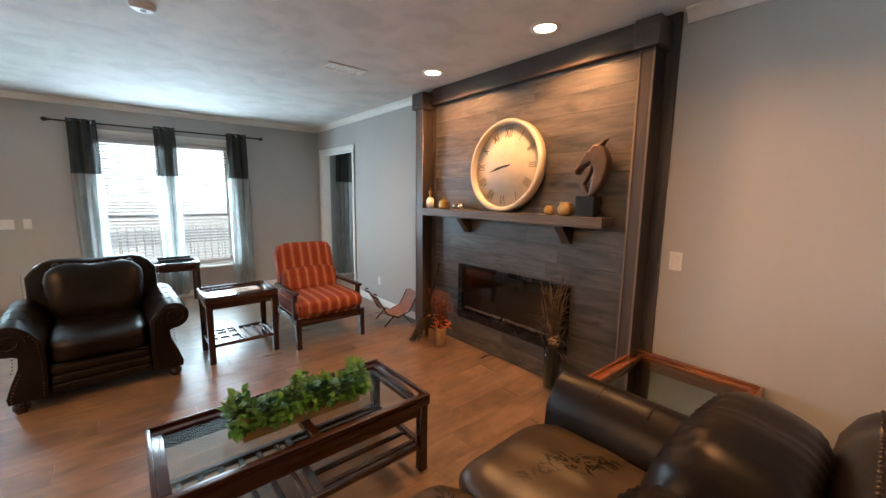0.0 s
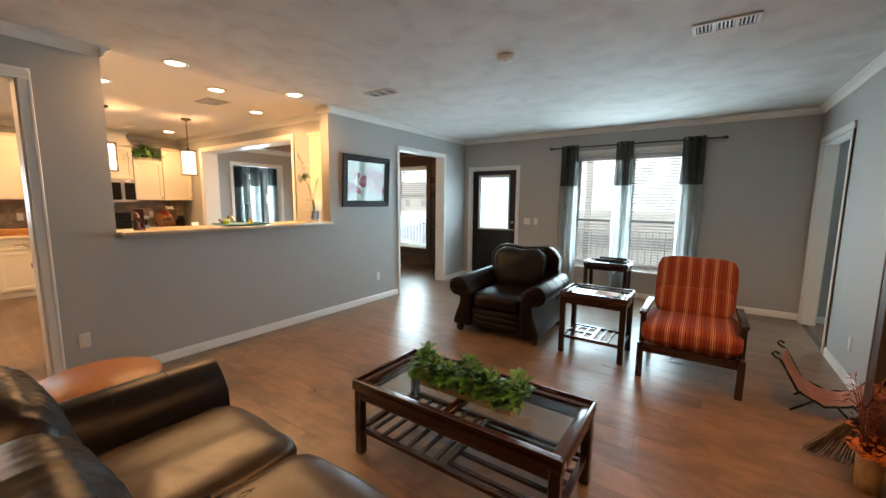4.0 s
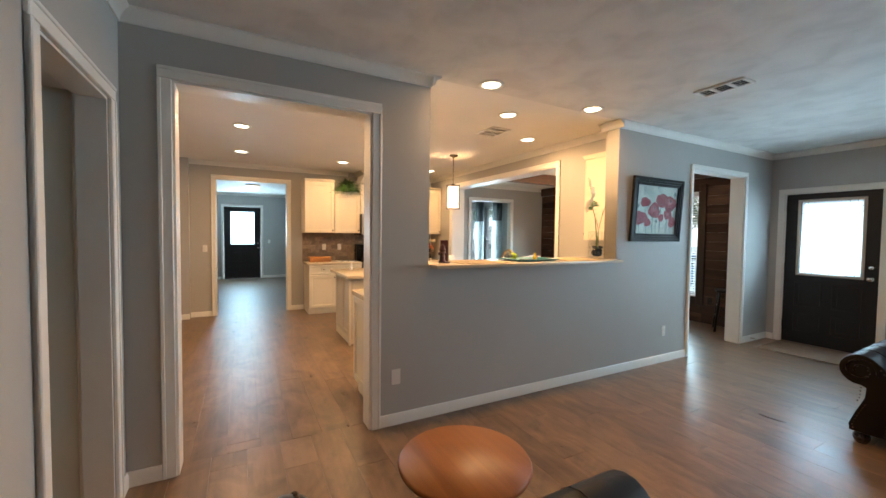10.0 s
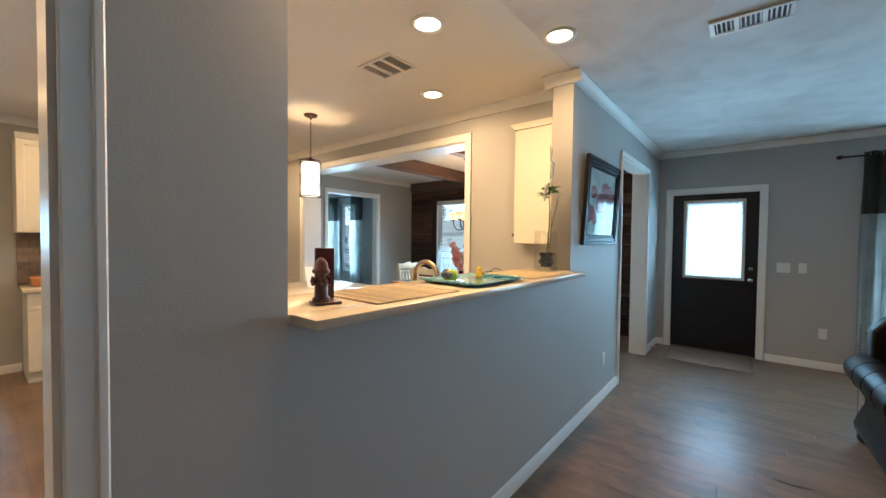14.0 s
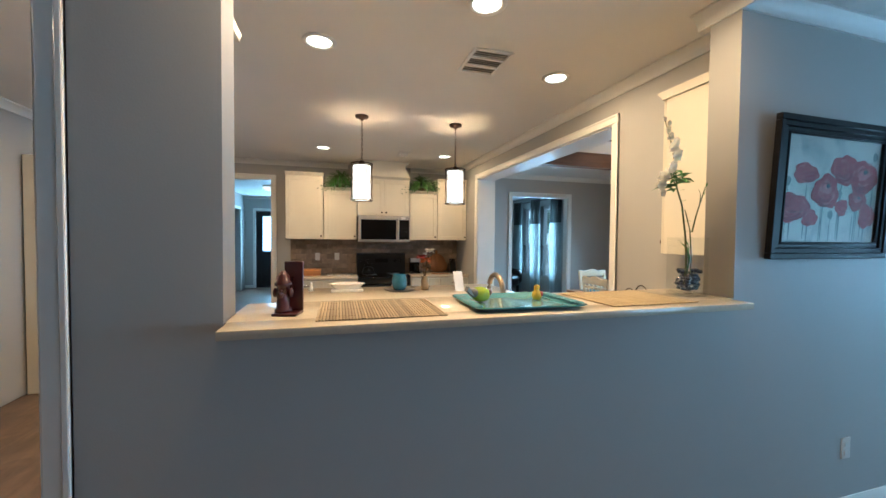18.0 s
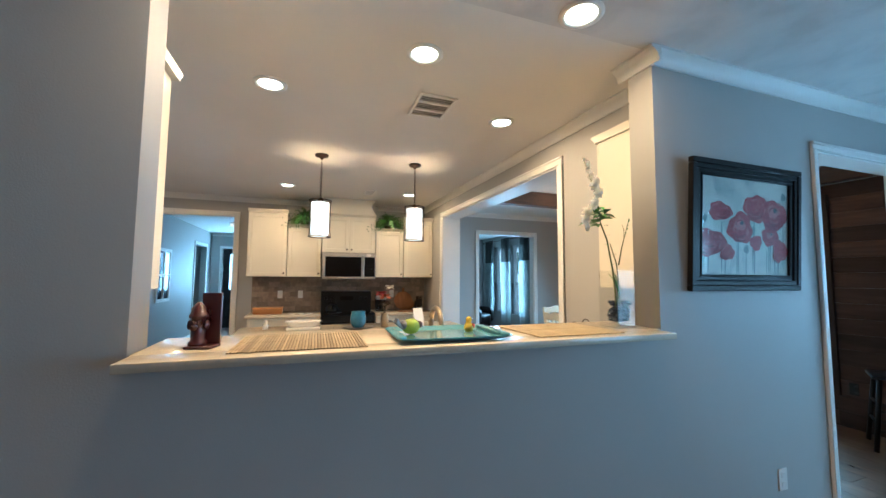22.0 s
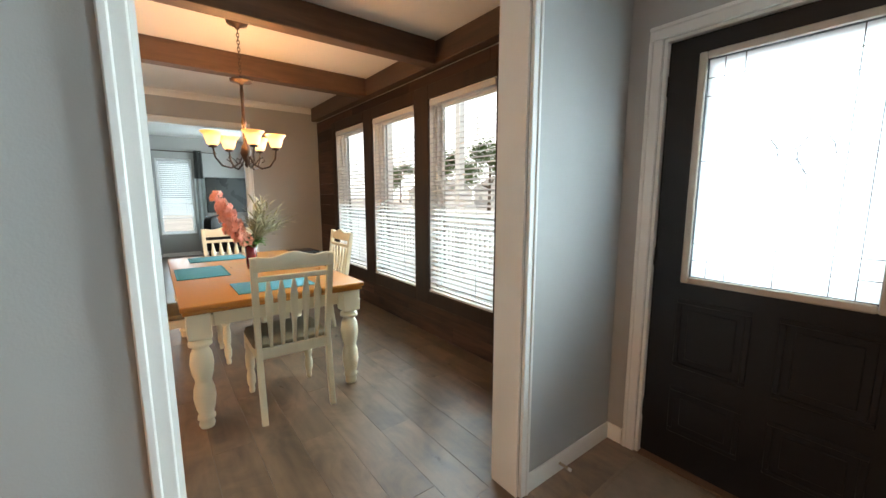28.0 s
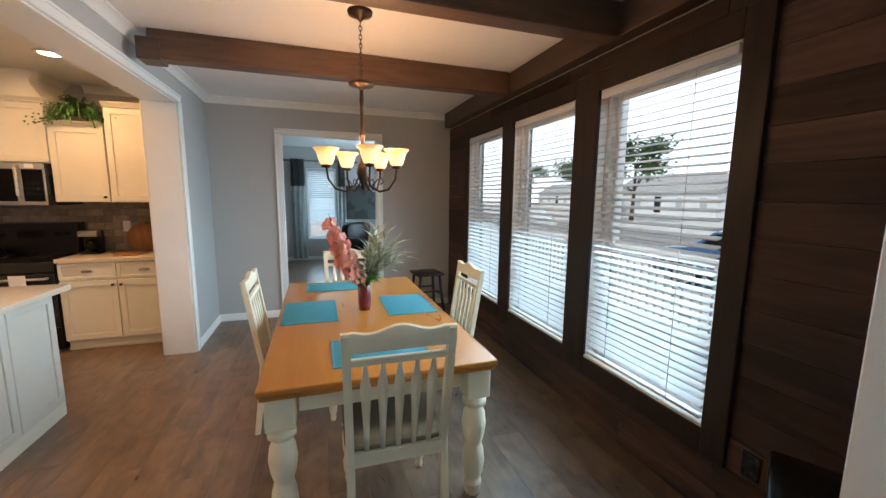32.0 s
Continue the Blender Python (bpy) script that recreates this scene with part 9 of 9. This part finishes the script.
for turn in (-84, -158, 4, 142, 61):
    ca, sa = math.cos(radians(turn)), math.sin(radians(turn))
    pts = [(r * ca, r * sa, z) for r, z in ((0.02, 1.665), (0.05, 1.592), (0.11, 1.555), (0.17, 1.570), (0.212, 1.630), (CR, 1.700))]
    arm = part("arm", tube(bmesh.new(), pts, 0.007, 8), BRONZE, c)
    part("arm_scroll", tube(bmesh.new(), [((0.06 + q) * ca, (0.06 + q) * sa, z) for q, z in ((0.0, 1.585), (0.03, 1.625), (0.06, 1.640), (0.075, 1.615), (0.055, 1.600))], 0.004, 6), BRONZE, arm)
    part("socket_cup", turned([(0, 1.694), (0.03, 1.699), (0.022, 1.722), (0, 1.722)], 16, (CR * ca, CR * sa, 0)), BRONZE, arm)
    part("shade", turned([(0.020, 1.712), (0.038, 1.722), (0.048, 1.755), (0.057, 1.788), (0.079, 1.812), (0.076, 1.813), (0.053, 1.788), (0.044, 1.755), (0.034, 1.726), (0.017, 1.717)], 24, (CR * ca, CR * sa, 0)), AMBERGLOW, arm, "glowing amber glass shade")
    bulb("chandelier_bulb", (-3.17 + CR * ca, 5.478 + CR * sa, 1.880), 8.0, 0.035)

# stools
def stool(x, y, turn, label, h=0.61):
    s = thing("wooden_stool", label, "stool", (x, y, 0), turn)
    part("seat", boxed(-0.17, -0.17, h - 0.03, 0.17, 0.17, h, 0.012, 2), BLACKWOOD, s)
    for sx in (-1, 1):
        for sy in (-1, 1):
            part("leg", tube(bmesh.new(), [(sx * 0.12, sy * 0.12, h - 0.028), (sx * 0.175, sy * 0.175, 0.01)], 0.018, 8), BLACKWOOD, s)
    for z, q in ((0.18, 0.155), (0.34, 0.142)):
        for s1 in (-1, 1):
            part("stretcher", tube(bmesh.new(), [(-q, s1 * q, z), (q, s1 * q, z)], 0.010, 8), BLACKWOOD, s)
            part("stretcher", tube(bmesh.new(), [(s1 * q, -q, z + 0.05), (s1 * q, q, z + 0.05)], 0.010, 8), BLACKWOOD, s)
    return s


stool(-5.12, 6.45, 4, "black wooden stool in the corner of the dining room")
stool(-1.295, 6.675, 30, "black wooden stool beside the dining window", 0.635)
o = plate("wall_outlet", -1.70, PY, 0.385, 0, -1, "dark wall outlet on the plank wall")
for q in o.children:
    q.data.materials[0] = BLACK

# den beyond the dining room
o = thing("dark_television", "large dark television on the den wall", "television", (-10.14, 6.36, 1.36))
# black glass, greyed by a room reflection put into the base colour
part("screen", boxed(0.036, -0.49, -0.39, 0.042, 0.49, 0.39), surf("screen_glass_reflection", (0.035, 0.040, 0.038), 0.28, var=0.15, vscale=3, bstr=0.0), o, "black screen with the room's grey reflection in its colour")
part("casing", boxed(0.002, -0.50, -0.40, 0.0355, 0.50, 0.40, 0.006, 1), BLACK, o)
o = thing("den_armchair", "dark armchair in the den", "armchair", (-9.12, 6.22, 0), 40)
part("seat", puff(bmesh.new(), (0, 0, 0.32), (0.38, 0.38, 0.16), 0.4, 0.3), LEATHER, o)
part("backrest", puff(bmesh.new(), (-0.33, 0, 0.62), (0.12, 0.36, 0.32), 0.4, 0.3), LEATHER, o)
for s in (-1, 1):
    part("arm", puff(bmesh.new(), (0, s * 0.40, 0.42), (0.38, 0.10, 0.22), 0.4, 0.3), LEATHER, o)
    for u in (-0.3, 0.3):
        part("foot", boxed(u - 0.03, s * 0.33 - 0.03, 0, u + 0.03, s * 0.33 + 0.03, 0.18), BLACKWOOD, o)

# ---- outside ----
GRASS = surf("pale_gravel", (0.52, 0.515, 0.50), 0.95, var=0.18, vscale=0.6, bscale=30, bstr=0.8)
structure("ground", boxed(-300, -300, -0.66, 300, 300, -0.60), GRASS, "wide pale gravel lot")
structure("road", boxed(-300, 19, -0.598, 300, 25.5, -0.59), surf("pale_asphalt", (0.20, 0.20, 0.20), 0.9, var=0.2, vscale=2, bscale=50, bstr=0.5), "asphalt road")
# added glowing sheet, whitens the view out of the windows
HAZE = glow("glowing_sky_sheet", (0.90, 0.95, 1.0), 1.0)
structure("backdrop", boxed(-500, 90, -0.6, 500, 91, 120), HAZE, "glowing backdrop sheet for the washed-out sky")
DECK = wood("porch_deck", (0.22, 0.18, 0.14), (0.38, 0.33, 0.27), 0, 0.7, 0.8, 0.15)
structure("pavement", boxed(-7.5, DY + 0.18, -0.6, 3.9, 9.2, -0.06), DECK, "wooden porch deck")
rail = thing("porch_railing", "white metal porch railing", "railing")
for z in (0.06, 0.86):
    part("rail_bar", boxed(-7.5, 9.12, z, 3.9, 9.16, z + 0.04, 0.004, 1), VINYL, rail)
BAL = mesh_of("baluster", boxed(-0.011, -0.011, 0, 0.011, 0.011, 0.76), VINYL)
for k in range(96):
    bo = new("baluster", BAL)
    bo.parent = rail
    bo.location = (-7.44 + 0.119 * k, 9.14, 0.10)
for x in (-7.45, -5.0, -2.35, 0.9, 3.85):
    p = thing("porch_post", "white square porch post", "post", (x, 9.14, -0.06), 0, "porch posts")
    part("shaft", boxed(-0.06, -0.06, 0, 0.06, 0.06, 3.1, 0.006, 1), VINYL, p)
    part("base_trim", boxed(-0.08, -0.08, 0, 0.08, 0.08, 0.12, 0.006, 1), VINYL, p)


# far foliage, its green lightened to look hazy with distance
FARLEAF = surf("haze_lightened_leaf", (0.11, 0.20, 0.06), 0.6, var=0.4, vscale=3, bscale=40, bstr=0.1)


def tree(x, y, h, seed, label):
    rng = random.Random(seed)
    t = thing("tree", label, "tree", (x, y, -0.6))
    bm = tube(bmesh.new(), [(0, 0, 0), (0.05, 0.03, h * 0.2), (0, 0.1, h * 0.45), (0.1, 0, h * 0.7)], 0.22, 8, 0.4)
    tips = []
    for k in range(12):
        a = rng.uniform(0, 6.28)
        z = h * rng.uniform(0.3, 0.65)
        tip = Vector((math.cos(a) * h * rng.uniform(0.15, 0.33), math.sin(a) * h * rng.uniform(0.15, 0.33), z + h * rng.uniform(0.08, 0.3)))
        tube(bm, [(0, 0.05, z), Vector((0, 0, z)).lerp(tip, 0.5) + Vector((0, 0, 0.1)), tip], 0.07, 6, 0.3)
        tips.append(tip)
    part("trunk", bm, surf("bark", (0.09, 0.065, 0.045), 0.9, var=0.3, vscale=6, bscale=20, bstr=0.8), t)
    bm = bmesh.new()
    for k in range(2600):
        c = tips[k % 12] + Vector((rng.gauss(0, h * 0.07), rng.gauss(0, h * 0.07), rng.gauss(0, h * 0.055)))
        leaf(bm, c, rand_way(rng), (0, 0, 1), rng.uniform(0.34, 0.6), rng.uniform(0.22, 0.36))
    tagged(part("crown", bm, FARLEAF, t), "", "", "", "stuff")


for k, (x, y, h) in enumerate(((-30, 34, 8), (-46, 40, 9), (-24, 46, 8), (-62, 42, 9), (-82, 50, 9))):
    tree(x, y, h, k + 40, "broad leafy tree across the road" if y > 20 else "young tree on the gravel lot")


def house(x, y, w, d, h, label):
    g = thing("house", label, "house", (x, y, -0.6))
    sid = surf("pale_siding", (0.76, 0.77, 0.77), 0.7, var=0.06, vscale=1, bscale=14, bstr=0.1)
    part("wall", boxed(-w / 2, -d / 2, 0, w / 2, d / 2, h), sid, g)
    part("roof", prism(bmesh.new(), [(-d / 2 - 0.4, h), (d / 2 + 0.4, h), (0, h + d * 0.28)], 0, -w / 2 - 0.3, w / 2 + 0.3), surf("grey_shingle", (0.36, 0.355, 0.35), 0.9, var=0.2, vscale=4, bscale=20, bstr=0.5), g)
    for k in range(5):
        u = -w / 2 + w * (k + 0.5) / 5
        if k == 2:
            part("door", boxed(u - 0.5, -d / 2 - 0.03, 0.3, u + 0.5, -d / 2 - 0.002, 2.4, 0.01, 1), DOORPAINT, g)
            continue
        q = part("window", boxed(u - 0.5, -d / 2 - 0.04, 1.0, u + 0.5, -d / 2 - 0.002, 2.3, 0.01, 1), VINYL, g)
        part("pane", boxed(u - 0.43, -d / 2 - 0.046, 1.07, u + 0.43, -d / 2 - 0.041, 2.23), surf("bright_far_pane", (0.45, 0.48, 0.5), 0.1, var=0.05, bstr=0), q)


house(-40, 52, 16, 8, 3.0, "pale sided single-storey house across the road")
house(-74, 60, 15, 8, 3.0, "pale sided single-storey house across the road")


def car(x, y, turn, paint, label):
    c = thing("car", label, "car", (x, y, -0.59), turn)
    side = [(-2.1, 0.35), (-2.15, 0.7), (-1.9, 0.95), (-1.3, 1.0), (-0.75, 1.42), (0.75, 1.45), (1.35, 1.02), (2.0, 0.92), (2.15, 0.65), (2.1, 0.35)]
    bm = prism(bmesh.new(), side, 1, -0.85, 0.85)
    bmesh.ops.bevel(bm, geom=bm.edges[:], offset=0.06, segments=2, affect="EDGES", profile=0.5)
    part("body", bm, surf("car_paint", paint, 0.2, 0.2, var=0.05, bstr=0, coat=0.8), c)
    for s in (-1, 1):
        part("side_window", prism(bmesh.new(), [(-1.1, 1.02), (-0.7, 1.36), (0.65, 1.38), (1.1, 1.04)], 1, s * 0.852, s * 0.86), DARKSCREEN, c)
        for u in (-1.3, 1.3):
            wh = part("wheel", turned([(0.0, -0.11), (0.33, -0.11), (0.34, 0.0), (0.33, 0.11), (0.0, 0.11)], 24, (u, s * 0.76, 0.34), Matrix.Rotation(radians(90), 4, "X")), BLACK, c)
            part("rim", turned([(0.0, -0.12), (0.2, -0.12), (0.2, 0.12), (0.0, 0.12)], 20, (u, s * 0.76, 0.34), Matrix.Rotation(radians(90), 4, "X")), CHROME, wh)


car(-6.2, 14.5, 12, (0.05, 0.12, 0.26), "blue parked car on the drive")
car(-21.0, 17.0, 4, (0.5, 0.5, 0.5), "silver parked car by the road")

# ---- pieces of the setting: floor planks, boards, tiles ----
fl = structure("floor", boxed(-11.6, -2.0, -0.10, 7.6, DY, -0.004), SUBFLOOR, "wood-look plank floor, brown with grey grain")
structure("floor_carpet", boxed(-0.694, -1.9, -0.004, 0.75, SY - 0.06, 0.004), CARPET, "beige carpet in the back hall")
structure("floor_side_rooms", boxed(FX + 0.06, 3.7, -0.0035, 7.5, NY, 0.0), FLOORWOOD, "brown plank floor of the side room")
structure("floor_den", boxed(-10.15, 3.1, -0.0035, KX - 0.06, DY, 0.0), FLOORWOOD, "brown plank floor of the den")
structure("floor_hall", boxed(-11.45, -2.2, -0.0035, KX - 0.06, 2.8, 0.0), FLOORWOOD, "brown plank floor of the hall")
PL, PW = 1.22, 0.2


def plank_mesh(length):
    return mesh_of("plank", boxed(-length / 2 + 0.0004, -PW / 2 + 0.0004, -0.0045, length / 2 - 0.0004, PW / 2 - 0.0004, 0.0, 0.0007, 1), FLOORWOOD)


full = plank_mesh(PL)
shorts = {}
zones = ((-1.0, 4.129, SY + 0.0, NY - 0.0), (KX - 0.06, -1.0, -0.99, DY))
rest = bmesh.new()
count = 0
for x0, x1, y0, y1 in zones:
    rows = math.ceil((y1 - y0) / PW)
    for j in range(rows):
        y = y0 + PW * (j + 0.5)
        if y + PW / 2 > y1 + 0.15:
            continue
        x = x0 - (0.43 * j % 1.0) * PL
        while x < x1:
            a, b = max(x, x0), min(x + PL, x1)
            x += PL
            if b - a < 0.05:
                continue
            near = count < 300 and (a > -2.2 or y > 3.6)
            if near:
                key = round(b - a, 2)
                if abs(key - PL) < 0.011:
                    me = full
                else:
                    me = shorts.setdefault(key, plank_mesh(key)) if key not in shorts else shorts[key]
                ob = new("plank", me)
                ob.parent = fl
                ob.location = ((a + b) / 2, y, 0)
                count += 1
            else:
                box(rest, a + 0.0004, y - PW / 2 + 0.0004, -0.0045, b - 0.0004, y + PW / 2 - 0.0004, 0.0)
far = part("planks", rest, FLOORWOOD, fl)
tagged(far, "", "", "", "stuff")

# boards of the fireplace wall
rng = random.Random(77)
z, BH = 0.004, 0.142
row = 0
while z < 2.45:
    top = min(z + BH, 2.452)
    y = 1.40
    first = 0.35 + 0.9 * rng.random()
    cuts = [1.40, 1.40 + first, min(3.485, 1.40 + first + 1.3), 3.485]
    for a, b in zip(cuts, cuts[1:]):
        if b - a < 0.02:
            continue
        d = rng.uniform(0.0, 0.003)
        # boards stop round the opening of the fireplace
        if top < EZ0 + 0.03 or z > EZ1 - 0.03:
            pieces = [(a, b, z, top)]
        else:
            pieces = [(a, min(b, EY0 + 0.03), z, top), (max(a, EY1 - 0.03), b, z, top)]
            if z < EZ0 + 0.03:
                pieces.append((max(a, EY0 + 0.03), min(b, EY1 - 0.03), z, EZ0 + 0.03))
            if top > EZ1 - 0.03:
                pieces.append((max(a, EY0 + 0.03), min(b, EY1 - 0.03), EZ1 - 0.03, top))
        for p0, p1, q0, q1 in pieces:
            if p1 - p0 > 0.01:
                part("board", boxed(PX - 0.014 - d * 0.5, p0 + 0.0004, q0 + 0.0004, PX + 0.004, p1 - 0.0004, q1 - 0.0004, 0.0012, 1), BOARD, fp)
    z = top
    row += 1

# planks of the dining wall round its windows
pw = structure("wall_plank_backing", boxed(KX + 0.001, DY - 0.003, 0.0, WX0 - 0.001, DY - 0.001, 0.43), PLANKTRIM, "dark backing of the plank wall")
holes = [(-5.0, -1.87, 0.425, 2.215)]
z, BH = 0.0, 0.152
while z < 2.43:
    top = min(z + BH, 2.43)
    spans = [(KX + 0.002, WX0 - 0.002)] if top < 0.43 or z > 2.2 else [(KX + 0.002, -5.02), (-4.12, -3.92), (-3.015, -2.8), (-1.91, WX0 - 0.002)]
    for s0, s1 in spans:
        x = s0
        while x < s1 - 0.01:
            b = min(s1, x + rng.uniform(0.5, 1.5))
            if s1 - b < 0.15:
                b = s1
            d = rng.uniform(0, 0.004)
            part("plank", boxed(x + 0.0008, DY - 0.0145 - d, z + 0.0008, b - 0.0008, DY - 0.003, top - 0.0008, 0.0015, 1), PLANKWALL, pw)
            x = b
    z = top

# backsplash tiles
TL, TH = 0.152, 0.075
tile = mesh_of("tile", boxed(-0.002, -TL / 2 + 0.0015, -TH / 2 + 0.0015, 0.006, TL / 2 - 0.0015, TH / 2 - 0.0015, 0.0015, 1), STONETILE)
half = mesh_of("tile", boxed(-0.002, -TL / 4 + 0.0015, -TH / 2 + 0.0015, 0.006, TL / 4 - 0.0015, TH / 2 - 0.0015, 0.0015, 1), STONETILE)
for j in range(7):
    z = 0.911 + TH * (j + 0.5)
    y = 1.10 + (TL / 2 if j % 2 else 0)
    if j % 2:
        ob = new("tile", half)
        ob.parent, ob.location = splash, (KX + 0.006, 1.10 + TL / 4, z)
    while y + TL <= 3.765 + 1e-6:
        ob = new("tile", tile)
        ob.parent, ob.location = splash, (KX + 0.006 + random.uniform(0, 0.0015), y + TL / 2, z)
        y += TL
